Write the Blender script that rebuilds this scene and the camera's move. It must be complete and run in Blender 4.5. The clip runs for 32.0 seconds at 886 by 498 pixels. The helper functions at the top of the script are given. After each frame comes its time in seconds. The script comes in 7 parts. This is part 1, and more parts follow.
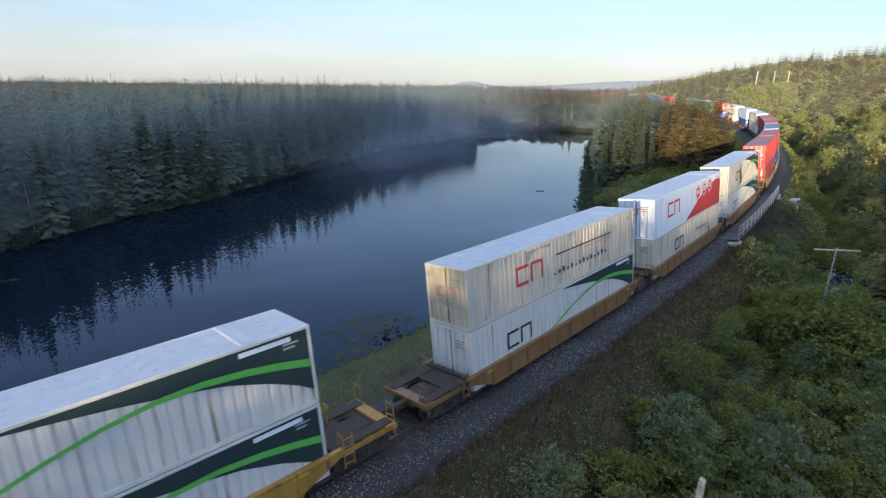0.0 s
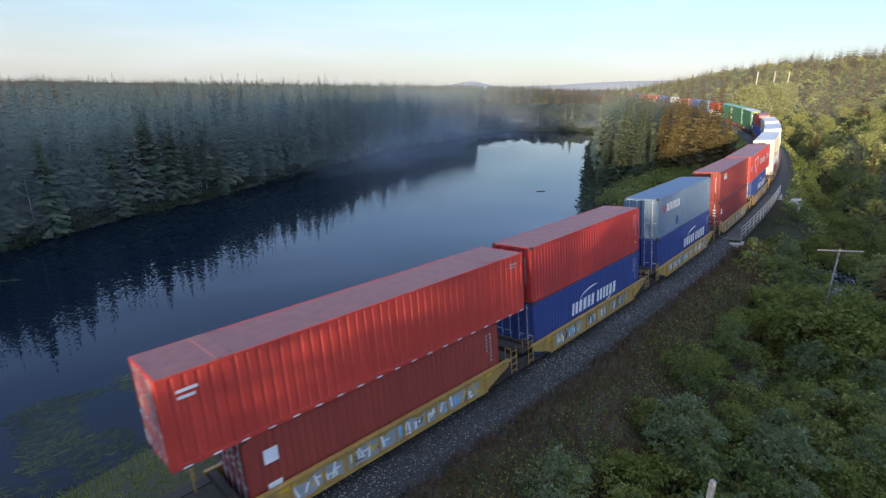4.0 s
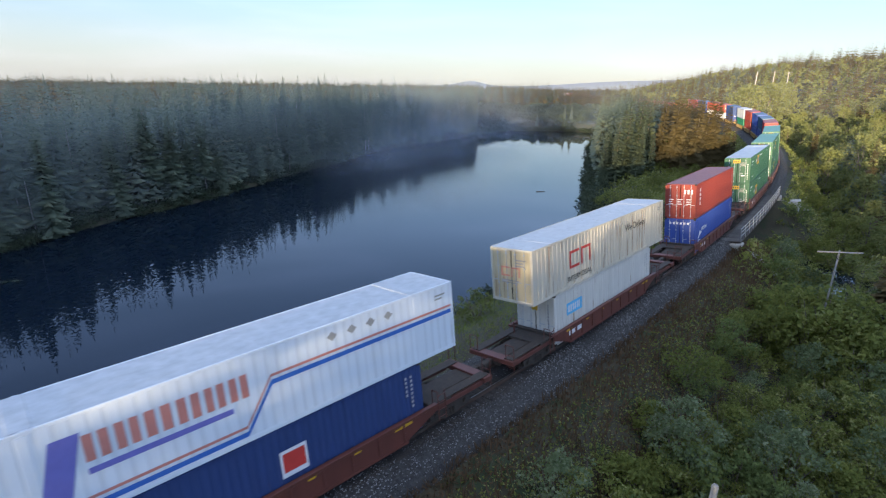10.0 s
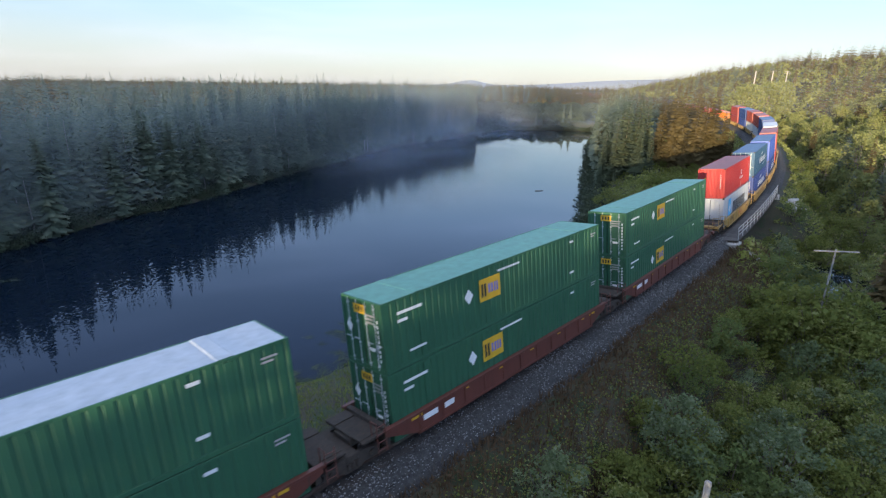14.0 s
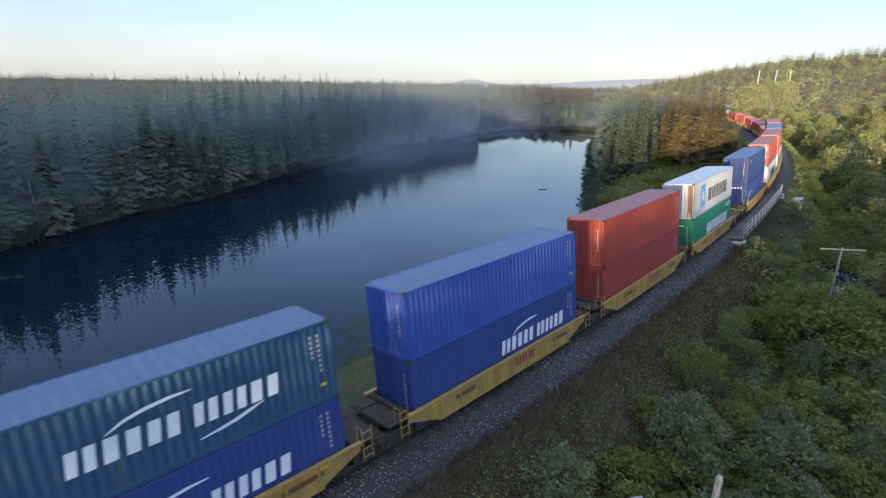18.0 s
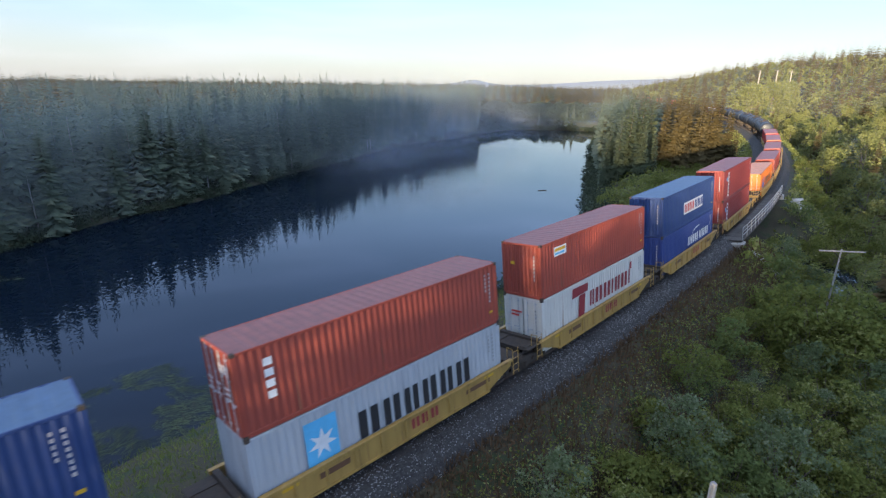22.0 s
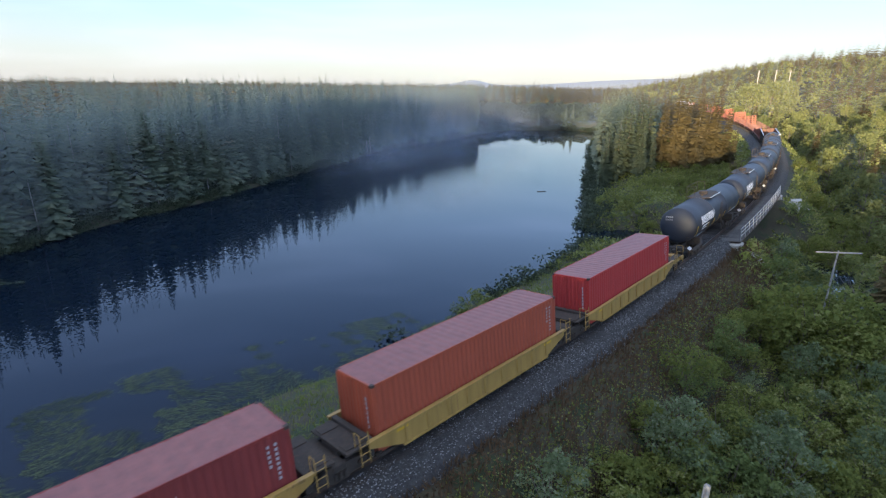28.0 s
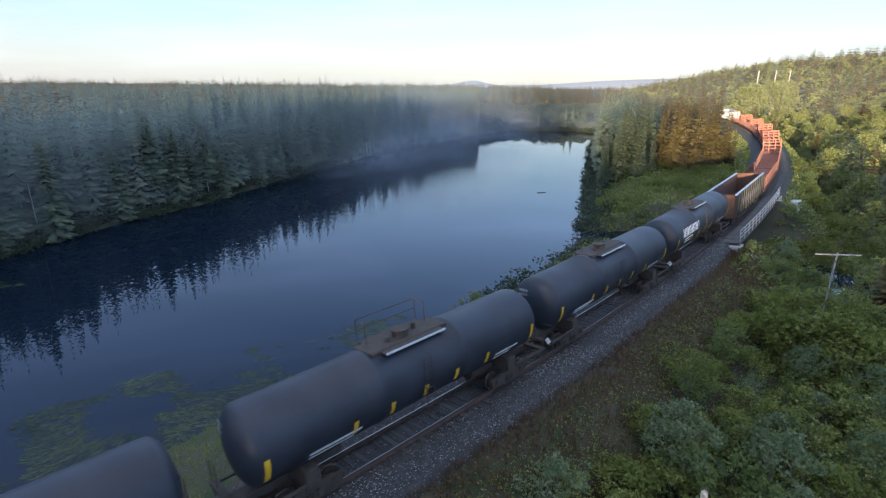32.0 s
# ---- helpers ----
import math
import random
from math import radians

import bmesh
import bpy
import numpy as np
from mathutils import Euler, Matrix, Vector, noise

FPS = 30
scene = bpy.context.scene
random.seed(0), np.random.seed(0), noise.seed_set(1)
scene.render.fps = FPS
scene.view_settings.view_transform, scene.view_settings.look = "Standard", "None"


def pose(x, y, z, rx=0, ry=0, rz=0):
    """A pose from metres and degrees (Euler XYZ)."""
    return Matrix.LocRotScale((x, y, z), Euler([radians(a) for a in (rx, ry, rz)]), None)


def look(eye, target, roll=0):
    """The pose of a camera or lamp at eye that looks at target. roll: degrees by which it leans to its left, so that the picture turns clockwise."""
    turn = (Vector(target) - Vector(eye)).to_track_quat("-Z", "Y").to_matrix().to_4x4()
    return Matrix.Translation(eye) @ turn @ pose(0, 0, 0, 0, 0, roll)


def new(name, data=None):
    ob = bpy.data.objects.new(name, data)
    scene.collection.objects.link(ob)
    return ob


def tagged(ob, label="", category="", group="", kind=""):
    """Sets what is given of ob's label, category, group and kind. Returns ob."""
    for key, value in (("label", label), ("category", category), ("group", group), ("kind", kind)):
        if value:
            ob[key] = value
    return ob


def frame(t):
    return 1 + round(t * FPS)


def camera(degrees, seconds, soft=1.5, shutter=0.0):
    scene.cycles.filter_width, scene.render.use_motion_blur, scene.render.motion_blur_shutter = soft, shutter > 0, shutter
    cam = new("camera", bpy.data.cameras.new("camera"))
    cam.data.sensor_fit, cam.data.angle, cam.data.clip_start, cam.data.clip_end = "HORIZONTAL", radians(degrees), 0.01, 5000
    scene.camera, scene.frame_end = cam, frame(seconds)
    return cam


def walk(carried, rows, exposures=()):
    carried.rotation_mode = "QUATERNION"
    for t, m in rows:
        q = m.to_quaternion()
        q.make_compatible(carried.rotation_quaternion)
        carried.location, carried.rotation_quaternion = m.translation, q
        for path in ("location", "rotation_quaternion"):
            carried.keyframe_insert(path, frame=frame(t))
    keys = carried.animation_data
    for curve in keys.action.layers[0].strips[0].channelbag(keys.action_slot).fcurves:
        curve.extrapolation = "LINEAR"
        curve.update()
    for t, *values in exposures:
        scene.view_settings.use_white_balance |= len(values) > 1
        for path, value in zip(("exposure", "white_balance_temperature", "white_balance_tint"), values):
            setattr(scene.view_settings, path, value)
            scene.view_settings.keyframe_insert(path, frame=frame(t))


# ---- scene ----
cam = camera(81.26, 32.0, soft=1.2, shutter=0.15)
walk(cam, [
    (0.0, pose(0.000, 0.000, 14.003, 72.510, -0.746, 0.235)),
    (0.5, pose(-0.035, -0.004, 14.014, 72.522, -0.731, 0.234)),
    (1.0, pose(-0.099, -0.024, 14.034, 72.523, -0.707, 0.231)),
    (1.5, pose(-0.147, -0.008, 14.025, 72.512, -0.717, 0.227)),
    (2.0, pose(-0.167, 0.015, 14.024, 72.504, -0.727, 0.239)),
    (2.5, pose(-0.194, 0.007, 14.042, 72.498, -0.729, 0.239)),
    (3.0, pose(-0.214, -0.005, 14.049, 72.497, -0.734, 0.236)),
    (3.5, pose(-0.211, 0.026, 14.035, 72.503, -0.763, 0.235)),
    (5.5, pose(-0.370, 0.042, 14.018, 72.484, -0.867, 0.171)),
    (6.0, pose(-0.374, 0.041, 14.097, 72.481, -0.858, 0.151)),
    (6.5, pose(-0.387, 0.020, 14.179, 72.473, -0.860, 0.143)),
    (7.0, pose(-0.381, 0.023, 14.185, 72.467, -0.863, 0.147)),
    (7.5, pose(-0.364, 0.018, 14.169, 72.469, -0.860, 0.143)),
    (8.0, pose(-0.336, 0.028, 14.143, 72.475, -0.839, 0.129)),
    (8.5, pose(-0.330, 0.033, 14.149, 72.473, -0.830, 0.113)),
    (9.0, pose(-0.335, 0.034, 14.156, 72.469, -0.832, 0.117)),
    (9.5, pose(-0.343, 0.026, 14.157, 72.470, -0.837, 0.136)),
    (10.0, pose(-0.324, 0.047, 14.142, 72.473, -0.835, 0.142)),
    (10.5, pose(-0.306, 0.020, 14.168, 72.472, -0.822, 0.135)),
    (11.0, pose(-0.298, -0.036, 14.227, 72.450, -0.805, 0.132)),
    (11.5, pose(-0.273, -0.034, 14.256, 72.449, -0.803, 0.142)),
    (12.0, pose(-0.276, -0.047, 14.261, 72.442, -0.808, 0.143)),
    (12.5, pose(-0.289, -0.077, 14.258, 72.405, -0.832, 0.129)),
    (13.0, pose(-0.287, -0.096, 14.255, 72.380, -0.856, 0.083)),
    (13.5, pose(-0.249, -0.067, 14.203, 72.377, -0.844, 0.061)),
    (14.0, pose(-0.261, -0.070, 14.191, 72.377, -0.839, 0.045)),
    (14.5, pose(-0.292, -0.065, 14.176, 72.371, -0.842, 0.041)),
    (16.5, pose(-0.374, 0.014, 14.009, 72.371, -0.868, 0.138)),
    (17.0, pose(-0.424, -0.012, 14.001, 72.355, -0.927, 0.168)),
    (17.5, pose(-0.454, -0.058, 14.022, 72.328, -0.931, 0.230)),
    (18.0, pose(-0.453, -0.063, 14.028, 72.295, -0.916, 0.285)),
    (18.5, pose(-0.436, -0.057, 14.004, 72.271, -0.948, 0.364)),
    (19.0, pose(-0.401, -0.036, 13.996, 72.271, -0.938, 0.435)),
    (19.5, pose(-0.340, 0.007, 13.988, 72.277, -0.925, 0.460)),
    (20.0, pose(-0.309, 0.030, 14.029, 72.282, -0.900, 0.465)),
    (20.5, pose(-0.334, -0.029, 14.124, 72.277, -0.886, 0.449)),
    (21.0, pose(-0.320, -0.049, 14.165, 72.318, -0.819, 0.414)),
    (21.5, pose(-0.282, 0.002, 14.128, 72.340, -0.833, 0.388)),
    (22.0, pose(-0.265, 0.012, 14.125, 72.346, -0.847, 0.365)),
    (22.5, pose(-0.241, 0.027, 14.145, 72.350, -0.835, 0.366)),
    (23.0, pose(-0.231, 0.027, 14.192, 72.372, -0.792, 0.367)),
    (23.5, pose(-0.236, 0.016, 14.214, 72.374, -0.774, 0.359)),
    (24.0, pose(-0.245, -0.005, 14.248, 72.370, -0.740, 0.343)),
    (24.5, pose(-0.246, -0.006, 14.241, 72.371, -0.738, 0.339)),
    (25.0, pose(-0.232, -0.020, 14.246, 72.371, -0.753, 0.330)),
    (25.5, pose(-0.225, -0.072, 14.274, 72.364, -0.754, 0.324)),
    (27.5, pose(-0.184, -0.107, 14.310, 72.392, -0.655, 0.314)),
    (28.0, pose(-0.200, -0.131, 14.337, 72.390, -0.654, 0.310)),
    (28.5, pose(-0.193, -0.116, 14.339, 72.405, -0.659, 0.315)),
    (29.0, pose(-0.194, -0.118, 14.366, 72.410, -0.660, 0.323)),
    (29.5, pose(-0.188, -0.131, 14.422, 72.415, -0.636, 0.328)),
    (30.0, pose(-0.158, -0.114, 14.440, 72.415, -0.629, 0.329)),
    (30.5, pose(-0.121, -0.093, 14.468, 72.418, -0.631, 0.330)),
    (31.0, pose(-0.132, -0.122, 14.513, 72.426, -0.600, 0.322)),
    (31.5, pose(-0.127, -0.115, 14.499, 72.432, -0.590, 0.323)),
    (32.0, pose(-0.146, -0.124, 14.512, 72.424, -0.550, 0.311)),
], exposures=[(0, 1.87), (6, 1.95), (7, 2.07), (8, 1.99), (9, 1.98), (19, 2.03), (25, 2.10), (32, 2.16)])

# ---- light ----
SUN_AZ = 207.0   # degrees clockwise from +y
SUN_EL = 3.5
WATER_Z = -4.0
world = bpy.data.worlds.new("world")
scene.world = world
world.use_nodes = True
wn, wl = world.node_tree.nodes, world.node_tree.links
sky = wn.new("ShaderNodeTexSky")
sky.sky_type, sky.sun_disc = "NISHITA", False
sky.sun_elevation, sky.sun_rotation = radians(SUN_EL + 6.5), radians(SUN_AZ)
sky.altitude, sky.air_density, sky.dust_density, sky.ozone_density = 100, 1.0, 0.6, 3.0
wco = wn.new("ShaderNodeTexCoord")
wsep = wn.new("ShaderNodeSeparateXYZ")
wl.new(wco.outputs["Generated"], wsep.inputs[0])
wmap = wn.new("ShaderNodeMapping")
wmap.inputs["Scale"].default_value = (1.0, 1.0, 7.0)
wl.new(wco.outputs["Generated"], wmap.inputs["Vector"])
cloud = wn.new("ShaderNodeTexNoise")
cloud.inputs["Scale"].default_value, cloud.inputs["Detail"].default_value = 2.2, 6
cloud.inputs["Roughness"].default_value, cloud.inputs["Distortion"].default_value = 0.5, 0.35
wl.new(wmap.outputs[0], cloud.inputs["Vector"])
cramp = wn.new("ShaderNodeValToRGB")
cramp.color_ramp.elements[0].position, cramp.color_ramp.elements[1].position = 0.44, 0.70
wl.new(cloud.outputs["Fac"], cramp.inputs[0])
# thin cloud thickens towards the horizon
low = wn.new("ShaderNodeMapRange")
low.inputs["From Min"].default_value, low.inputs["From Max"].default_value = 0.0, 0.42
low.inputs["To Min"].default_value, low.inputs["To Max"].default_value = 0.98, 0.6
wl.new(wsep.outputs["Z"], low.inputs["Value"])
thin = wn.new("ShaderNodeMapRange")
thin.inputs["To Min"].default_value, thin.inputs["To Max"].default_value = 0.9, 1.0
wl.new(cramp.outputs["Color"], thin.inputs["Value"])
cover_ = wn.new("ShaderNodeMath")
cover_.operation = "MULTIPLY"
wl.new(low.outputs[0], cover_.inputs[0])
wl.new(thin.outputs[0], cover_.inputs[1])
wmix = wn.new("ShaderNodeMix")
wmix.data_type = "RGBA"
haze = wn.new("ShaderNodeValToRGB")
haze.color_ramp.elements[0].position, haze.color_ramp.elements[0].color = 0.0, (0.176, 0.173, 0.172, 1)
haze.color_ramp.elements[1].position, haze.color_ramp.elements[1].color = 1.0, (0.43, 0.42, 0.42, 1)
for pos, col in ((0.05, (0.168, 0.172, 0.180)), (0.10, (0.138, 0.160, 0.186)), (0.17, (0.122, 0.162, 0.215)), (0.27, (0.185, 0.262, 0.440)), (0.45, (0.172, 0.252, 0.51)), (0.72, (0.272, 0.322, 0.445))):
    haze.color_ramp.elements.new(pos).color = (*col, 1)
wl.new(wsep.outputs["Z"], haze.inputs[0])
bright = wn.new("ShaderNodeVectorMath")
bright.operation = "SCALE"
shade = wn.new("ShaderNodeMapRange")
shade.inputs["To Min"].default_value, shade.inputs["To Max"].default_value = 7.2, 9.8
wl.new(cramp.outputs["Color"], shade.inputs["Value"])
wl.new(shade.outputs[0], bright.inputs["Scale"])
wl.new(haze.outputs["Color"], bright.inputs[0])
wl.new(bright.outputs[0], wmix.inputs["B"])
wl.new(cover_.outputs[0], wmix.inputs["Factor"])
wl.new(sky.outputs[0], wmix.inputs["A"])
wl.new(wmix.outputs["Result"], wn["Background"].inputs["Color"])
wn["Background"].inputs["Strength"].default_value = 0.14
sun = new("sun", bpy.data.lights.new("sun", "SUN"))
sun.data.energy, sun.data.angle, sun.data.color = 4.3, radians(0.6), (1.0, 0.80, 0.53)
sun.matrix_world = look((0, 0, 0), (-math.sin(radians(SUN_AZ)) * math.cos(radians(SUN_EL)), -math.cos(radians(SUN_AZ)) * math.cos(radians(SUN_EL)), -math.sin(radians(SUN_EL))))


# ---- materials ----
def mat(name, a, b=None, rough=0.6, metal=0.0, scale=3.0, fine=40.0, bump=0.15, dist=0.02, wear=None, wear_at=0.62, spec=0.5, island=False, per_object=0.0, stretch=(1, 1, 1), mode="Object"):
    """A surface of two tones a and b, mixed by coarse and fine noise, with an optional worn tone and fine relief."""
    m = bpy.data.materials.new(name)
    m.use_nodes = True
    n, ln = m.node_tree.nodes, m.node_tree.links
    bs = n["Principled BSDF"]
    b = b or tuple(c * 0.75 for c in a)
    tc = n.new("ShaderNodeTexCoord")
    mp = n.new("ShaderNodeMapping")
    mp.inputs["Scale"].default_value = stretch
    ln.new(tc.outputs[mode], mp.inputs["Vector"])
    n1 = n.new("ShaderNodeTexNoise")
    n1.inputs["Scale"].default_value, n1.inputs["Detail"].default_value = scale, 5
    n2 = n.new("ShaderNodeTexNoise")
    n2.inputs["Scale"].default_value, n2.inputs["Detail"].default_value = fine, 3
    for q in (n1, n2):
        ln.new(mp.outputs[0], q.inputs["Vector"])
    add = n.new("ShaderNodeMath")
    add.operation = "MULTIPLY_ADD"
    add.inputs[1].default_value = 0.4
    ln.new(n2.outputs["Fac"], add.inputs[0])
    ln.new(n1.outputs["Fac"], add.inputs[2])
    fac = add.outputs[0]
    if island or per_object:
        src = n.new("ShaderNodeNewGeometry").outputs["Random Per Island"] if island else n.new("ShaderNodeObjectInfo").outputs["Random"]
        ad2 = n.new("ShaderNodeMath")
        ad2.operation = "MULTIPLY_ADD"
        ad2.inputs[1].default_value = per_object or 0.5
        ln.new(src, ad2.inputs[0])
        ad3 = n.new("ShaderNodeMath")
        ad3.operation = "SUBTRACT"
        ad3.inputs[1].default_value = (per_object or 0.5) / 2
        ln.new(fac, ad2.inputs[2])
        ln.new(ad2.outputs[0], ad3.inputs[0])
        fac = ad3.outputs[0]
    rp = n.new("ShaderNodeValToRGB")
    rp.color_ramp.elements[0].position, rp.color_ramp.elements[1].position = 0.45, 0.95
    rp.color_ramp.elements[0].color, rp.color_ramp.elements[1].color = (*a, 1), (*b, 1)
    ln.new(fac, rp.inputs[0])
    col = rp.outputs["Color"]
    if wear:
        n3 = n.new("ShaderNodeTexNoise")
        n3.inputs["Scale"].default_value, n3.inputs["Detail"].default_value, n3.inputs["Roughness"].default_value = scale * 1.7, 8, 0.65
        mp3 = n.new("ShaderNodeMapping")
        mp3.inputs["Scale"].default_value, mp3.inputs["Location"].default_value = (stretch[0], stretch[1], stretch[2] * 0.35), (7, 3, 1)
        ln.new(tc.outputs[mode], mp3.inputs["Vector"])
        ln.new(mp3.outputs[0], n3.inputs["Vector"])
        wr = n.new("ShaderNodeValToRGB")
        wr.color_ramp.elements[0].position, wr.color_ramp.elements[1].position = wear_at, wear_at + 0.09
        ln.new(n3.outputs["Fac"], wr.inputs[0])
        mx = n.new("ShaderNodeMix")
        mx.data_type = "RGBA"
        mx.inputs["B"].default_value = (*wear, 1)
        ln.new(wr.outputs["Color"], mx.inputs["Factor"])
        ln.new(col, mx.inputs["A"])
        col = mx.outputs["Result"]
    ln.new(col, bs.inputs["Base Color"])
    bs.inputs["Roughness"].default_value, bs.inputs["Metallic"].default_value = rough, metal
    bs.inputs["Specular IOR Level"].default_value = spec
    if bump:
        bp = n.new("ShaderNodeBump")
        bp.inputs["Strength"].default_value, bp.inputs["Distance"].default_value = bump, dist
        ln.new(n2.outputs["Fac"], bp.inputs["Height"])
        ln.new(bp.outputs[0], bs.inputs["Normal"])
    return m


def leaf_mat(name, a, b, c=None, trans=0.35, rough=0.6, speckle=0.45):
    """Foliage: tones vary leaf by leaf and plant by plant, and some light passes through."""
    m = bpy.data.materials.new(name)
    m.use_nodes = True
    n, ln = m.node_tree.nodes, m.node_tree.links
    bs, out = n["Principled BSDF"], n["Material Output"]
    geo, inf = n.new("ShaderNodeNewGeometry"), n.new("ShaderNodeObjectInfo")
    ad = n.new("ShaderNodeMath")
    ad.operation = "MULTIPLY_ADD"
    ad.inputs[1].default_value = speckle
    ln.new(geo.outputs["Random Per Island"], ad.inputs[0])
    tc, big = n.new("ShaderNodeTexCoord"), n.new("ShaderNodeTexNoise")
    big.inputs["Scale"].default_value, big.inputs["Detail"].default_value = 0.33, 2
    ln.new(tc.outputs["Object"], big.inputs["Vector"])
    patch = n.new("ShaderNodeMath")
    patch.operation = "MULTIPLY_ADD"
    patch.inputs[1].default_value, patch.inputs[2].default_value = 1.1, -0.42
    ln.new(big.outputs["Fac"], patch.inputs[0])
    half = n.new("ShaderNodeMath")
    half.operation = "MULTIPLY_ADD"
    half.inputs[1].default_value = 0.40
    ln.new(inf.outputs["Random"], half.inputs[0])
    ln.new(patch.outputs[0], half.inputs[2])
    ln.new(half.outputs[0], ad.inputs[2])
    rp = n.new("ShaderNodeValToRGB")
    e = rp.color_ramp.elements
    e[0].position, e[1].position = 0.1, 0.85
    e[0].color, e[1].color = (*a, 1), (*b, 1)
    if c:
        k = e.new(0.97)
        k.color = (*c, 1)
    ln.new(ad.outputs[0], rp.inputs[0])
    ln.new(rp.outputs["Color"], bs.inputs["Base Color"])
    bs.inputs["Roughness"].default_value, bs.inputs["Specular IOR Level"].default_value = rough, 0.12
    tr = n.new("ShaderNodeBsdfTranslucent")
    ln.new(rp.outputs["Color"], tr.inputs["Color"])
    mx = n.new("ShaderNodeMixShader")
    mx.inputs[0].default_value = trans
    ln.new(bs.outputs[0], mx.inputs[1])
    ln.new(tr.outputs[0], mx.inputs[2])
    ln.new(mx.outputs[0], out.inputs["Surface"])
    return m


# ---- mesh helpers ----
class Geo:
    """Collects faces for one mesh."""

    def __init__(self):
        self.v, self.f, self.m = [], [], []

    def add(self, verts, faces, k=0):
        o = len(self.v)
        self.v += [tuple(q) for q in verts]
        self.f += [tuple(i + o for i in q) for q in faces]
        self.m += [k] * len(faces)
        return self

    def box(self, x0, x1, y0, y1, z0, z1, k=0):
        return self.add([(x, y, z) for x in (x0, x1) for y in (y0, y1) for z in (z0, z1)],
                        [(0, 1, 3, 2), (4, 6, 7, 5), (0, 4, 5, 1), (2, 3, 7, 6), (0, 2, 6, 4), (1, 5, 7, 3)], k)

    def cbox(self, x0, x1, y0, y1, z0, z1, b=0.02, k=0):
        """A box with chamfered edges."""
        lo, hi = (x0, y0, z0), (x1, y1, z1)
        ix, vs = {}, []
        for sx in (0, 1):
            for sy in (0, 1):
                for sz in (0, 1):
                    for ax in range(3):
                        p = [(lo, hi)[q][i] + (b, -b)[q] * (i != ax) for i, q in enumerate((sx, sy, sz))]
                        ix[sx, sy, sz, ax] = len(vs)
                        vs.append(p)
        fs = []
        for ax in range(3):
            o = [i for i in range(3) if i != ax]
            for q in (0, 1):
                ring = []
                for u, w in ((0, 0), (1, 0), (1, 1), (0, 1)):
                    c = [0, 0, 0]
                    c[ax], c[o[0]], c[o[1]] = q, u, w
                    ring.append(ix[(*c, ax)])
                fs.append(ring if (q == 1) ^ (ax == 1) else ring[::-1])
        for ax in range(3):
            o = [i for i in range(3) if i != ax]
            for u in (0, 1):
                for w in (0, 1):
                    c0, c1 = [0, 0, 0], [0, 0, 0]
                    c0[ax], c1[ax] = 0, 1
                    for c in (c0, c1):
                        c[o[0]], c[o[1]] = u, w
                    fs.append([ix[(*c0, o[0])], ix[(*c1, o[0])], ix[(*c1, o[1])], ix[(*c0, o[1])]])
        for sx in (0, 1):
            for sy in (0, 1):
                for sz in (0, 1):
                    fs.append([ix[sx, sy, sz, a] for a in range(3)])
        return self.add(vs, fs, k)

    def tube(self, p0, p1, r, n=8, r1=None, k=0, caps=True):
        p0, p1 = Vector(p0), Vector(p1)
        d = (p1 - p0).normalized()
        u = d.orthogonal().normalized()
        w = d.cross(u)
        r1 = r if r1 is None else r1
        vs = [p + (u * math.cos(2 * math.pi * i / n) + w * math.sin(2 * math.pi * i / n)) * q for p, q in ((p0, r), (p1, r1)) for i in range(n)]
        fs = [(i, (i + 1) % n, n + (i + 1) % n, n + i) for i in range(n)]
        if caps:
            fs += [tuple(range(n))[::-1], tuple(range(n, 2 * n))]
        return self.add(vs, fs, k)

    def path(self, pts, r, n=6, k=0):
        for a, b in zip(pts, pts[1:]):
            self.tube(a, b, r, n, k=k)
        return self

    def prism(self, prof, a0, a1, axis="x", k=0):
        """A closed outline swept straight along an axis. x: outline in (y, z); y: in (x, z); z: in (x, y)."""
        put = {"x": lambda a, p: (a, p[0], p[1]), "y": lambda a, p: (p[0], a, p[1]), "z": lambda a, p: (p[0], p[1], a)}[axis]
        n = len(prof)
        vs = [put(a0, p) for p in prof] + [put(a1, p) for p in prof]
        return self.add(vs, [(i, (i + 1) % n, n + (i + 1) % n, n + i) for i in range(n)] + [tuple(range(n))[::-1], tuple(range(n, 2 * n))], k)

    def lathe(self, prof, n=32, k=0):
        """A body of revolution about x; outline in (x, radius)."""
        vs = [(x, r * math.cos(2 * math.pi * i / n), r * math.sin(2 * math.pi * i / n)) for x, r in prof for i in range(n)]
        fs = [(j * n + i, j * n + (i + 1) % n, (j + 1) * n + (i + 1) % n, (j + 1) * n + i) for j in range(len(prof) - 1) for i in range(n)]
        return self.add(vs, fs, k)

    def mesh(self, name, mats, smooth=False):
        me = bpy.data.meshes.new(name)
        me.from_pydata(self.v, [], self.f)
        for q in mats:
            me.materials.append(q)
        if len(mats) > 1:
            me.polygons.foreach_set("material_index", self.m)
        bm = bmesh.new()
        bm.from_mesh(me)
        bmesh.ops.recalc_face_normals(bm, faces=bm.faces)
        bm.to_mesh(me)
        bm.free()
        if smooth:
            me.polygons.foreach_set("use_smooth", [True] * len(me.polygons))
        return me


def part(name, geo, material, parent, label="", smooth=False):
    """One mesh under a thing or a part. geo: a Geo, or a mesh that is shared."""
    mats = material if isinstance(material, (list, tuple)) else [material]
    me = geo if isinstance(geo, bpy.types.Mesh) else geo.mesh(name, mats, smooth)
    ob = new(name, me)
    ob.parent = parent
    if label:
        ob["label"] = label
    return ob


_shared = {}


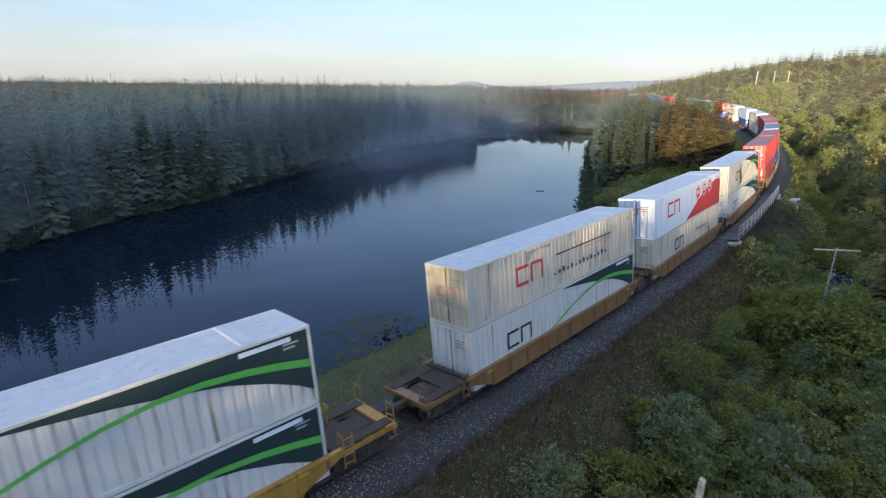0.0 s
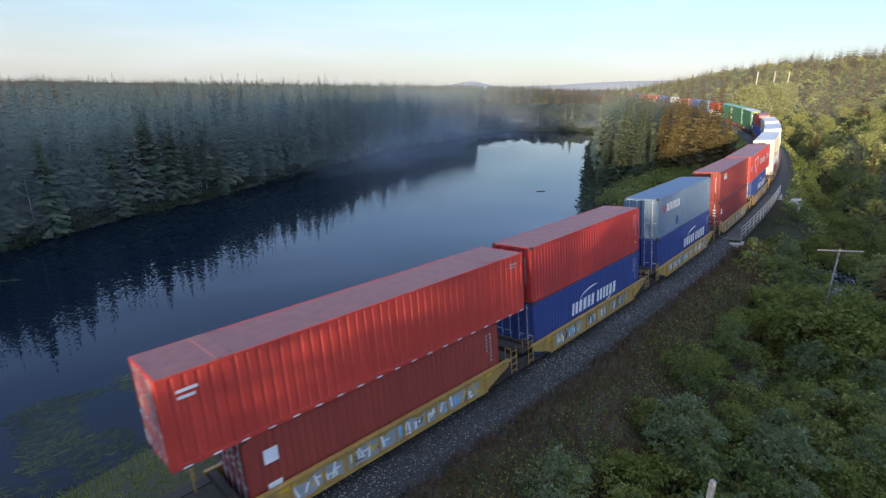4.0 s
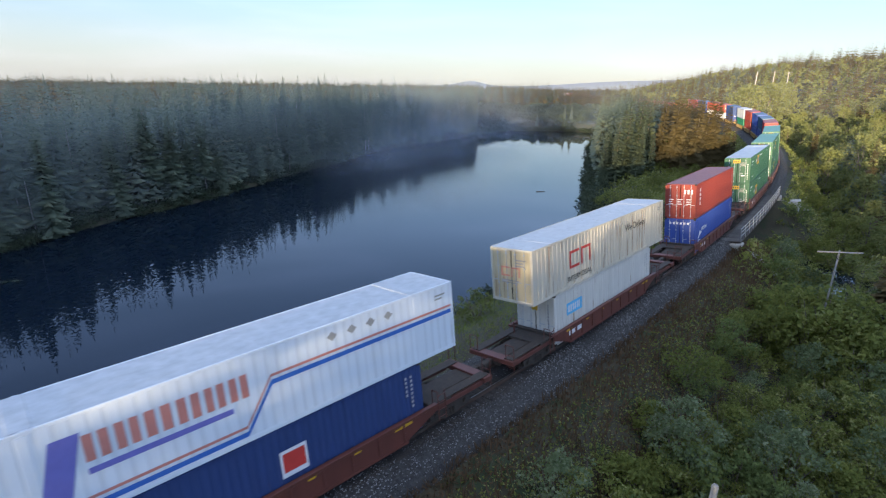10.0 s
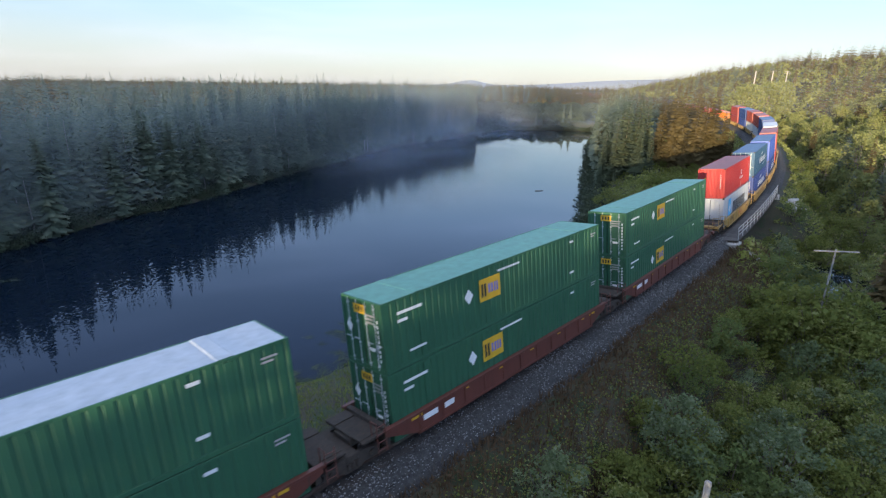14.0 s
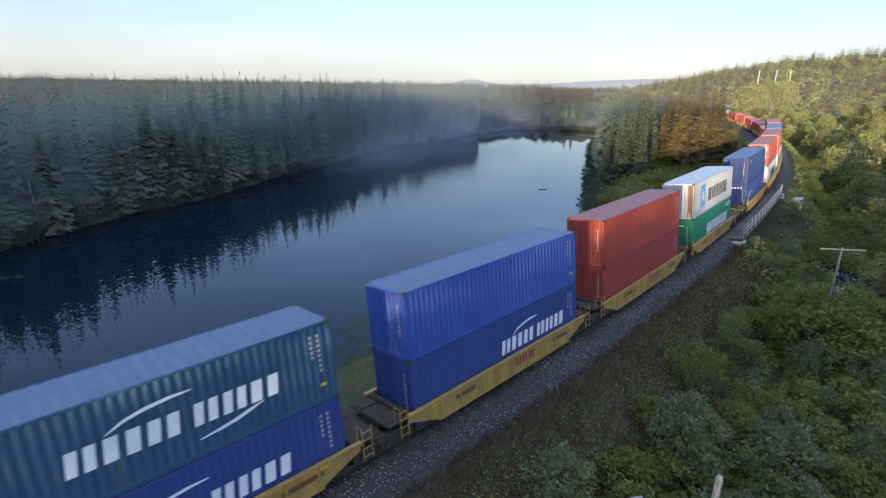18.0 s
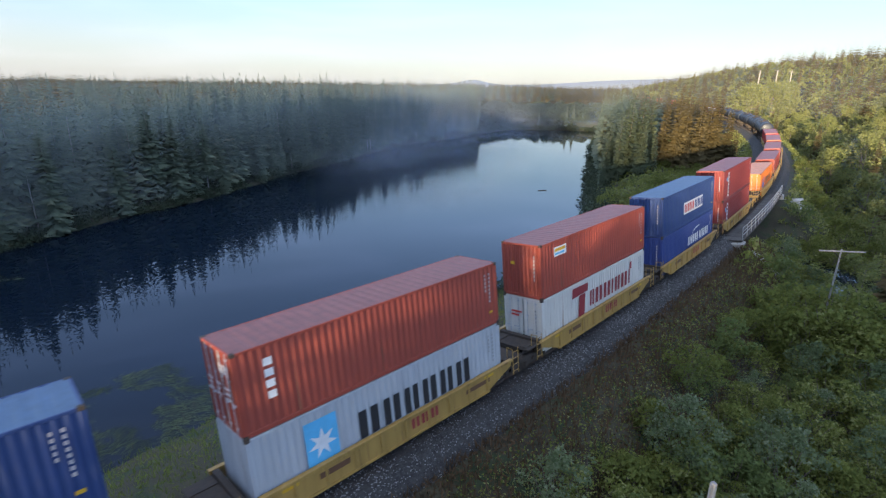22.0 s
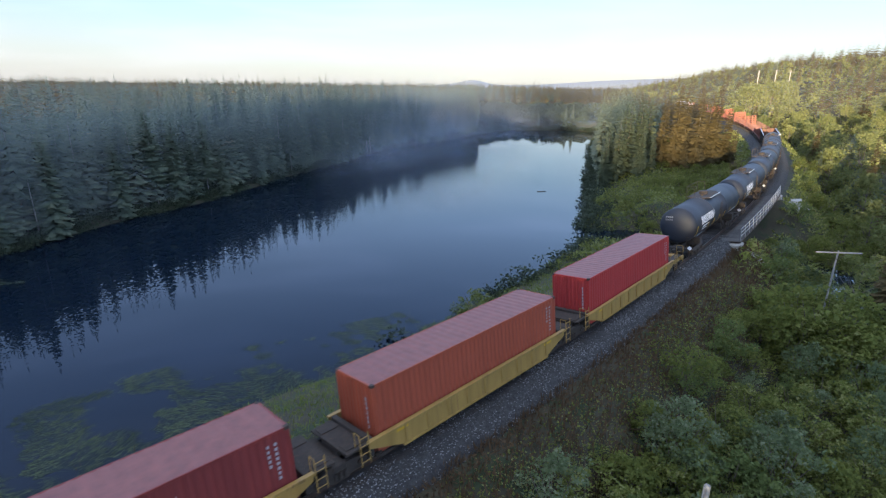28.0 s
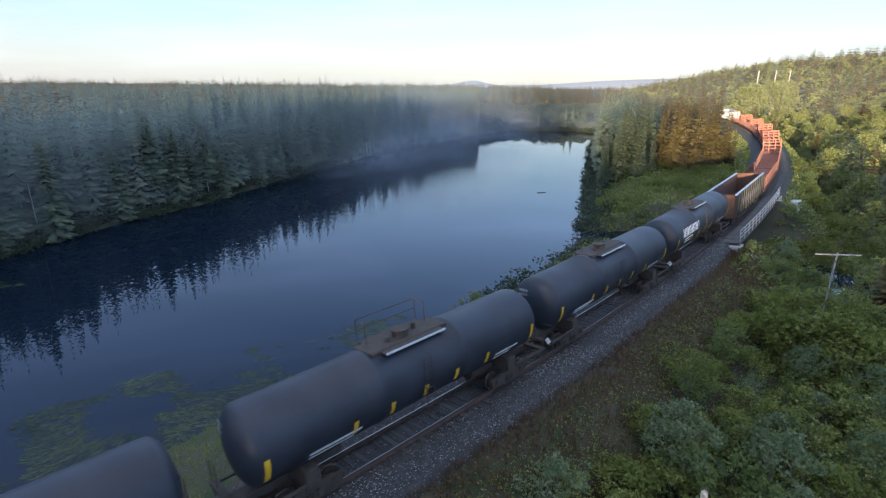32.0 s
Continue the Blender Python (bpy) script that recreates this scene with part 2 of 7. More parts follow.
def piece(name, x0, x1, y0, y1, z0, z1, b, material, parent, label=""):
    """A chamfered bar or plate as a part of its own; alike ones share their mesh."""
    key = (name, round(x1 - x0, 3), round(y1 - y0, 3), round(z1 - z0, 3), b, material.name)
    if key not in _shared:
        hx, hy, hz = (x1 - x0) / 2, (y1 - y0) / 2, (z1 - z0) / 2
        _shared[key] = Geo().cbox(-hx, hx, -hy, hy, -hz, hz, b).mesh(name, [material])
    ob = part(name, _shared[key], material, parent, label)
    ob.location = ((x0 + x1) / 2, (y0 + y1) / 2, (z0 + z1) / 2)
    return ob


def arrays(name, v, f, mats, smooth=False, mi=None):
    """A mesh straight from arrays; all faces have the same number of corners."""
    v, f = np.asarray(v, dtype=np.float32), np.asarray(f, dtype=np.int32)
    me = bpy.data.meshes.new(name)
    me.vertices.add(len(v))
    me.vertices.foreach_set("co", v.ravel())
    k = f.shape[1]
    me.loops.add(f.size)
    me.loops.foreach_set("vertex_index", f.ravel())
    me.polygons.add(len(f))
    me.polygons.foreach_set("loop_start", np.arange(0, f.size, k, dtype=np.int32))
    for q in mats:
        me.materials.append(q)
    if mi is not None:
        me.polygons.foreach_set("material_index", np.asarray(mi, dtype=np.int32))
    if smooth:
        me.polygons.foreach_set("use_smooth", np.ones(len(f), dtype=bool))
    me.update(calc_edges=True)
    return me


# ---- the line of the track ----
CANT, GRADE = 0.1142, 0.01348
S = np.arange(-760.0, 1101.0, 1.0)
_k = np.interp(S, [-9.8, 15.2, 300, 340], [0.00008, -0.002442, -0.002442, 0.0])
_h = np.concatenate([[0], np.cumsum((_k[1:] + _k[:-1]) / 2)])
HEAD = _h - _h[760] + 0.81439
_x = np.concatenate([[0], np.cumsum((np.sin(HEAD[1:]) + np.sin(HEAD[:-1])) / 2)])
_y = np.concatenate([[0], np.cumsum((np.cos(HEAD[1:]) + np.cos(HEAD[:-1])) / 2)])
TX = _x - _x[760] - 15.0229 * math.cos(0.81439)
TY = _y - _y[760] + 15.0229 * math.sin(0.81439)
_g = np.interp(S, [-120, -40, 330, 450], [0, GRADE, GRADE, 0])
TZ = np.concatenate([[0], np.cumsum((_g[1:] + _g[:-1]) / 2)])
TZ -= TZ[760]
SLOPE = _g


def on_track(s):
    """The pose of the track at s metres: x along it, y to its left, z up, with the track's cant."""
    at = lambda q: float(np.interp(s, S, q))
    a, g = at(HEAD), at(SLOPE)
    fx = Vector((math.sin(a), math.cos(a), g)).normalized()
    lf = Vector((-math.cos(a) * math.cos(CANT), math.sin(a) * math.cos(CANT), -math.sin(CANT)))
    lf = (lf - fx * lf.dot(fx)).normalized()
    up = fx.cross(lf)
    m = Matrix((fx, lf, up)).transposed().to_4x4()
    m.translation = (at(TX), at(TY), at(TZ))
    return m


def track_coords(x, y):
    """Distance along the track and distance to its right, for arrays of places."""
    x, y = np.asarray(x, float), np.asarray(y, float)
    i = np.empty(x.size, dtype=int)
    xf, yf = x.ravel(), y.ravel()
    sx, sy = TX[::8], TY[::8]
    for a in range(0, xf.size, 4000):
        d = (xf[a:a + 4000, None] - sx) ** 2 + (yf[a:a + 4000, None] - sy) ** 2
        i[a:a + 4000] = d.argmin(1) * 8
    dx, dy = xf - TX[i], yf - TY[i]
    along = dx * np.sin(HEAD[i]) + dy * np.cos(HEAD[i])
    j = np.clip(i + np.rint(along).astype(int), 0, len(S) - 1)
    dx, dy = xf - TX[j], yf - TY[j]
    right = dx * np.cos(HEAD[j]) - dy * np.sin(HEAD[j])
    far = np.hypot(dx, dy)
    right = np.where(far > np.abs(right) + 5, np.sign(right) * far, right)
    return S[j].reshape(x.shape), right.reshape(x.shape)

# ---- ground, lake, track ----
SHORE = [(-16, 21), (-8, 28.5), (4.7, 43.5), (16, 57), (21.4, 75), (29, 103), (37, 132), (46, 165), (60, 205), (67, 222), (52, 231), (28, 231), (13, 210), (2, 188), (-15, 161),
         (-26, 127), (-33, 104), (-38, 86), (-42, 75), (-46, 66), (-48, 57), (-50, 47), (-50, 32), (-47, 18), (-42, 4), (-36, -4)]
CREEK = [(14, 64), (24, 63), (33.5, 57.5), (38, 49), (37, 40.5), (44, 34), (62, 22), (90, 10)]


def edge_distance(x, y, pts, closed=True):
    """Distance to a line of points; negative inside a closed one."""
    d = np.full(x.shape, 1e9)
    inside = np.zeros(x.shape, bool)
    n = len(pts)
    for i in range(n if closed else n - 1):
        (ax, ay), (bx, by) = pts[i], pts[(i + 1) % n]
        ex, ey = bx - ax, by - ay
        t = np.clip(((x - ax) * ex + (y - ay) * ey) / (ex * ex + ey * ey), 0, 1)
        d = np.minimum(d, np.hypot(x - ax - t * ex, y - ay - t * ey))
        if closed:
            inside ^= ((ay > y) != (by > y)) & (x < ex * (y - ay) / (ey if ey else 1e-9) + ax)
    return np.where(inside, -d, d) if closed else d


def wobble(x, y):
    return (np.sin(x * 0.31 + 1.3 * np.sin(y * 0.17)) + np.sin(y * 0.27 + 1.7 * np.sin(x * 0.13)) + 0.6 * np.sin(x * 0.9 + y * 0.7) + 0.5 * np.sin(y * 1.1 - x * 0.6)) / 3


def ease(t):
    t = np.clip(t, 0, 1)
    return t * t * (3 - 2 * t)


def ground_z(x, y):
    """The height of the ground."""
    x, y = np.asarray(x, float), np.asarray(y, float)
    s, r = track_coords(x, y)
    zt = np.interp(s, S, TZ)
    dl = edge_distance(x, y, SHORE) + 0.7 * wobble(x * 1.3, y * 1.3)
    away = np.hypot(x, y)
    # land beside the lake
    land = WATER_Z + 1.3 * (1 - np.exp(-np.maximum(dl, 0) / 3.0)) + 6.0 * (1 - np.exp(-np.maximum(dl, 0) / 110.0)) + 0.35 * wobble(x * 0.4, y * 0.4)
    # the hill to the right of the track
    hill = -3.6 + 31.0 * ease((r - 14) / 145.0) + 12 * ease((r - 130) / 400.0) + 0.5 * wobble(x * 0.3, y * 0.3)
    # unseen rise left of the view, added to keep the near track shaded
    land = land + 10.0 * np.exp(-((x + 88) / 26) ** 2 - ((y - 8) / 34) ** 2)
    hill = -3.6 + (hill + 3.6) * (1 - 0.85 * ease((y - 420) / 380))
    # the hill sinks behind the camera so that low sun clears it
    hill = -3.6 + (hill + 3.6) * (1 - 0.85 * ease((-8 - y) / 45))
    # a second unseen rise behind the camera, added for its shade
    land = land + 5.0 * np.exp(-((x + 50) / 26) ** 2 - ((y + 62) / 30) ** 2)
    side = ease((r + 4) / 12.0)
    base = land * (1 - side) + hill * side
    # the point of land beyond the bridge, left of the track
    base = np.where(r < 0, np.maximum(base, WATER_Z + 3.2 * ease((dl - 0.5) / 9) * ease((s - 45) / 20)), base)
    # far hills
    base = base + 0.0 * y + 3 * ease((away - 300) / 600) * (0.6 + 0.4 * np.sin(x * 0.004 + 2))
    bed = np.where(dl < 0, WATER_Z - np.minimum(2.6, -dl * 0.22), base)
    # creek
    dc = edge_distance(x, y, CREEK, closed=False)
    bed = np.minimum(bed, np.where(dc < 9, WATER_Z - 0.9 + np.maximum(dc - 3.0, 0) * 0.75, 1e3))
    # formation under the track; it stops at the bridge
    w = 1 - ease((np.abs(r) - 3.4) / 6.5)
    gap = ease((s - 55) / 3.5) * (1 - ease((s - 71.5) / 3.5))
    w = w * (1 - gap)
    tilt = r * CANT
    return bed * (1 - w) + (zt - 0.95 + np.clip(tilt, -0.4, 0.4)) * w


def spaced(lo, hi, step, far, grow=1.13):
    mid = list(np.arange(lo, hi + 0.01, step))
    out, d = [], step
    while hi + sum(out) < far:
        d *= grow
        out.append(d)
    up = hi + np.cumsum(out)
    dn = lo - np.cumsum(out)
    return np.array(list(dn[::-1]) + mid + list(up))


soil = mat("soil", (0.035, 0.03, 0.02), (0.06, 0.055, 0.03), rough=0.95, scale=0.4, fine=6, bump=0.5, dist=0.1, wear=(0.03, 0.045, 0.018), wear_at=0.5)
gx, gy = spaced(-84, 150, 2.0, 2800), spaced(-30, 270, 2.0, 2800)
XX, YY = np.meshgrid(gx, gy)
ZZ = ground_z(XX, YY)
nx, ny = len(gx), len(gy)
idx = np.arange(nx * ny).reshape(ny, nx)
ground = tagged(new("ground", arrays("ground", np.stack([XX, YY, ZZ], -1).reshape(-1, 3), np.stack([idx[:-1, :-1], idx[:-1, 1:], idx[1:, 1:], idx[1:, :-1]], -1).reshape(-1, 4), [soil], smooth=True)),
                "dark mossy forest soil sloping to a lake", "ground", kind="structure")

# the lake
wm = bpy.data.materials.new("lake_water")
wm.use_nodes = True
_n, _l = wm.node_tree.nodes, wm.node_tree.links
_b = _n["Principled BSDF"]
_b.inputs["Base Color"].default_value = (0.004, 0.009, 0.017, 1)
_b.inputs["Roughness"].default_value, _b.inputs["IOR"].default_value, _b.inputs["Specular IOR Level"].default_value = 0.012, 1.33, 0.24
_tc, _mp = _n.new("ShaderNodeTexCoord"), _n.new("ShaderNodeMapping")
_mp.inputs["Scale"].default_value = (0.5, 0.16, 1)
_mp.inputs["Rotation"].default_value = (0, 0, radians(25))
_l.new(_tc.outputs["Object"], _mp.inputs["Vector"])
_w1 = _n.new("ShaderNodeTexNoise")
_w1.inputs["Scale"].default_value, _w1.inputs["Detail"].default_value = 1.6, 4
_l.new(_mp.outputs[0], _w1.inputs["Vector"])
_bp = _n.new("ShaderNodeBump")
_bp.inputs["Strength"].default_value, _bp.inputs["Distance"].default_value = 0.0012, 0.03
_l.new(_w1.outputs["Fac"], _bp.inputs["Height"])
_l.new(_bp.outputs[0], _b.inputs["Normal"])
wx, wy = np.linspace(-190, 110, 31), np.linspace(-90, 270, 37)
WX, WY = np.meshgrid(wx, wy)
ii = np.arange(WX.size).reshape(WX.shape)
water = tagged(new("water", arrays("water", np.stack([WX, WY, np.full(WX.shape, WATER_Z)], -1).reshape(-1, 3), np.stack([ii[:-1, :-1], ii[:-1, 1:], ii[1:, 1:], ii[1:, :-1]], -1).reshape(-1, 4), [wm])),
               "still dark lake water mirroring forest and sky", "lake", kind="structure")


# ballast, sleepers, rails
def swept(prof, s0, s1, step, jitter=0.0, closed=False):
    """An outline (left, up) carried along the track."""
    ss = np.linspace(s0, s1, max(2, int(round((s1 - s0) / step)) + 1))
    vs = []
    rng = random.Random(3)
    for s in ss:
        m = on_track(s)
        for y, z in prof:
            vs.append(m @ Vector((0, y + rng.uniform(-1, 1) * jitter, z + rng.uniform(-1, 1) * jitter)))
    n = len(prof)
    k = n if closed else n - 1
    fs = [(i * n + j, i * n + (j + 1) % n, (i + 1) * n + (j + 1) % n, (i + 1) * n + j) for i in range(len(ss) - 1) for j in range(k)]
    return vs, fs


gravel_m = mat("ballast_stone", (0.035, 0.035, 0.036), (0.27, 0.265, 0.26), rough=0.9, scale=9, fine=34, bump=0.9, dist=0.06, island=True, per_object=0.5, mode="Generated")
ballast_m = mat("ballast_bed", (0.016, 0.015, 0.015), (0.062, 0.060, 0.058), rough=0.95, scale=7, fine=22, bump=1.0, dist=0.08, wear=(0.06, 0.045, 0.035), wear_at=0.6)
rail_side = mat("rail_steel", (0.05, 0.032, 0.024), (0.09, 0.055, 0.04), rough=0.75, metal=0.3, fine=30)
rail_top = mat("rail_head", (0.27, 0.26, 0.26), (0.20, 0.19, 0.19), rough=0.42, metal=1.0, fine=60, bump=0.05)
tie_m = mat("sleeper_wood", (0.026, 0.021, 0.018), (0.062, 0.052, 0.043), rough=0.9, scale=4, fine=30, stretch=(8, 1, 8), per_object=0.5)
ballast = Geo()
prof = [(-2.95, -1.05), (-2.65, -0.78), (-2.3, -0.47), (-1.95, -0.27), (-1.5, -0.235), (0, -0.245), (1.5, -0.235), (1.95, -0.27), (2.6, -0.52), (3.3, -0.86), (3.9, -1.2)]
for a, b, st in ((-200, -14, 4), (-14, 53, 0.35), (76, 130, 0.8), (130, 420, 3)):
    ballast.add(*swept(prof, a, b, st, 0.035 if st < 1 else 0.0))
track = tagged(new("railway_track"), "single railway track on grey crushed stone ballast", "track", kind="structure")
ballast.m = [1 if i % 10 in (4, 5) else 0 for i in range(len(ballast.f))]
oily_m = mat("oily_ballast", (0.020, 0.017, 0.015), (0.060, 0.048, 0.040), rough=0.95, scale=7, fine=22, bump=1.0, dist=0.08)
part("ballast", ballast, [ballast_m, oily_m], track, "grey crushed stone ballast, oily between the rails")
railp = [(-0.075, -0.185), (0.075, -0.185), (0.07, -0.165), (0.012, -0.145), (0.012, -0.045), (0.036, -0.03), (0.036, -0.004), (0.028, 0.0), (-0.028, 0.0), (-0.036, -0.004), (-0.036, -0.03), (-0.012, -0.045), (-0.012, -0.145), (-0.07, -0.165)]
for off in (-0.7535, 0.7535):
    rg = Geo()
    v, f = swept([(y + off, z) for y, z in railp], -200, 460, 1.0, 0, True)
    rg.add(v, f)
    rg.m = [1 if i % 14 == 7 else 0 for i in range(len(f))]
    part("rail", rg, [rail_side, rail_top], track, "steel rail with a worn bright head")
tie_mesh = Geo().cbox(-0.115, 0.115, -1.3, 1.3, -0.38, -0.215, 0.015).mesh("sleeper", [tie_m])
rest = Geo()
for i in range(-60, 460):
    s = i * 0.5 + 20
    if -12 < s < 100:
        t = part("sleeper", tie_mesh, tie_m, track)
        t.matrix_local = on_track(s) @ pose(0, random.uniform(-0.03, 0.03), random.uniform(-0.012, 0.004), 0, 0, random.uniform(-1.2, 1.2))
    else:
        m = on_track(s)
        rest.add([m @ Vector((x, y, z)) for x in (-0.115, 0.115) for y in (-1.3, 1.3) for z in (-0.36, -0.19)], [(1, 3, 7, 5), (0, 1, 5, 4), (2, 6, 7, 3), (0, 2, 3, 1), (4, 5, 7, 6)])
tagged(part("sleepers_far", rest, tie_m, track), kind="stuff")

# loose stones on the near shoulders
rng = np.random.default_rng(5)
NS = 14000
st_s = rng.uniform(-8, 53, NS)
st_y = np.where(rng.random(NS) < 0.72, rng.uniform(-2.9, -0.95, NS), rng.uniform(-0.6, 3.4, NS))
st_z = np.where(st_y < 0, np.interp(-st_y, [0, 1.5, 1.95, 2.3, 2.65, 2.95], [-0.245, -0.235, -0.27, -0.47, -0.78, -1.05]), np.interp(st_y, [0, 1.5, 1.95, 3.4, 3.9], [-0.245, -0.235, -0.27, -0.9, -1.2]))
octa = np.array([(1, 0, 0), (0, 1, 0), (-1, 0, 0), (0, -1, 0), (0, 0, 1), (0, 0, -1)], float)
of = np.array([(0, 1, 4), (1, 2, 4), (2, 3, 4), (3, 0, 4), (1, 0, 5), (2, 1, 5), (3, 2, 5), (0, 3, 5)])
at = lambda q: np.interp(st_s, S, q)
hd = at(HEAD)
base = np.stack([at(TX), at(TY), at(TZ)], 1) + np.stack([-np.cos(hd), np.sin(hd), np.full(NS, -CANT)], 1) * st_y[:, None]
base[:, 2] += st_z + rng.uniform(-0.01, 0.03, NS)
base[:, 0] += -np.cos(hd) * CANT * st_z
base[:, 1] += np.sin(hd) * CANT * st_z
sv = octa[None] * rng.uniform(0.018, 0.048, (NS, 1, 3)) * rng.uniform(0.8, 1.2, (NS, 6, 1))
ang = rng.uniform(0, 6.28, NS)
ca, sa = np.cos(ang)[:, None], np.sin(ang)[:, None]
sv = np.stack([sv[..., 0] * ca - sv[..., 1] * sa + 0.3 * sv[..., 2], sv[..., 0] * sa + sv[..., 1] * ca, sv[..., 2]], -1) + base[:, None]
stones = part("loose_ballast", arrays("loose_ballast", sv.reshape(-1, 3), (of[None] + (np.arange(NS) * 6)[:, None, None]).reshape(-1, 3), [gravel_m]), gravel_m, track)
tagged(stones, "loose grey crushed stones", kind="stuff")

# hills on the horizon; the blue of haze is put into their colour
ridge_m = mat("haze_toned_hills", (0.20, 0.225, 0.25), (0.25, 0.265, 0.28), rough=1.0, scale=0.004, fine=0.03, bump=0)
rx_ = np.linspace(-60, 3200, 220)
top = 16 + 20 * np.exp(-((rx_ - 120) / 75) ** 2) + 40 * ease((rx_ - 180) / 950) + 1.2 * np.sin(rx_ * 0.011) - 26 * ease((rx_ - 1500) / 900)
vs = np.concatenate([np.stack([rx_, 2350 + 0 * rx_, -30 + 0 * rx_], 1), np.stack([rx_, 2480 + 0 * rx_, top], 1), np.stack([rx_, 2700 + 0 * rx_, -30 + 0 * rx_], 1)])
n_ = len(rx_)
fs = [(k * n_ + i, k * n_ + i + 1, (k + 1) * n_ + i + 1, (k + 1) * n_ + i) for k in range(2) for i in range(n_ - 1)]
tagged(new("backdrop", arrays("backdrop", vs, fs, [ridge_m], smooth=True)), "far horizon hills with haze blue in their colour", "hills", kind="structure")

# ---- the train ----
TRAIN = []   # (thing, metres along the track at the start, height above the rails)
HC = 2.896


GROOVE_SHADE = {}


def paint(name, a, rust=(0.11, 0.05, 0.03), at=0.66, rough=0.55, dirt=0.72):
    """Weathered paint; a darker copy for the grooves paints in rib shade and more dirt."""
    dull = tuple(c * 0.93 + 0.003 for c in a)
    GROOVE_SHADE[name] = mat(name + "_groove_shade_wear", dull, tuple(c * 0.84 for c in dull), rough=rough + 0.1, scale=0.9, fine=26, bump=0.12, dist=0.01, wear=rust, wear_at=at - 0.06, stretch=(2.6, 2.6, 0.42))
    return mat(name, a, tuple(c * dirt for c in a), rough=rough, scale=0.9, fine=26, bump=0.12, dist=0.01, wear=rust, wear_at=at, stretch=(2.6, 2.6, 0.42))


WHITE = paint("white_container_paint", (0.58, 0.555, 0.50), (0.26, 0.19, 0.13), 0.63, dirt=0.80)
CREAM = paint("dirty_white_paint", (0.53, 0.485, 0.39), (0.24, 0.17, 0.11), 0.59, dirt=0.76)
IVORY = paint("yellowed_white_paint", (0.52, 0.44, 0.28), (0.22, 0.14, 0.07), 0.58)
ICE = paint("pale_blue_white_paint", (0.60, 0.65, 0.70), (0.35, 0.33, 0.3), 0.72, dirt=0.88)
RED = paint("bright_red_paint", (0.50, 0.045, 0.03), (0.2, 0.04, 0.03), 0.7)
RED2 = paint("scarlet_paint", (0.38, 0.03, 0.026), (0.2, 0.05, 0.04), 0.7)
MAROON = paint("maroon_paint", (0.215, 0.03, 0.026), (0.12, 0.04, 0.03), 0.68)
BRICK = paint("brick_red_paint", (0.29, 0.042, 0.026), (0.15, 0.05, 0.03), 0.68)
RUSTRED = paint("rust_red_paint", (0.30, 0.055, 0.034), (0.16, 0.06, 0.035), 0.66)
ORANGE = paint("orange_paint", (0.62, 0.16, 0.02), (0.25, 0.09, 0.03), 0.7)
VERMIL = paint("vermilion_paint", (0.35, 0.068, 0.03), (0.2, 0.06, 0.03), 0.7)
NAVY = paint("navy_paint", (0.018, 0.045, 0.15), (0.10, 0.06, 0.05), 0.72)
BLUE = paint("royal_blue_paint", (0.026, 0.05, 0.19), (0.08, 0.07, 0.08), 0.74)
BRIGHT = paint("bright_blue_paint", (0.034, 0.075, 0.31), (0.10, 0.08, 0.07), 0.72)
SLATE = paint("faded_blue_paint", (0.12, 0.18, 0.26), (0.22, 0.2, 0.17), 0.66)
TEAL = paint("dark_teal_paint", (0.02, 0.07, 0.13), (0.10, 0.10, 0.10), 0.66)
GREEN = paint("green_container_paint", (0.022, 0.10, 0.05), (0.03, 0.12, 0.07), 0.7)
GREEN2 = paint("sea_green_paint", (0.01, 0.16, 0.085), (0.05, 0.12, 0.08), 0.7)
GREY = paint("light_grey_paint", (0.40, 0.42, 0.44), (0.28, 0.2, 0.13), 0.68)
STEEL = paint("bare_roof_steel", (0.42, 0.45, 0.48), (0.25, 0.22, 0.18), 0.66)
ROOFWHITE = paint("weathered_white_roof", (0.46, 0.47, 0.475), (0.26, 0.22, 0.18), 0.60, dirt=0.8)
ROOFRED = paint("faded_red_roof", (0.235, 0.078, 0.066), (0.20, 0.08, 0.06), 0.62, dirt=0.66)
ROOFBLUE = paint("faded_blue_roof", (0.06, 0.115, 0.20), (0.25, 0.25, 0.25), 0.68)
ROOFGREEN = paint("faded_green_roof", (0.10, 0.27, 0.20), (0.3, 0.34, 0.33), 0.66)
ROOFORANGE = paint("faded_orange_roof", (0.60, 0.24, 0.12), (0.4, 0.2, 0.12), 0.68)
YELLOW = paint("yellow_wagon_paint", (0.38, 0.23, 0.06), (0.15, 0.075, 0.03), 0.57, dirt=0.62)
GOLD = paint("dull_gold_wagon_paint", (0.42, 0.225, 0.04), (0.13, 0.06, 0.025), 0.56, dirt=0.55)
OCHRE = paint("worn_orange_wagon_paint", (0.235, 0.118, 0.042), (0.10, 0.05, 0.024), 0.54, dirt=0.55)
BROWN = paint("brown_wagon_paint", (0.11, 0.055, 0.032), (0.06, 0.032, 0.022), 0.58)
OXIDE = paint("red_brown_wagon_paint", (0.12, 0.035, 0.024), (0.06, 0.03, 0.022), 0.6)
BULK = paint("orange_bulkhead_paint", (0.24, 0.052, 0.024), (0.11, 0.045, 0.03), 0.6)
STAKE = paint("orange_red_wagon_paint", (0.14, 0.036, 0.022), (0.12, 0.045, 0.03), 0.62)
GRIME = mat("grimy_running_gear", (0.024, 0.019, 0.015), (0.052, 0.038, 0.028), rough=0.85, scale=5, fine=40, wear=(0.11, 0.055, 0.03), wear_at=0.6)
WHEEL = mat("wheel_steel", (0.06, 0.05, 0.045), (0.13, 0.11, 0.1), rough=0.5, metal=0.8, fine=30)
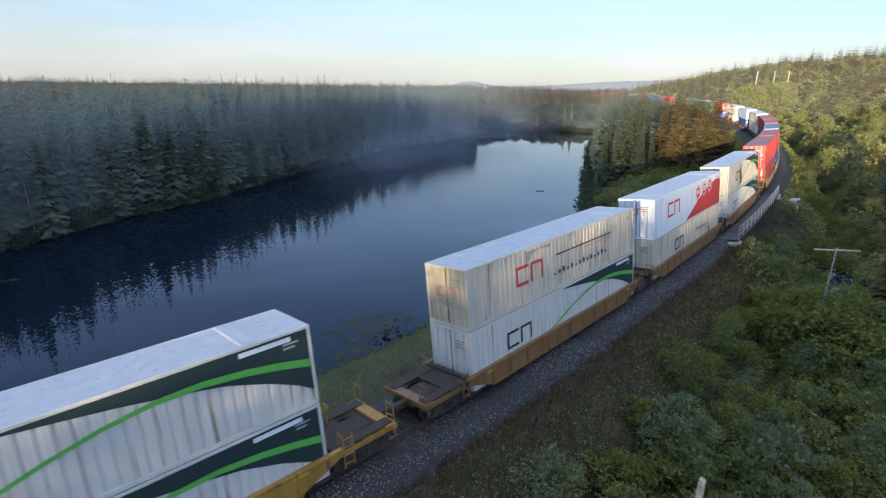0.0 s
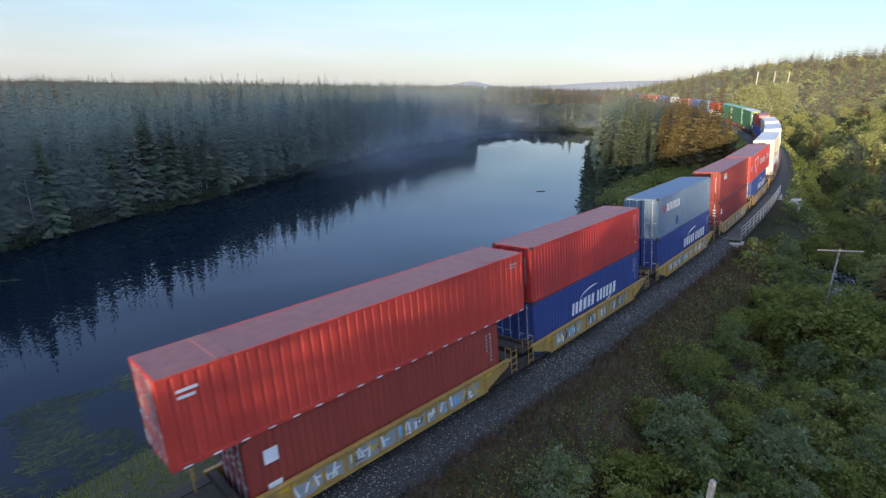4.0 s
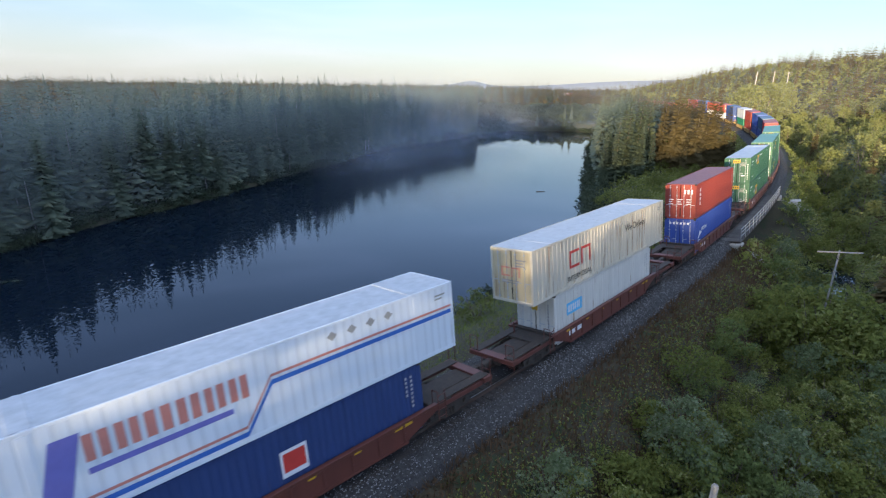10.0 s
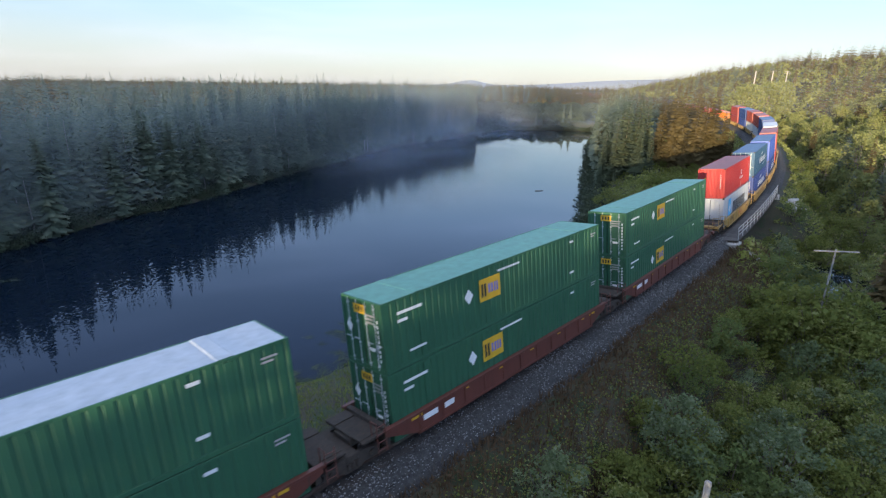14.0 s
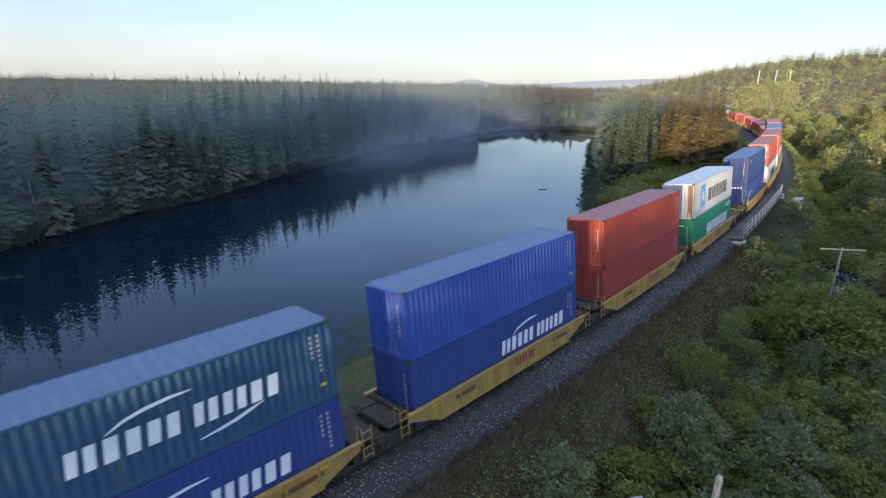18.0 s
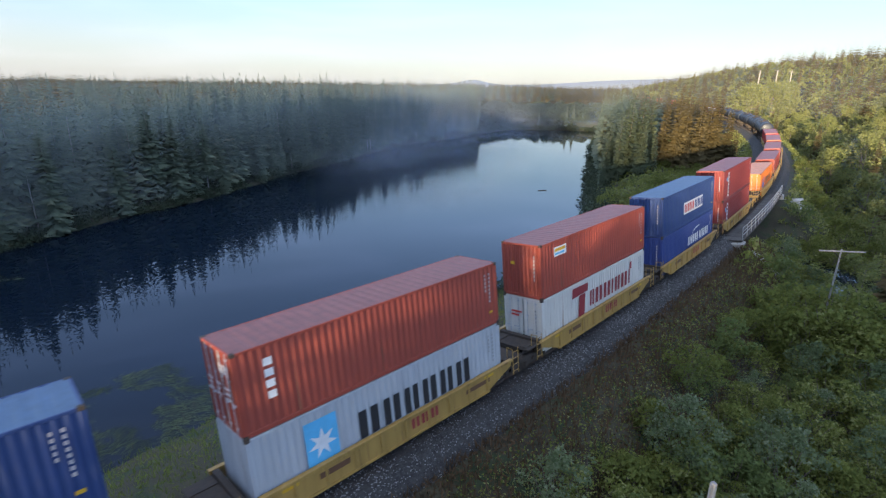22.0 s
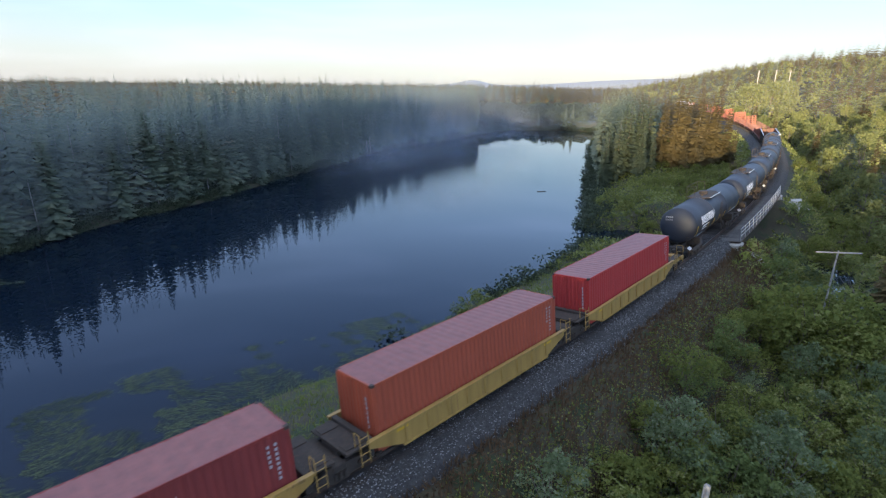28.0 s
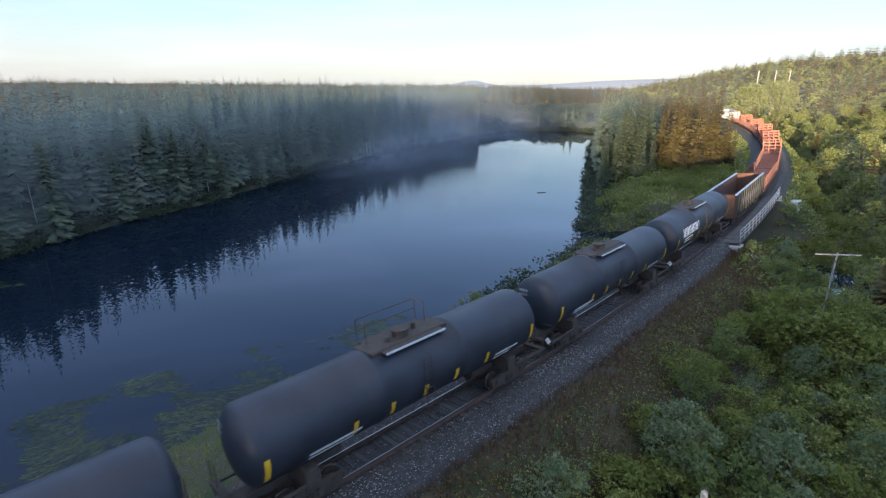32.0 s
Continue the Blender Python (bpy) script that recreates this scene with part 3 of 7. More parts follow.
TANK = mat("black_tank_paint", (0.011, 0.014, 0.021), (0.026, 0.030, 0.040), rough=0.55, scale=0.7, fine=18, bump=0.06, wear=(0.045, 0.045, 0.048), wear_at=0.66, spec=0.4)
GONDOLA = paint("dark_gondola_paint", (0.03, 0.028, 0.026), (0.09, 0.05, 0.035), 0.58)
RUSTY = mat("rusty_inside", (0.075, 0.036, 0.025), (0.13, 0.062, 0.04), rough=0.9, scale=1.5, fine=20)
ink = {}
for nm, c in {"white": (0.7, 0.7, 0.7), "black": (0.02, 0.02, 0.022), "red": (0.5, 0.04, 0.03), "blue": (0.03, 0.12, 0.42), "sky": (0.10, 0.42, 0.68), "yellow": (0.62, 0.36, 0.02),
              "green": (0.10, 0.38, 0.06), "dark": (0.012, 0.03, 0.03), "brown": (0.13, 0.06, 0.03), "rust": (0.20, 0.105, 0.055), "grey": (0.28, 0.28, 0.27), "violet": (0.14, 0.14, 0.42), "salmon": (0.52, 0.2, 0.16), "maroon": (0.26, 0.03, 0.035),
              "navy": (0.02, 0.05, 0.2), "faded": (0.40, 0.37, 0.37), "leaf": (0.02, 0.28, 0.16)}.items():
    ink[nm] = mat("marking_" + nm, c, tuple(q * 0.8 for q in c), rough=0.6, scale=3, fine=40, bump=0)


class Marks:
    """Flat painted shapes on a side of a body. u runs along the side, w up it."""

    def __init__(self, put, curved=False):
        self.put, self.g, self.names, self.curved, self.solo, self.alone = put, Geo(), [], curved, [], None

    def poly(self, pts, c):
        if self.alone is not None:
            self.alone.add([self.put(*q) for q in pts], [tuple(range(len(pts)))])
            return
        if c not in self.names:
            self.names.append(c)
        self.g.add([self.put(*q) for q in pts], [tuple(range(len(pts)))], self.names.index(c))

    def bar(self, u0, u1, w0, w1, c, lean=0.0):
        n = max(1, math.ceil((w1 - w0) / 0.11)) if self.curved else 1
        for i in range(n):
            a, b = (w1 - w0) * i / n, (w1 - w0) * (i + 1) / n
            self.poly([(u0 + a * lean, w0 + a), (u1 + a * lean, w0 + a), (u1 + b * lean, w0 + b), (u0 + b * lean, w0 + b)], c)

    def ring(self, u0, u1, w0, w1, t, c, lean=0.0):
        """A hollow block."""
        self.bar(u0, u0 + t, w0, w1, c, lean)
        self.bar(u1 - t, u1, w0, w1, c, lean)
        self.bar(u0 + t + (w0 - w0) * lean, u1 - t, w0, w0 + t, c, lean)
        k = (w1 - t - w0) * lean
        self.poly([(u0 + t + k, w1 - t), (u1 - t + k, w1 - t), (u1 - t + k + t * lean, w1), (u0 + t + k + t * lean, w1)], c)

    def bracket(self, u0, u1, w0, w1, t, c, lean=0.0):
        """A block open on one side."""
        self.bar(u0, u0 + t, w0, w1, c, lean)
        self.bar(u0 + t, u1, w0, w0 + t, c, lean)
        k = (w1 - t - w0) * lean
        self.bar(u0 + t + k, u1 + k, w1 - t, w1, c, lean)

    def arch(self, u0, u1, w0, w1, t, c, lean=0.0):
        """A block open below."""
        self.bar(u0, u0 + t, w0, w1, c, lean)
        self.bar(u1 - t, u1, w0, w1, c, lean)
        k = (w1 - t - w0) * lean
        self.bar(u0 + t + k, u1 - t + k, w1 - t, w1, c, lean)

    def word(self, u0, w0, w1, widths, gap, c, lean=0.0):
        """A row of plain bars in place of a company's name, each a piece of its own."""
        u = u0
        big = (w1 - w0) > 0.35
        for k, q in enumerate(widths):
            if big:
                self.alone = Geo()
            if q < 0.3 or not big:
                self.bar(u, u + 0.7 * q, w0, w1, c, lean)
            else:
                self.bar(u, u + 0.36 * q, w0, w1, c, lean)
                self.bar(u + 0.56 * q, u + 0.92 * q, w0, w1, c, lean)
            if big:
                self.solo.append((self.alone, c))
                self.alone = None
            u += q + gap
        return u

    def band(self, us, lo, hi, c):
        for a, b, l0, l1, h0, h1 in zip(us, us[1:], lo, lo[1:], hi, hi[1:]):
            self.poly([(a, l0), (b, l1), (b, h1), (a, h0)], c)

    def disc(self, u, w, r, c, r0=0.0, n=20):
        q = [(math.cos(2 * math.pi * i / n), math.sin(2 * math.pi * i / n)) for i in range(n)]
        if not r0:
            return self.poly([(u + r * a, w + r * b) for a, b in q], c)
        for (a, b), (d, e) in zip(q, q[1:] + q[:1]):
            self.poly([(u + r0 * a, w + r0 * b), (u + r * a, w + r * b), (u + r * d, w + r * e), (u + r0 * d, w + r0 * e)], c)

    def lines(self, u0, w, lens, h, gap, c):
        for q in lens:
            self.bar(u0, u0 + q, w, w + h, c)
            w -= h + gap

    def done(self, name, parent, label=""):
        for k, q in enumerate(self.names):
            g = Geo()
            for f, i in zip(self.g.f, self.g.m):
                if i == k:
                    g.add([self.g.v[j] for j in f], [tuple(range(len(f)))])
            made = part(name, g, ink[q], parent, label or q + " painted " + name)
            if len(g.f) > 1:
                tagged(made, kind="stuff")
        for g, c in self.solo:
            part("painted_block", g, ink[c], parent, c + " painted block")


def lettering(text, size, u, w, put, c, parent):
    """Readable words, set in the built-in font."""
    cu = bpy.data.curves.new("lettering", "FONT")
    cu.body, cu.size = text, size
    tmp = bpy.data.objects.new("lettering", cu)
    me = bpy.data.meshes.new_from_object(tmp)
    for v in me.vertices:
        v.co = put(u + v.co.x, w + v.co.y)
    bpy.data.objects.remove(tmp)
    me.materials.append(ink[c])
    return part("lettering", me, ink[c], parent)


def wall_profile(x0, x1, pitch, depth, kind):
    """Outer line of a ribbed wall: places along it and how deep each lies."""
    pts = [(x0, 0.0)]
    n = max(1, round((x1 - x0) / pitch))
    p = (x1 - x0) / n
    for i in range(n):
        a = x0 + i * p
        if kind == "iso":
            pts += [(a + p * 0.24, 0), (a + p * 0.5, depth), (a + p * 0.74, depth), (a + p, 0)]
        else:
            pts += [(a + p * 0.62, 0), (a + p * 0.70, depth), (a + p * 0.92, depth), (a + p, 0)]
    return pts


def container(size, body, roof, label, doors=True, marks=None, endm=None, door_mat=None, group="containers on the train"):
    """A shipping container, its foot at the origin. size 40 or 53 feet."""
    L, W, H = (16.154, 2.59, HC) if size == 53 else (12.192, 2.438, HC)
    iso = size == 40
    c = tagged(new("shipping_container"), label, "container", group)
    hx, hy = L / 2, W / 2
    kind, pitch, dep = ("iso", 0.278, 0.036) if iso else ("post", 0.36, 0.006 if body is ICE else 0.035)
    for sy in (-1, 1):
        lo_ = lambda t: (min(sy * hy, sy * (hy - t)), max(sy * hy, sy * (hy - t)))
        piece("bottom_rail", -hx + 0.13, hx - 0.13, *lo_(0.05), 0.02, 0.18, 0.01, body, c)
        piece("top_rail", -hx + 0.13, hx - 0.13, *lo_(0.06), H - 0.10, H - 0.005, 0.012, body, c)
    for sx in (-1, 1):
        ex = (min(sx * hx, sx * (hx - 0.08)), max(sx * hx, sx * (hx - 0.08)))
        piece("end_sill", *ex, -hy + 0.122, hy - 0.122, 0.02, 0.17, 0.01, body, c)
        piece("end_header", *ex, -hy + 0.122, hy - 0.122, H - 0.12, H - 0.005, 0.01, body, c)
    castx = hx if iso else 6.096
    for sx in (-1, 1):
        for sy in (-1, 1):
            px = sx * hx
            ys = (min(sy * hy, sy * (hy - 0.12)), max(sy * hy, sy * (hy - 0.12)))
            zlo, zhi = (0.122, H - 0.12) if iso else (0.02, H - 0.005)
            piece("corner_post", min(px, px - sx * 0.13), max(px, px - sx * 0.13), *ys, zlo, zhi, 0.015, body, c)
            if not iso:
                px = sx * castx
                piece("side_post", px - 0.13, px + 0.13, min(sy * (hy + 0.006), sy * (hy - 0.1)), max(sy * (hy + 0.006), sy * (hy - 0.1)), 0.123, H - 0.121, 0.012, body, c)
            for z0 in (0.0, H - 0.118):
                px = sx * castx
                piece("corner_casting", min(px, px - sx * 0.178), max(px, px - sx * 0.178), min(sy * (hy + 0.008), sy * (hy - 0.16)), max(sy * (hy + 0.008), sy * (hy - 0.16)), z0, z0 + 0.121, 0.012, GRIME if iso else body, c)
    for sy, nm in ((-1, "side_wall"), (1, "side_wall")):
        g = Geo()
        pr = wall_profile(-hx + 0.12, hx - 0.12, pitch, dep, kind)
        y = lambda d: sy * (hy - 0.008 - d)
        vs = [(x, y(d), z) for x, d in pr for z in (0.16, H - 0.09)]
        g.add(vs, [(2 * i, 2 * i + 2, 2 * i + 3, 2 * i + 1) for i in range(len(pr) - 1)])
        # recessed faces take the darker copy, so shade is painted into the ribs
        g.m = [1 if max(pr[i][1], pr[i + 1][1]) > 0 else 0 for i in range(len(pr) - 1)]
        part(nm, g, [body, GROOVE_SHADE[body.name]], c)
    for sx in (-1, 1):
        g = Geo()
        if sx < 0 and doors:
            for sy in (-1, 1):
                d = Geo()
                pr = wall_profile(0.03, hy - 0.13, 0.34, 0.02, "post")
                vs = [(-hx + 0.03 + q, sy * yy, z) for yy, q in pr for z in (0.15, H - 0.11)]
                d.add(vs, [(2 * i, 2 * i + 2, 2 * i + 3, 2 * i + 1) for i in range(len(pr) - 1)])
                door = part("door", d, door_mat or body, c)
                rods = Geo()
                for yy in (0.28, 0.82):
                    rods.tube((-hx - 0.005, sy * yy, 0.1), (-hx - 0.005, sy * yy, H - 0.06), 0.017, 6)
                    for zz in (0.25, 1.0, 1.9, H - 0.3):
                        rods.box(-hx - 0.02, -hx + 0.03, sy * yy - 0.05, sy * yy + 0.05, zz, zz + 0.06)
                    rods.box(-hx - 0.035, -hx - 0.01, min(sy * yy, sy * (yy + 0.32)), max(sy * yy, sy * (yy + 0.32)), 1.15, 1.19)
                part("lock_rod", rods, STEEL, door, "galvanised lock rods")
        else:
            pr = wall_profile(-hy + 0.12, hy - 0.12, 0.25, 0.045, "iso")
            vs = [(sx * (hx - 0.01 - q), yy, z) for yy, q in pr for z in (0.15, H - 0.11)]
            g.add(vs, [(2 * i, 2 * i + 2, 2 * i + 3, 2 * i + 1) for i in range(len(pr) - 1)])
            part("end_wall", g, (door_mat or body) if sx < 0 else body, c)
    g = Geo()
    if iso:
        pr = wall_profile(-hx + 0.5, hx - 0.5, 0.42, 0.014, "iso")
        pr = [(-hx + 0.03, 0)] + pr + [(hx - 0.03, 0)]
    else:
        pr = [(-hx + 0.03, 0), (-6.35, 0), (-6.3, -0.02), (-5.85, -0.02), (-5.8, 0.012), (5.8, 0.012), (5.85, -0.02), (6.3, -0.02), (6.35, 0), (hx - 0.03, 0)]
    vs = [(x, yy, H - 0.012 - q) for x, q in pr for yy in (-hy + 0.05, hy - 0.05)]
    g.add(vs, [(2 * i, 2 * i + 2, 2 * i + 3, 2 * i + 1) for i in range(len(pr) - 1)])
    part("roof", g, ROOFWHITE if roof in (WHITE, ICE) else roof, c)
    fl = Geo().box(-hx + 0.1, hx - 0.1, -hy + 0.06, hy - 0.06, 0.10, 0.16)
    part("floor", fl, GRIME, c)
    side = Marks(lambda u, w: Vector((u - hx, -hy - 0.010, w)))
    end = Marks(lambda u, w: Vector((-hx - 0.042, hy - u, w)))
    if marks:
        marks(side, end, L, W, H, c)
    # small columns of figures that every container carries
    tone = "faded" if body not in (WHITE, CREAM, ICE, GREY) else "grey"
    if iso:
        for k in range(8):
            side.bar(L - 0.60, L - 0.50, 1.15 + k * 0.18, 1.26 + k * 0.18, tone)
            if k > 2:
                side.bar(L - 0.86, L - 0.77, 1.15 + k * 0.18, 1.26 + k * 0.18, tone)
        if tone == "faded":
            side.bar(L - 0.64, L - 0.40, 0.62, 0.74, "yellow")
        for k in range(7):
            end.bar(W - 0.42, W - 0.34, 1.0 + k * 0.2, 1.14 + k * 0.2, tone)
    else:
        side.lines(L - 1.0, 2.45, (0.55, 0.4), 0.07, 0.07, tone)
        end.lines(W - 0.95, 2.3, (0.6, 0.45, 0.5), 0.08, 0.07, "grey")
    side.done("marking", c)
    end.done("marking", c)
    return c


# ---- painted markings as plain shapes ----
def blocks(m, u, w0, w1, c, t):
    """Two open blocks in place of a company's mark."""
    h = w1 - w0
    t = min(t, h * 0.15)
    m.alone = Geo()
    m.bracket(u, u + h * 1.05, w0, w1, t, c)
    m.solo.append((m.alone, c))
    m.alone = Geo()
    m.arch(u + h * 1.25, u + h * 2.3, w0, w1, t, c)
    m.solo.append((m.alone, c))
    m.alone = None


def wave(logo="black", at=0.16, stain=False):
    def go(m, e, L, W, H, c):
        us = [L * q for q in (0.47, 0.55, 0.64, 0.73, 0.82, 0.90, 0.96, 0.992)]
        lo = [H * q for q in (0.955, 0.90, 0.83, 0.745, 0.64, 0.48, 0.32, 0.20)]
        m.band(us, lo, [H * 0.962] * len(us), "dark")
        us = [L * q for q in (0.30, 0.38, 0.46, 0.54, 0.62, 0.70, 0.78, 0.86, 0.93, 0.992)]
        mid = [H * q for q in (0.08, 0.26, 0.43, 0.57, 0.68, 0.745, 0.755, 0.71, 0.64, 0.56)]
        m.put = lambda u, w: Vector((u - L / 2, -W / 2 - 0.016, w))
        m.band(us, [q - 0.06 - 0.10 * max(0, (a / L - 0.6)) * 3 for q, a in zip(mid, us)], [q + 0.06 + 0.1 * max(0, (a / L - 0.6)) for q, a in zip(mid, us)], "green")
        m.lines(L * 0.85, H * 0.88, (1.7,), 0.16, 0.1, "white")
        blocks(m, L * at, H * 0.38, H * 0.68, logo, 0.15)
        if stain:
            for k in range(14):
                lo, hi = 0.35 + 0.25 * abs(math.sin(k * 2.3)), (0.9 if k < 7 else 0.6) - 0.16 * abs(math.sin(k * 1.7))
                m.bar(L * (0.333 + 0.0048 * k), L * (0.3372 + 0.0048 * k), lo, H * hi, "rust" if k % 3 else "brown")
    return go


def red_blocks(words=True, end_mark=True, slogan="", inter=False):
    def go(m, e, L, W, H, c):
        blocks(m, L * 0.215, H * 0.38, H * 0.72, "red", 0.2)
        put = lambda u, w: Vector((u - L / 2, -W / 2 - 0.012, w))
        if words:
            m.bar(L * 0.43, L * 0.80, H * 0.66, H * 0.685, "black")
            m.bar(L * 0.62, L * 0.80, H * 0.585, H * 0.605, "salmon")
            for k in range(14):
                m.bar(L * (0.42 + 0.026 * k), L * (0.431 + 0.026 * k), H * 0.30, H * (0.34 + 0.06 * ((k * 7) % 5) / 4), "black")
            m.poly([(L * 0.27, H * 0.93), (L * 0.27, H * 0.72), (L * 0.30, H * 0.86), (L * 0.34, H * 0.91), (L * 0.40, H * 0.87), (L * 0.40, H * 0.93)], "grey")
        if inter:
            lettering("INTERMODAL", 0.42, L * 0.20, H * 0.14, put, "black", c)
        if slogan:
            lettering(slogan, 0.62, L * 0.63, H * 0.62, put, "black", c)
        if end_mark:
            blocks(e, 0.7, 1.45, 1.95, "salmon", 0.1)
            e.lines(0.7, 1.2, (1.1, 1.0), 0.06, 0.06, "grey")
    return go


def swoosh(m, e, L, W, H, c):
    us = [L * q for q in (0.42, 0.5, 0.6, 0.7, 0.8, 0.9, 0.992)]
    m.band(us, [H * 0.04] * 7, [H * q for q in (0.05, 0.22, 0.44, 0.62, 0.75, 0.84, 0.80)], "red")
    blocks(m, L * 0.165, H * 0.38, H * 0.76, "red", 0.22)
    m.put = lambda u, w: Vector((u - L / 2, -W / 2 - 0.016, w))
    for k, (u, w) in enumerate(((0.60, 0.66), (0.70, 0.70), (0.795, 0.73))):
        m.disc(L * u, H * w, 0.60, "red")
        m.put = lambda u, w: Vector((u - L / 2, -W / 2 - 0.022, w))
        m.disc(L * u, H * w, 0.54, "white", 0.46)
        m.lines(L * u - 0.36, H * w + 0.1, (0.72, 0.66), 0.12, 0.08, "white")
        m.put = lambda u, w: Vector((u - L / 2, -W / 2 - 0.016, w))
    blocks(e, 0.75, 1.75, 2.25, "salmon", 0.1)


def black_blocks(slogan="We Deliver"):
    def go(m, e, L, W, H, c):
        blocks(m, L * 0.27, H * 0.40, H * 0.70, "black", 0.2)
        if slogan:
            lettering(slogan, 0.5, L * 0.60, H * 0.55, lambda u, w: Vector((u - L / 2, -W / 2 - 0.012, w)), "black", c)
        m.bar(L * 0.80, L * 0.82, 0.3, H * 0.5, "brown")
    return go


def arc_blocks(c="white", u=0.30, w0=0.36, w1=0.60, s=1.0, arcs=2):
    def go(m, e, L, W, H, ob):
        a = m.word(L * u, H * w0, H * w1, [0.66 * s, 0.86 * s, 0.8 * s], 0.1 * s, c, 0.12)
        m.word(a + 0.2 * s, H * w0, H * w1, [0.66 * s, 0.68 * s, 0.86 * s], 0.1 * s, c, 0.12)
        us = [L * u + q * s for q in (0.9, 1.3, 1.8, 2.4, 2.9)]
        m.band(us, [H * w1 + q for q in (0.06, 0.24, 0.36, 0.43, 0.46)], [H * w1 + q for q in (0.10, 0.34, 0.47, 0.53, 0.5)], c)
        if arcs > 1:
            us = [L * u + q * s for q in (2.9, 3.4, 3.9, 4.3, 4.7)]
            m.band(us, [H * w0 + q for q in (-0.46, -0.42, -0.34, -0.22, -0.06)], [H * w0 + q for q in (-0.42, -0.33, -0.22, -0.1, -0.03)], c)
    return go


def panel_blocks(m, e, L, W, H, c):
    m.bar(L * 0.36, L * 0.74, H * 0.30, H * 0.62, "white")
    m.put = lambda u, w: Vector((u - L / 2, -W / 2 - 0.016, w))
    a = m.word(L * 0.375, H * 0.35, H * 0.57, [0.62, 0.75, 0.7], 0.1, "red")
    m.word(a + 0.1, H * 0.35, H * 0.57, [0.62, 0.62, 0.75], 0.1, "navy")
    e.bar(0.7, 1.0, 0.5, 0.8, "yellow")


def letters(widths, c, u, w0, w1, gap=0.1, lean=0.0, extra=None):
    def go(m, e, L, W, H, ob):
        m.word(L * u, H * w0, H * w1, widths, gap, c, lean)
        if extra:
            extra(m, e, L, W, H, ob)
    return go


def star(m, e, L, W, H, c):
    m.bar(L * 0.16, L * 0.265, H * 0.22, H * 0.86, "sky")
    m.put = lambda u, w: Vector((u - L / 2, -W / 2 - 0.016, w))
    cx, cy = L * 0.2125, H * 0.54
    pts = []
    for k in range(14):
        r = 0.58 if k % 2 == 0 else 0.24
        pts.append((cx + r * math.sin(math.pi * k / 7), cy + r * math.cos(math.pi * k / 7)))
    for k in range(0, 14, 2):
        m.poly([(cx, cy), pts[k - 1], pts[k], pts[k + 1]], "white")


star_panel = letters([0.95, 0.85, 0.75, 0.8, 0.75, 0.85], "black", 0.34, 0.30, 0.68, 0.2, 0, star)


def triangle_row(m, e, L, W, H, c):
    for a, b in (((0.18, 0.74), (0.27, 0.20)), ((0.27, 0.20), (0.36, 0.80)), ((0.36, 0.80), (0.18, 0.74))):
        (x0, z0), (x1, z1) = (L * a[0], H * a[1]), (L * b[0], H * b[1])
        n = Vector((-(z1 - z0), x1 - x0)).normalized() * 0.09
        m.poly([(x0 - n.x, z0 - n.y), (x1 - n.x, z1 - n.y), (x1 + n.x, z1 + n.y), (x0 + n.x, z0 + n.y)], "white")
    m.put = lambda u, w: Vector((u - L / 2, -W / 2 - 0.018, w))
    m.disc(L * 0.275, H * 0.80, 0.28, "leaf")
    m.word(L * 0.45, H * 0.42, H * 0.66, [0.45, 0.5, 0.5, 0.5, 0.5, 0.16, 0.5, 0.5], 0.09, "white", 0.1)
    m.word(L * 0.79, H * 0.42, H * 0.66, [0.5, 0.16, 0.5, 0.45], 0.09, "white", 0.1)
    for k in range(19):
        m.bar(0.3 + k * 0.86, 0.55 + k * 0.86, H - 0.09, H - 0.03, "white")
        m.bar(0.3 + k * 0.86, 0.55 + k * 0.86, 0.04, 0.10, "white")
    m.lines(0.4, H * 0.55, (1.1, 1.1, 1.0), 0.07, 0.12, "white")


def dashes(m, e, L, W, H, c):
    for k in range(19):
        m.bar(0.3 + k * 0.86, 0.55 + k * 0.86, 0.03, 0.09, "white")
    m.lines(0.5, H * 0.8, (0.6, 0.5), 0.1, 0.1, "white")
    for k in (0.55, 1.95):
        e.poly([(k, 1.7), (k + 0.2, 1.95), (k + 0.4, 1.7), (k + 0.2, 1.45)], "grey")
    e.lines(0.3, 0.5, (0.8, 0.7), 0.1, 0.1, "white")


def stripes(m, e, L, W, H, c):
    m.word(L * 0.19, H * 0.52, H * 0.78, [0.62, 0.6, 0.72, 0.66, 0.6, 0.6], 0.1, "salmon")
    m.poly([(L * 0.12, H * 0.2), (L * 0.16, H * 0.2), (L * 0.19, H * 0.82), (L * 0.15, H * 0.82)], "violet")
    m.bar(L * 0.19, L * 0.42, H * 0.40, H * 0.46, "violet")
    for dz, cc, t in ((0.0, "blue", 0.16), (0.26, "salmon", 0.09)):
        m.bar(0.1, L * 0.44, H * 0.08 + dz, H * 0.08 + dz + t, cc)
        m.poly([(L * 0.44, H * 0.08 + dz), (L * 0.50, H * 0.55 + dz), (L * 0.50, H * 0.55 + dz + t), (L * 0.44, H * 0.08 + dz + t)], cc)
        m.bar(L * 0.50, L * 0.99, H * 0.55 + dz, H * 0.55 + dz + t, cc)
    for k in range(4):
        u = L * (0.63 + 0.05 * k)
        m.poly([(u, H * 0.84), (u + 0.2, H * 0.90), (u + 0.4, H * 0.84), (u + 0.2, H * 0.78)], "grey")
    for u in (0.15, 2.25):
        for w in (0.25, 0.8, 1.5, 2.1, 2.6):
            e.bar(u, u + 0.18, w, w + 0.14, "green")
    e.bar(2.0, 2.25, 0.9, 1.2, "yellow")


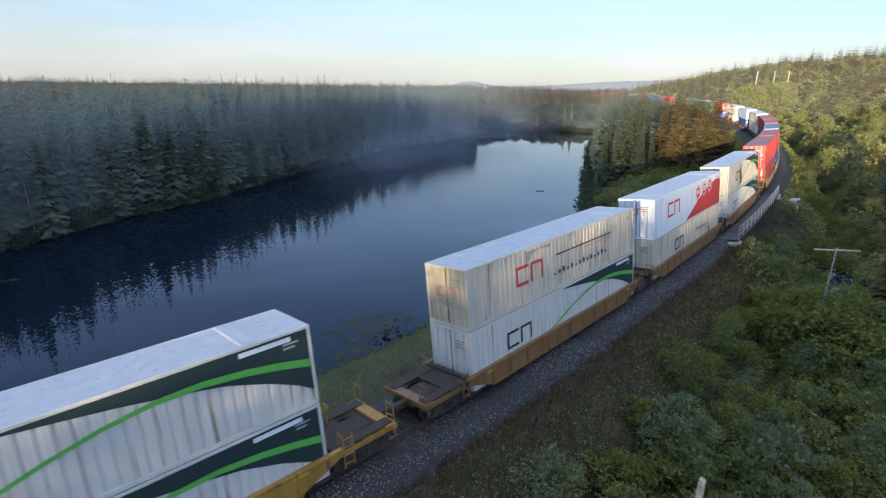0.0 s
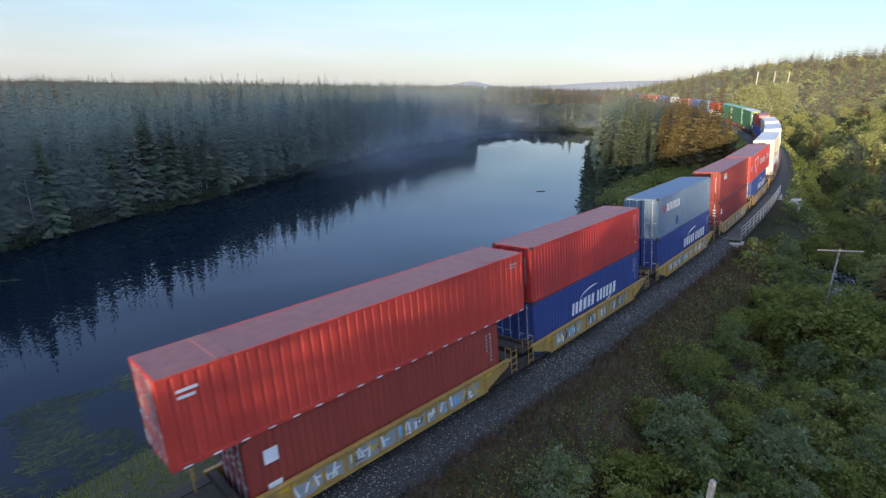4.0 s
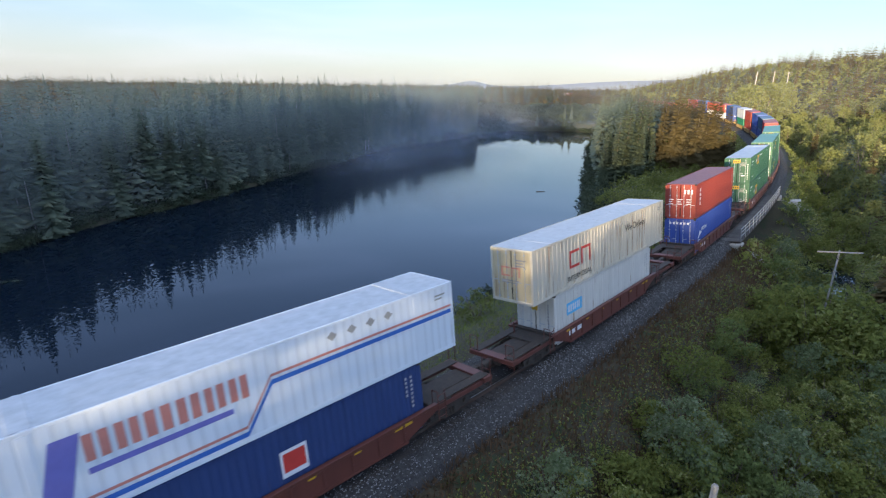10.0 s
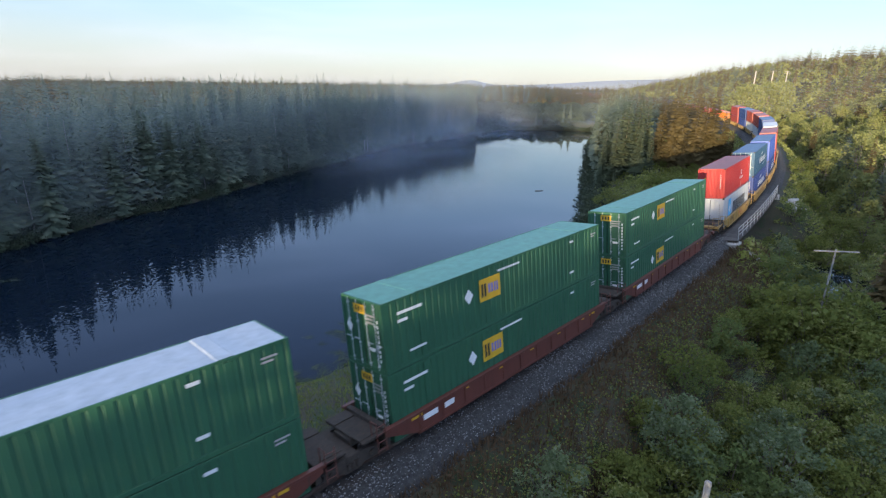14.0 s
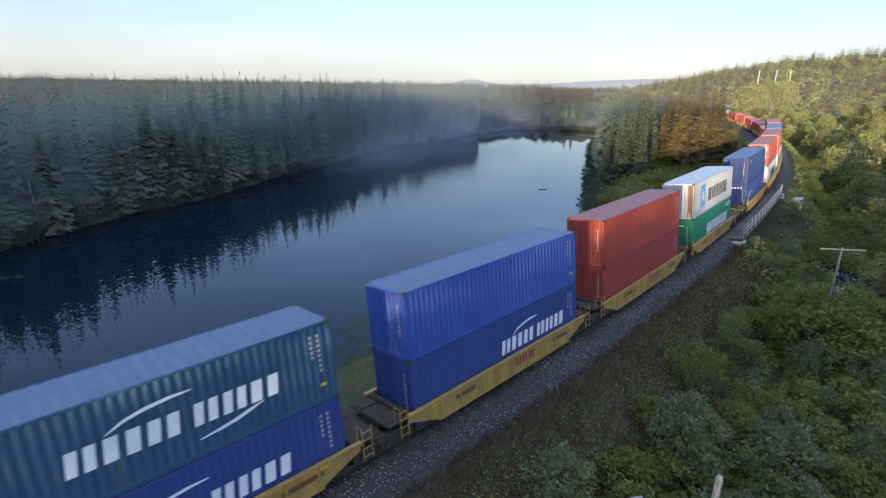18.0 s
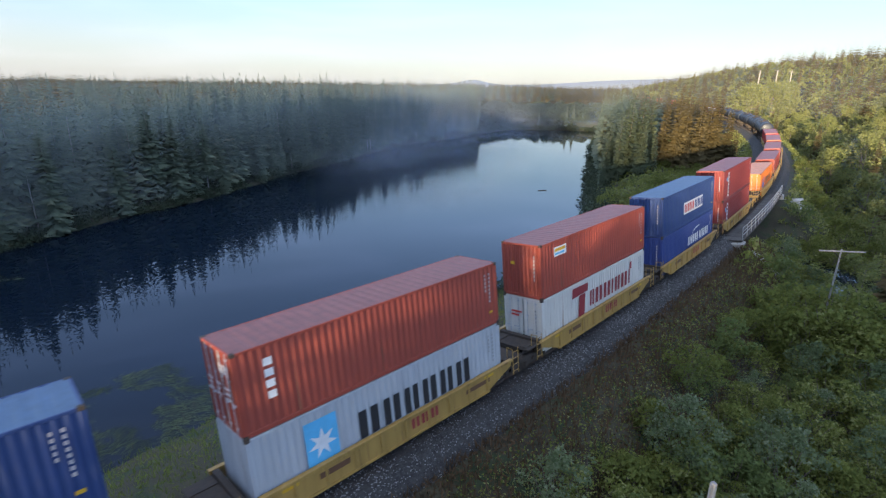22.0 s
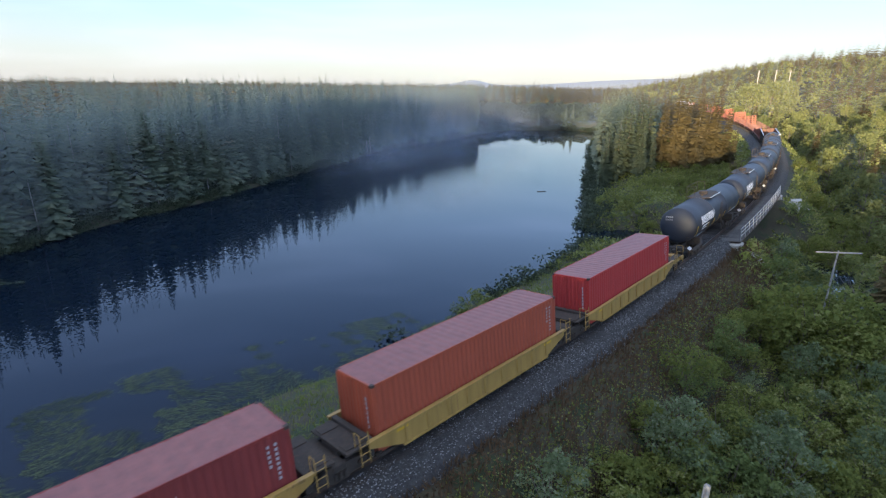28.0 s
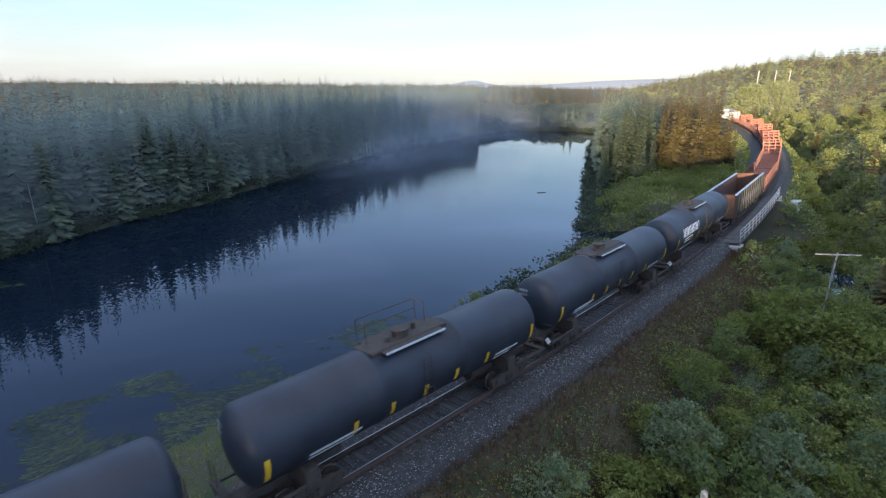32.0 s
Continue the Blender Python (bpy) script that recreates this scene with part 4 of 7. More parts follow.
def navy_40(m, e, L, W, H, c):
    m.bar(L * 0.06, L * 0.13, H * 0.30, H * 0.86, "white")
    m.put = lambda u, w: Vector((u - L / 2, -W / 2 - 0.016, w))
    for k in range(6):
        m.bar(L * 0.075, L * 0.115, H * (0.34 + 0.085 * k), H * (0.39 + 0.085 * k), "red")
    m.bar(L * 0.49, L * 0.57, H * 0.36, H * 0.70, "white")
    m.put = lambda u, w: Vector((u - L / 2, -W / 2 - 0.02, w))
    m.bar(L * 0.497, L * 0.563, H * 0.42, H * 0.66, "red")
    e.lines(0.3, 2.3, (0.5, 0.6, 0.5), 0.12, 0.14, "white")


def yellow_plate(big=0.24, w=0.35):
    def go(m, e, L, W, H, c):
        m.bar(L * big, L * big + 1.45, H * w, H * w + 1.05, "yellow")
        m.put = lambda u, w: Vector((u - L / 2, -W / 2 - 0.016, w))
        m.word(L * big + 0.12, H * w + 0.2, H * w + 0.82, [0.36], 0.06, "black")
        m.word(L * big + 0.6, H * w + 0.3, H * w + 0.74, [0.36, 0.3], 0.05, "violet")
        u = L * big - 1.0
        m.poly([(u, H * w + 0.5), (u + 0.28, H * w + 0.85), (u + 0.56, H * w + 0.5), (u + 0.28, H * w + 0.15)], "white")
        m.lines(L * 0.045, H * 0.78, (1.3, 0.5), 0.12, 0.2, "white")
        m.lines(L * 0.075, H * 0.2, (0.9,), 0.1, 0.2, "white")
        m.lines(L * 0.42, H * 0.84, (1.7,), 0.1, 0.2, "white")
        m.lines(L * 0.80, H * 0.84, (0.4,), 0.12, 0.2, "white")
        m.lines(L * 0.80, H * 0.25, (0.4,), 0.12, 0.2, "white")
        e.bar(0.9, 1.6, H * 0.80, H * 0.93, "yellow")
        e.put = lambda u, w: Vector((-L / 2 - 0.05, W / 2 - u, w))
        e.word(1.0, H * 0.83, H * 0.90, [0.15, 0.15, 0.15], 0.04, "black")
        e.poly([(0.3, H * 0.58), (0.5, H * 0.68), (0.7, H * 0.58), (0.5, H * 0.48)], "white")
        e.lines(1.7, H * 0.3, (0.35,), 0.14, 0.1, "white")
        for k in range(9):
            e.bar(2.3, 2.38, 0.5 + k * 0.2, 0.62 + k * 0.2, "white")
    return go


def tilted_row(m, e, L, W, H, c):
    m.ring(L * 0.07, L * 0.12, H * 0.62, H * 0.76, 0.12, "red", 0.1)
    m.word(L * 0.135, H * 0.60, H * 0.80, [0.5, 0.5, 0.5, 0.5, 0.5], 0.07, "white", 0.1)
    m.bar(L * 0.30, L * 0.34, H * 0.15, H * 0.35, "navy")


def panel_tag(u=0.10, w=0.70, c="white"):
    def go(m, e, L, W, H, ob):
        m.bar(L * u, L * u + 1.2, H * w, H * w + 0.5, c)
        m.put = lambda u_, w_: Vector((u_ - L / 2, -W / 2 - 0.016, w_))
        m.bar(L * u + 0.08, L * u + 1.1, H * w + 0.26, H * w + 0.42, "yellow")
        m.bar(L * u + 0.08, L * u + 1.0, H * w + 0.08, H * w + 0.18, "sky")
        e.bar(0.6, 0.85, H * 0.6, H * 0.66, "yellow")
    return go


def two_tags(m, e, L, W, H, c):
    m.bar(L * 0.05, L * 0.09, H * 0.60, H * 0.78, "white")
    m.bar(L * 0.05, L * 0.09, H * 0.22, H * 0.36, "white")
    for k in range(4):
        e.lines(0.25 + 0.55 * k, 2.2, (0.3, 0.25, 0.3), 0.1, 0.16, "white")


def upright_tag(m, e, L, W, H, c):
    m.bar(L * 0.125, L * 0.165, H * 0.10, H * 0.88, "white")
    m.disc(L * 0.095, H * 0.68, 0.2, "sky")
    m.put = lambda u, w: Vector((u - L / 2, -W / 2 - 0.016, w))
    for k in range(6):
        m.bar(L * 0.133, L * 0.157, H * (0.15 + 0.12 * k), H * (0.22 + 0.12 * k), "black")


def slanted_flags(m, e, L, W, H, c):
    m.poly([(L * 0.14, H * 0.30), (L * 0.20, H * 0.30), (L * 0.24, H * 0.66), (L * 0.18, H * 0.66)], "blue")
    m.poly([(L * 0.21, H * 0.30), (L * 0.27, H * 0.30), (L * 0.30, H * 0.50), (L * 0.23, H * 0.50)], "blue")
    m.poly([(L * 0.25, H * 0.56), (L * 0.30, H * 0.56), (L * 0.33, H * 0.72), (L * 0.27, H * 0.72)], "blue")
    a = m.word(L * 0.40, H * 0.36, H * 0.62, [0.52, 0.42, 0.42, 0.42, 0.42], 0.1, "brown")
    m.bar(a, a + 0.2, H * 0.47, H * 0.51, "brown")
    m.word(a + 0.3, H * 0.36, H * 0.64, [0.14, 0.14, 0.42, 0.4, 0.42], 0.1, "brown")


def big_maroon(m, e, L, W, H, c):
    m.poly([(L * 0.24, H * 0.72), (L * 0.245, H * 0.92), (L * 0.385, H * 0.90), (L * 0.38, H * 0.74)], "maroon")
    m.bar(L * 0.29, L * 0.345, H * 0.16, H * 0.72, "maroon", 0.1)
    m.word(L * 0.40, H * 0.38, H * 0.70, [0.5, 0.85, 0.85, 0.26, 0.7, 0.85, 0.26], 0.16, "maroon", 0.05)
    m.bar(L * 0.825, L * 0.845, H * 0.70, H * 0.86, "maroon")
    e.lines(0.5, 2.0, (0.7, 0.5), 0.1, 0.1, "red")


def wave_tag(m, e, L, W, H, c):
    m.word(L * 0.575, H * 0.55, H * 0.80, [0.5, 0.45, 0.4], 0.06, "white", 0.15)
    us = [L * 0.575 + 0.3 * k for k in range(7)]
    m.band(us, [H * q for q in (0.30, 0.38, 0.36, 0.28, 0.30, 0.38, 0.44)], [H * q for q in (0.40, 0.48, 0.47, 0.40, 0.42, 0.48, 0.50)], "white")
    e.word(0.5, 2.1, 2.4, [0.3, 0.3, 0.25], 0.06, "white")


def side_tag(m, e, L, W, H, c):
    for k in range(4):
        m.bar(L * 0.08 + 0.0, L * 0.08 + 0.3, H * (0.36 + 0.13 * k), H * (0.45 + 0.13 * k), "white")
    e.word(1.5, 2.1, 2.45, [0.22, 0.22, 0.2], 0.05, "white")
    for k in range(3):
        e.lines(0.3 + 0.7 * k, 1.6, (0.4, 0.3, 0.35), 0.07, 0.12, "white")


def flock(m, e, L, W, H, c):
    m.poly([(L * 0.06, H * 0.32), (L * 0.11, H * 0.60), (L * 0.16, H * 0.52), (L * 0.11, H * 0.44)], "white")
    m.poly([(L * 0.06, H * 0.28), (L * 0.10, H * 0.34), (L * 0.14, H * 0.30)], "white")
    m.word(L * 0.15, H * 0.56, H * 0.66, [0.2, 0.2, 0.2, 0.2, 0.2, 0.2], 0.06, "white")
    for k in range(6):
        e.bar(0.4 + 0.28 * k, 0.56 + 0.28 * k, H * 0.84, H * 0.90, "white")


def disc_end(m, e, L, W, H, c):
    m.word(L * 0.34, H * 0.30, H * 0.62, [0.62, 0.66, 0.62, 0.66, 0.62, 0.66, 0.62, 0.62, 0.68], 0.1, "white")
    m.lines(L * 0.83, H * 0.86, (1.5, 1.4), 0.1, 0.12, "white")
    e.disc(1.0, 1.5, 0.34, "white", 0.16)
    e.lines(0.5, 2.3, (1.3,), 0.1, 0.1, "white")


def gold_row(m, e, L, W, H, c):
    m.word(L * 0.06, H * 0.74, H * 0.86, [0.26, 0.26, 0.26, 0.26, 0.26], 0.05, "yellow")
    m.bar(L * 0.09, L * 0.15, H * 0.66, H * 0.70, "red")


def small_emblem(m, e, L, W, H, c):
    m.disc(L * 0.62, H * 0.58, 0.26, "white", 0.15)
    m.word(L * 0.56, H * 0.34, H * 0.44, [0.18] * 7, 0.05, "white")
    m.bar(L * 0.60, L * 0.63, H * 0.02, H * 0.24, "salmon")
    e.bar(0.6, 0.75, H * 0.66, H * 0.70, "yellow")


def slanted_red(m, e, L, W, H, c):
    m.word(L * 0.16, H * 0.26, H * 0.66, [1.15, 0.9, 1.15, 1.15, 1.15, 0.95], 0.16, "red", 0.12)
    m.poly([(L * 0.90, H * 0.5), (L * 0.915, H * 0.6), (L * 0.93, H * 0.5), (L * 0.915, H * 0.4)], "grey")
    e.word(0.5, 2.0, 2.3, [0.25, 0.2, 0.25, 0.25, 0.25, 0.2], 0.05, "salmon")


def blue_plate(m, e, L, W, H, c):
    m.bar(L * 0.10, L * 0.235, H * 0.48, H * 0.72, "sky")
    m.put = lambda u, w: Vector((u - L / 2, -W / 2 - 0.016, w))
    m.word(L * 0.112, H * 0.53, H * 0.67, [0.42, 0.36, 0.34], 0.08, "white")
    e.bar(1.0, 1.4, 1.9, 2.3, "yellow")


def rust_corner(m, e, L, W, H, c):
    star_panel(m, e, L, W, H, c)
    e.put = lambda u, w: Vector((-L / 2 - 0.03, W / 2 - u, w))
    for k in range(6):
        e.bar(W - 0.42 + 0.062 * k, W - 0.36 + 0.062 * k, 0.15 + 0.5 * abs(math.sin(k * 1.9)) * (k < 4), H - 0.13, "rust" if k % 2 else "brown")
        m.bar(0.02 + 0.03 * k, 0.05 + 0.03 * k, 0.2 + 0.25 * k, H - 0.15 - 0.2 * k * abs(math.sin(k)), "rust")


# ---- well wagons ----
def truck_meshes():
    g = Geo()
    for sy in (-1, 1):
        y0, y1 = sy * 0.94, sy * 1.12
        g.prism([(-1.25, 0.33), (-1.15, 0.24), (-0.55, 0.24), (-0.35, 0.12), (0.35, 0.12), (0.55, 0.24), (1.15, 0.24), (1.25, 0.33), (1.25, 0.58), (0.55, 0.74), (-0.55, 0.74), (-1.25, 0.58)], min(y0, y1), max(y0, y1), "y")
        for x in (-0.9, 0.9):
            g.tube((x, sy * 1.10, 0.46), (x, sy * 1.22, 0.46), 0.13, 10)
        for x in (-0.2, 0, 0.2):
            g.tube((x, sy * 1.14, 0.2), (x, sy * 1.14, 0.5), 0.075, 6)
    g.cbox(-0.28, 0.28, -1.15, 1.15, 0.5, 0.78, 0.03)
    cast = g.mesh("truck_frame", [GRIME])
    w = Geo()
    w.lathe([(-0.075, 0.0), (-0.075, 0.12), (-0.02, 0.14), (-0.03, 0.36), (-0.065, 0.38), (-0.065, 0.425), (0.04, 0.418), (0.065, 0.445), (0.075, 0.44), (0.07, 0.36), (0.02, 0.33), (0.03, 0.12), (0.075, 0.1), (0.075, 0.0)], 20)
    w.v = [(b, a, c) for a, b, c in w.v]
    wheel = w.mesh("wheel", [WHEEL], smooth=False)
    return cast, wheel


TRUCK, WHEEL_MESH = truck_meshes()


def truck(parent, x):
    t = part("truck", TRUCK, GRIME, parent, "cast steel truck, grimy with brake dust")
    t.location = (x, 0, 0)
    for dx in (-0.9, 0.9):
        for sy in (-1, 1):
            w = part("wheel", WHEEL_MESH, WHEEL, t)
            w.location, w.rotation_euler = (dx, sy * 0.7535, 0.43), (0, 0, 0 if sy < 0 else math.pi)


def ladder(g, x, y, z0, z1, w, dx=0.0, n=4):
    for a in (0, 1):
        g.tube((x + a * w, y, z0), (x + a * w, y, z1), 0.022, 6)
    for i in range(n):
        z = z0 + (i + 0.5) * (z1 - z0) / n
        g.tube((x, y, z), (x + w, y, z), 0.018, 6)


def well_wagon(size, paint_mat, label, front, rear, front_truck, deco="plain", seed=0):
    """One unit of a well wagon. front, rear: how far each end reaches from the middle; a reach over the well by more than 2.2 m is a coupler end."""
    hw = (12.55 if size == 40 else 16.5) / 2
    w = tagged(new("well_wagon"), label, "rail wagon", "well wagons of the train")
    rnd = random.Random(seed)
    for sy in (-1, 1):
        g = Geo()
        yo, yi = sy * 1.50, sy * 1.30
        a, b = min(yo, yi), max(yo, yi)
        g.cbox(-hw - 0.35, hw + 0.35, a, b, 1.14, 1.26, 0.012)
        g.prism([(-hw - 0.3, 1.145), (hw + 0.3, 1.145), (hw + 0.3, 0.92), (hw - 1.3, 0.33), (-hw + 1.3, 0.33), (-hw - 0.3, 0.92)], min(sy * 1.40, sy * 1.42), max(sy * 1.40, sy * 1.42), "y")
        g.prism([(-hw + 1.3, 0.345), (hw - 1.3, 0.345), (hw - 1.32, 0.25), (-hw + 1.32, 0.25)], min(sy * 1.30, sy * 1.47), max(sy * 1.30, sy * 1.47), "y")
        sill = part("side_sill", g, paint_mat, w)
        n = 9 if size == 40 else 11
        for i in range(n):
            x = -hw + 1.45 + i * (2 * hw - 2.9) / (n - 1)
            piece("rib", x - 0.05, x + 0.05, min(sy * 1.415, sy * 1.47), max(sy * 1.415, sy * 1.47), 0.36, 1.135, 0.01, paint_mat, sill)
        if sy < 0:
            m = Marks(lambda u, z: Vector((u, -1.432, z)))
            if deco == "graffiti":
                x = -hw + rnd.uniform(1.3, 2.2)
                while x < hw - 3.0:
                    k = rnd.uniform(1.8, 3.0)
                    tops = [rnd.uniform(0.9, 1.12) for q in range(9)]
                    lows = [rnd.uniform(0.34, 0.52) for q in range(9)]
                    m.put = lambda u, z: Vector((u, -1.432, z))
                    m.band([x + k * q / 8 for q in range(9)], lows, tops, "grey")
                    m.put = lambda u, z: Vector((u, -1.436, z))
                    u = x + 0.1
                    while u < x + k - 0.25:
                        z0, z1, wd = rnd.uniform(0.42, 0.62), rnd.uniform(0.8, 1.1), rnd.uniform(0.05, 0.13)
                        c = rnd.choice(["white", "white", "white", "black", "sky", "yellow"])
                        m.bar(u, u + wd, z0, z1, c, rnd.uniform(-0.5, 0.5))
                        if rnd.random() < 0.6:
                            zz = rnd.uniform(z0, z1 - 0.1)
                            m.bar(u, u + rnd.uniform(0.15, 0.35), zz, zz + wd * 0.8, c)
                        u += rnd.uniform(0.14, 0.3)
                    x += k + rnd.uniform(0.05, 0.6)
                m.put = lambda u, z: Vector((u, -1.432, z))
            elif deco == "yellow":
                m.word(hw * 0.05, 0.60, 1.04, [0.42, 0.42, 0.42], 0.1, "maroon")
                m.bar(-hw * 0.62, -hw * 0.42, 0.72, 0.95, "brown")
                m.bar(hw * 0.55, hw * 0.8, 0.75, 0.95, "brown")
            elif deco == "brown":
                m.word(hw * 0.2, 0.6, 1.0, [0.4, 0.4, 0.4], 0.1, "yellow")
                m.bar(-hw * 0.6, -hw * 0.42, 0.7, 0.9, "grey")
            elif deco == "oxide":
                m.bar(-hw * 0.80, -hw * 0.70, 0.7, 0.95, "white")
                m.bar(-hw * 0.66, -hw * 0.58, 0.7, 0.95, "white")
                for k in range(5):
                    m.bar(hw * (-0.5 + 0.3 * k), hw * (-0.5 + 0.3 * k) + 0.3, 0.99, 1.06, "yellow")
            m.bar(hw - 1.6, hw - 1.0, 0.98, 1.10, "yellow")
            m.bar(-hw + 1.0, -hw + 1.6, 0.98, 1.10, "yellow")
            m.done("marking", sill)
    for i in range(7):
        x = -hw + 0.4 + i * (2 * hw - 0.8) / 6
        piece("cross_member", x - 0.2, x + 0.2, -1.29, 1.29, 0.24, 0.355, 0.01, GRIME, w)
    for y in (-1.1, 1.1):
        piece("floor_strip", -hw + 0.1, hw - 0.1, y - 0.15, y + 0.15, 0.25, 0.345, 0.005, GRIME, w)
    for sx, reach in ((-1, front), (1, rear)):
        coup = reach - hw > 2.2
        ext = reach - hw - (0.75 if coup else 0.25)
        x0 = hw + 0.02
        X = lambda a, b: (min(sx * a, sx * b), max(sx * a, sx * b))
        piece("end_bulkhead", *X(x0, x0 + 0.25), -1.29, 1.29, 0.45, 1.25, 0.02, GRIME, w)
        piece("draft_sill", *X(x0 + 0.26, x0 + ext), -0.55, 0.55, 0.70, 1.01, 0.03, GRIME, w)
        piece("end_platform", *X(x0 + 0.26, x0 + min(ext, 1.3)), -1.29, 1.29, 1.02, 1.12, 0.015, GRIME, w, "grimy end platform")
        if coup:
            piece("end_beam", *X(x0 + ext - 0.5, x0 + ext), -1.4, 1.4, 0.88, 1.12, 0.02, paint_mat, w)
            for y in (-1.2, 1.2):
                piece("platform_beam", *X(x0 + 0.27, x0 + ext - 0.52), y - 0.09, y + 0.09, 0.8, 1.015, 0.015, paint_mat, w)
        wide = 1.28 if coup else 1.1
        for sy in (-1, 1):
            piece("walkway_grating", *X(x0 + 0.3, x0 + max(ext - 0.1, 0.6)), min(sy * wide, sy * (wide - 0.5)), max(sy * wide, sy * (wide - 0.5)), 1.125, 1.16, 0.005, GRIME, w)
        r = Geo()
        xl = sx * (x0 + 0.35) if sx > 0 else sx * (x0 + 0.75)
        ladder(r, xl, -1.50, 0.45, 1.75, 0.4)
        part("ladder", r, paint_mat, w, "short steel side ladder")
        r = Geo().path([(xl, -1.50, 1.75), (xl, -1.15, 1.75), (xl, -1.15, 1.12)], 0.02)
        if coup:
            xe = sx * (x0 + ext - 0.1)
            e_ = Geo().path([(xe, -1.38, 0.6), (xe, -1.38, 1.9), (xe, -0.9, 1.9), (xe, -0.9, 1.1)], 0.022)
            for k in range(3):
                e_.tube((xe, -1.38, 0.75 + 0.32 * k), (xe, -0.9, 0.75 + 0.32 * k), 0.018, 6)
            part("end_ladder", e_, paint_mat, w)
            part("grab_iron", Geo().path([(xe, 1.38, 1.1), (xe, 1.38, 1.9), (xe, 0.9, 1.9), (xe, 0.9, 1.1)], 0.022), paint_mat, w)
        part("grab_iron", r, paint_mat, w, "bent steel grab iron")
        if coup:
            c = Geo()
            c.cbox(*X(x0 + ext - 0.1, x0 + ext + 0.45), -0.14, 0.14, 0.72, 0.98, 0.03)
            c.cbox(*X(x0 + ext + 0.40, x0 + ext + 0.76), -0.2, 0.12, 0.68, 1.0, 0.05)
            part("coupler", c, GRIME, w)
            b = Geo()
            b.lathe([(0, 0.22), (0.05, 0.25), (0.08, 0.22), (0.05, 0.19), (0, 0.22)], 14)
            b.v = [(sx * (x0 + 0.9) + p[0], 0.7 + p[1], 1.75 + p[2]) for p in b.v]
            b.tube((sx * (x0 + 0.9) + 0.04, 0.7, 1.12), (sx * (x0 + 0.9) + 0.04, 0.7, 1.75), 0.04, 6)
            part("hand_brake", b, paint_mat, w)
            truck(w, sx * (hw + 1.35))
        elif sx > 0:
            truck(w, reach)
    return w


def ride(ob, at, z=0.0):
    TRAIN.append((ob, at, z))
    return ob


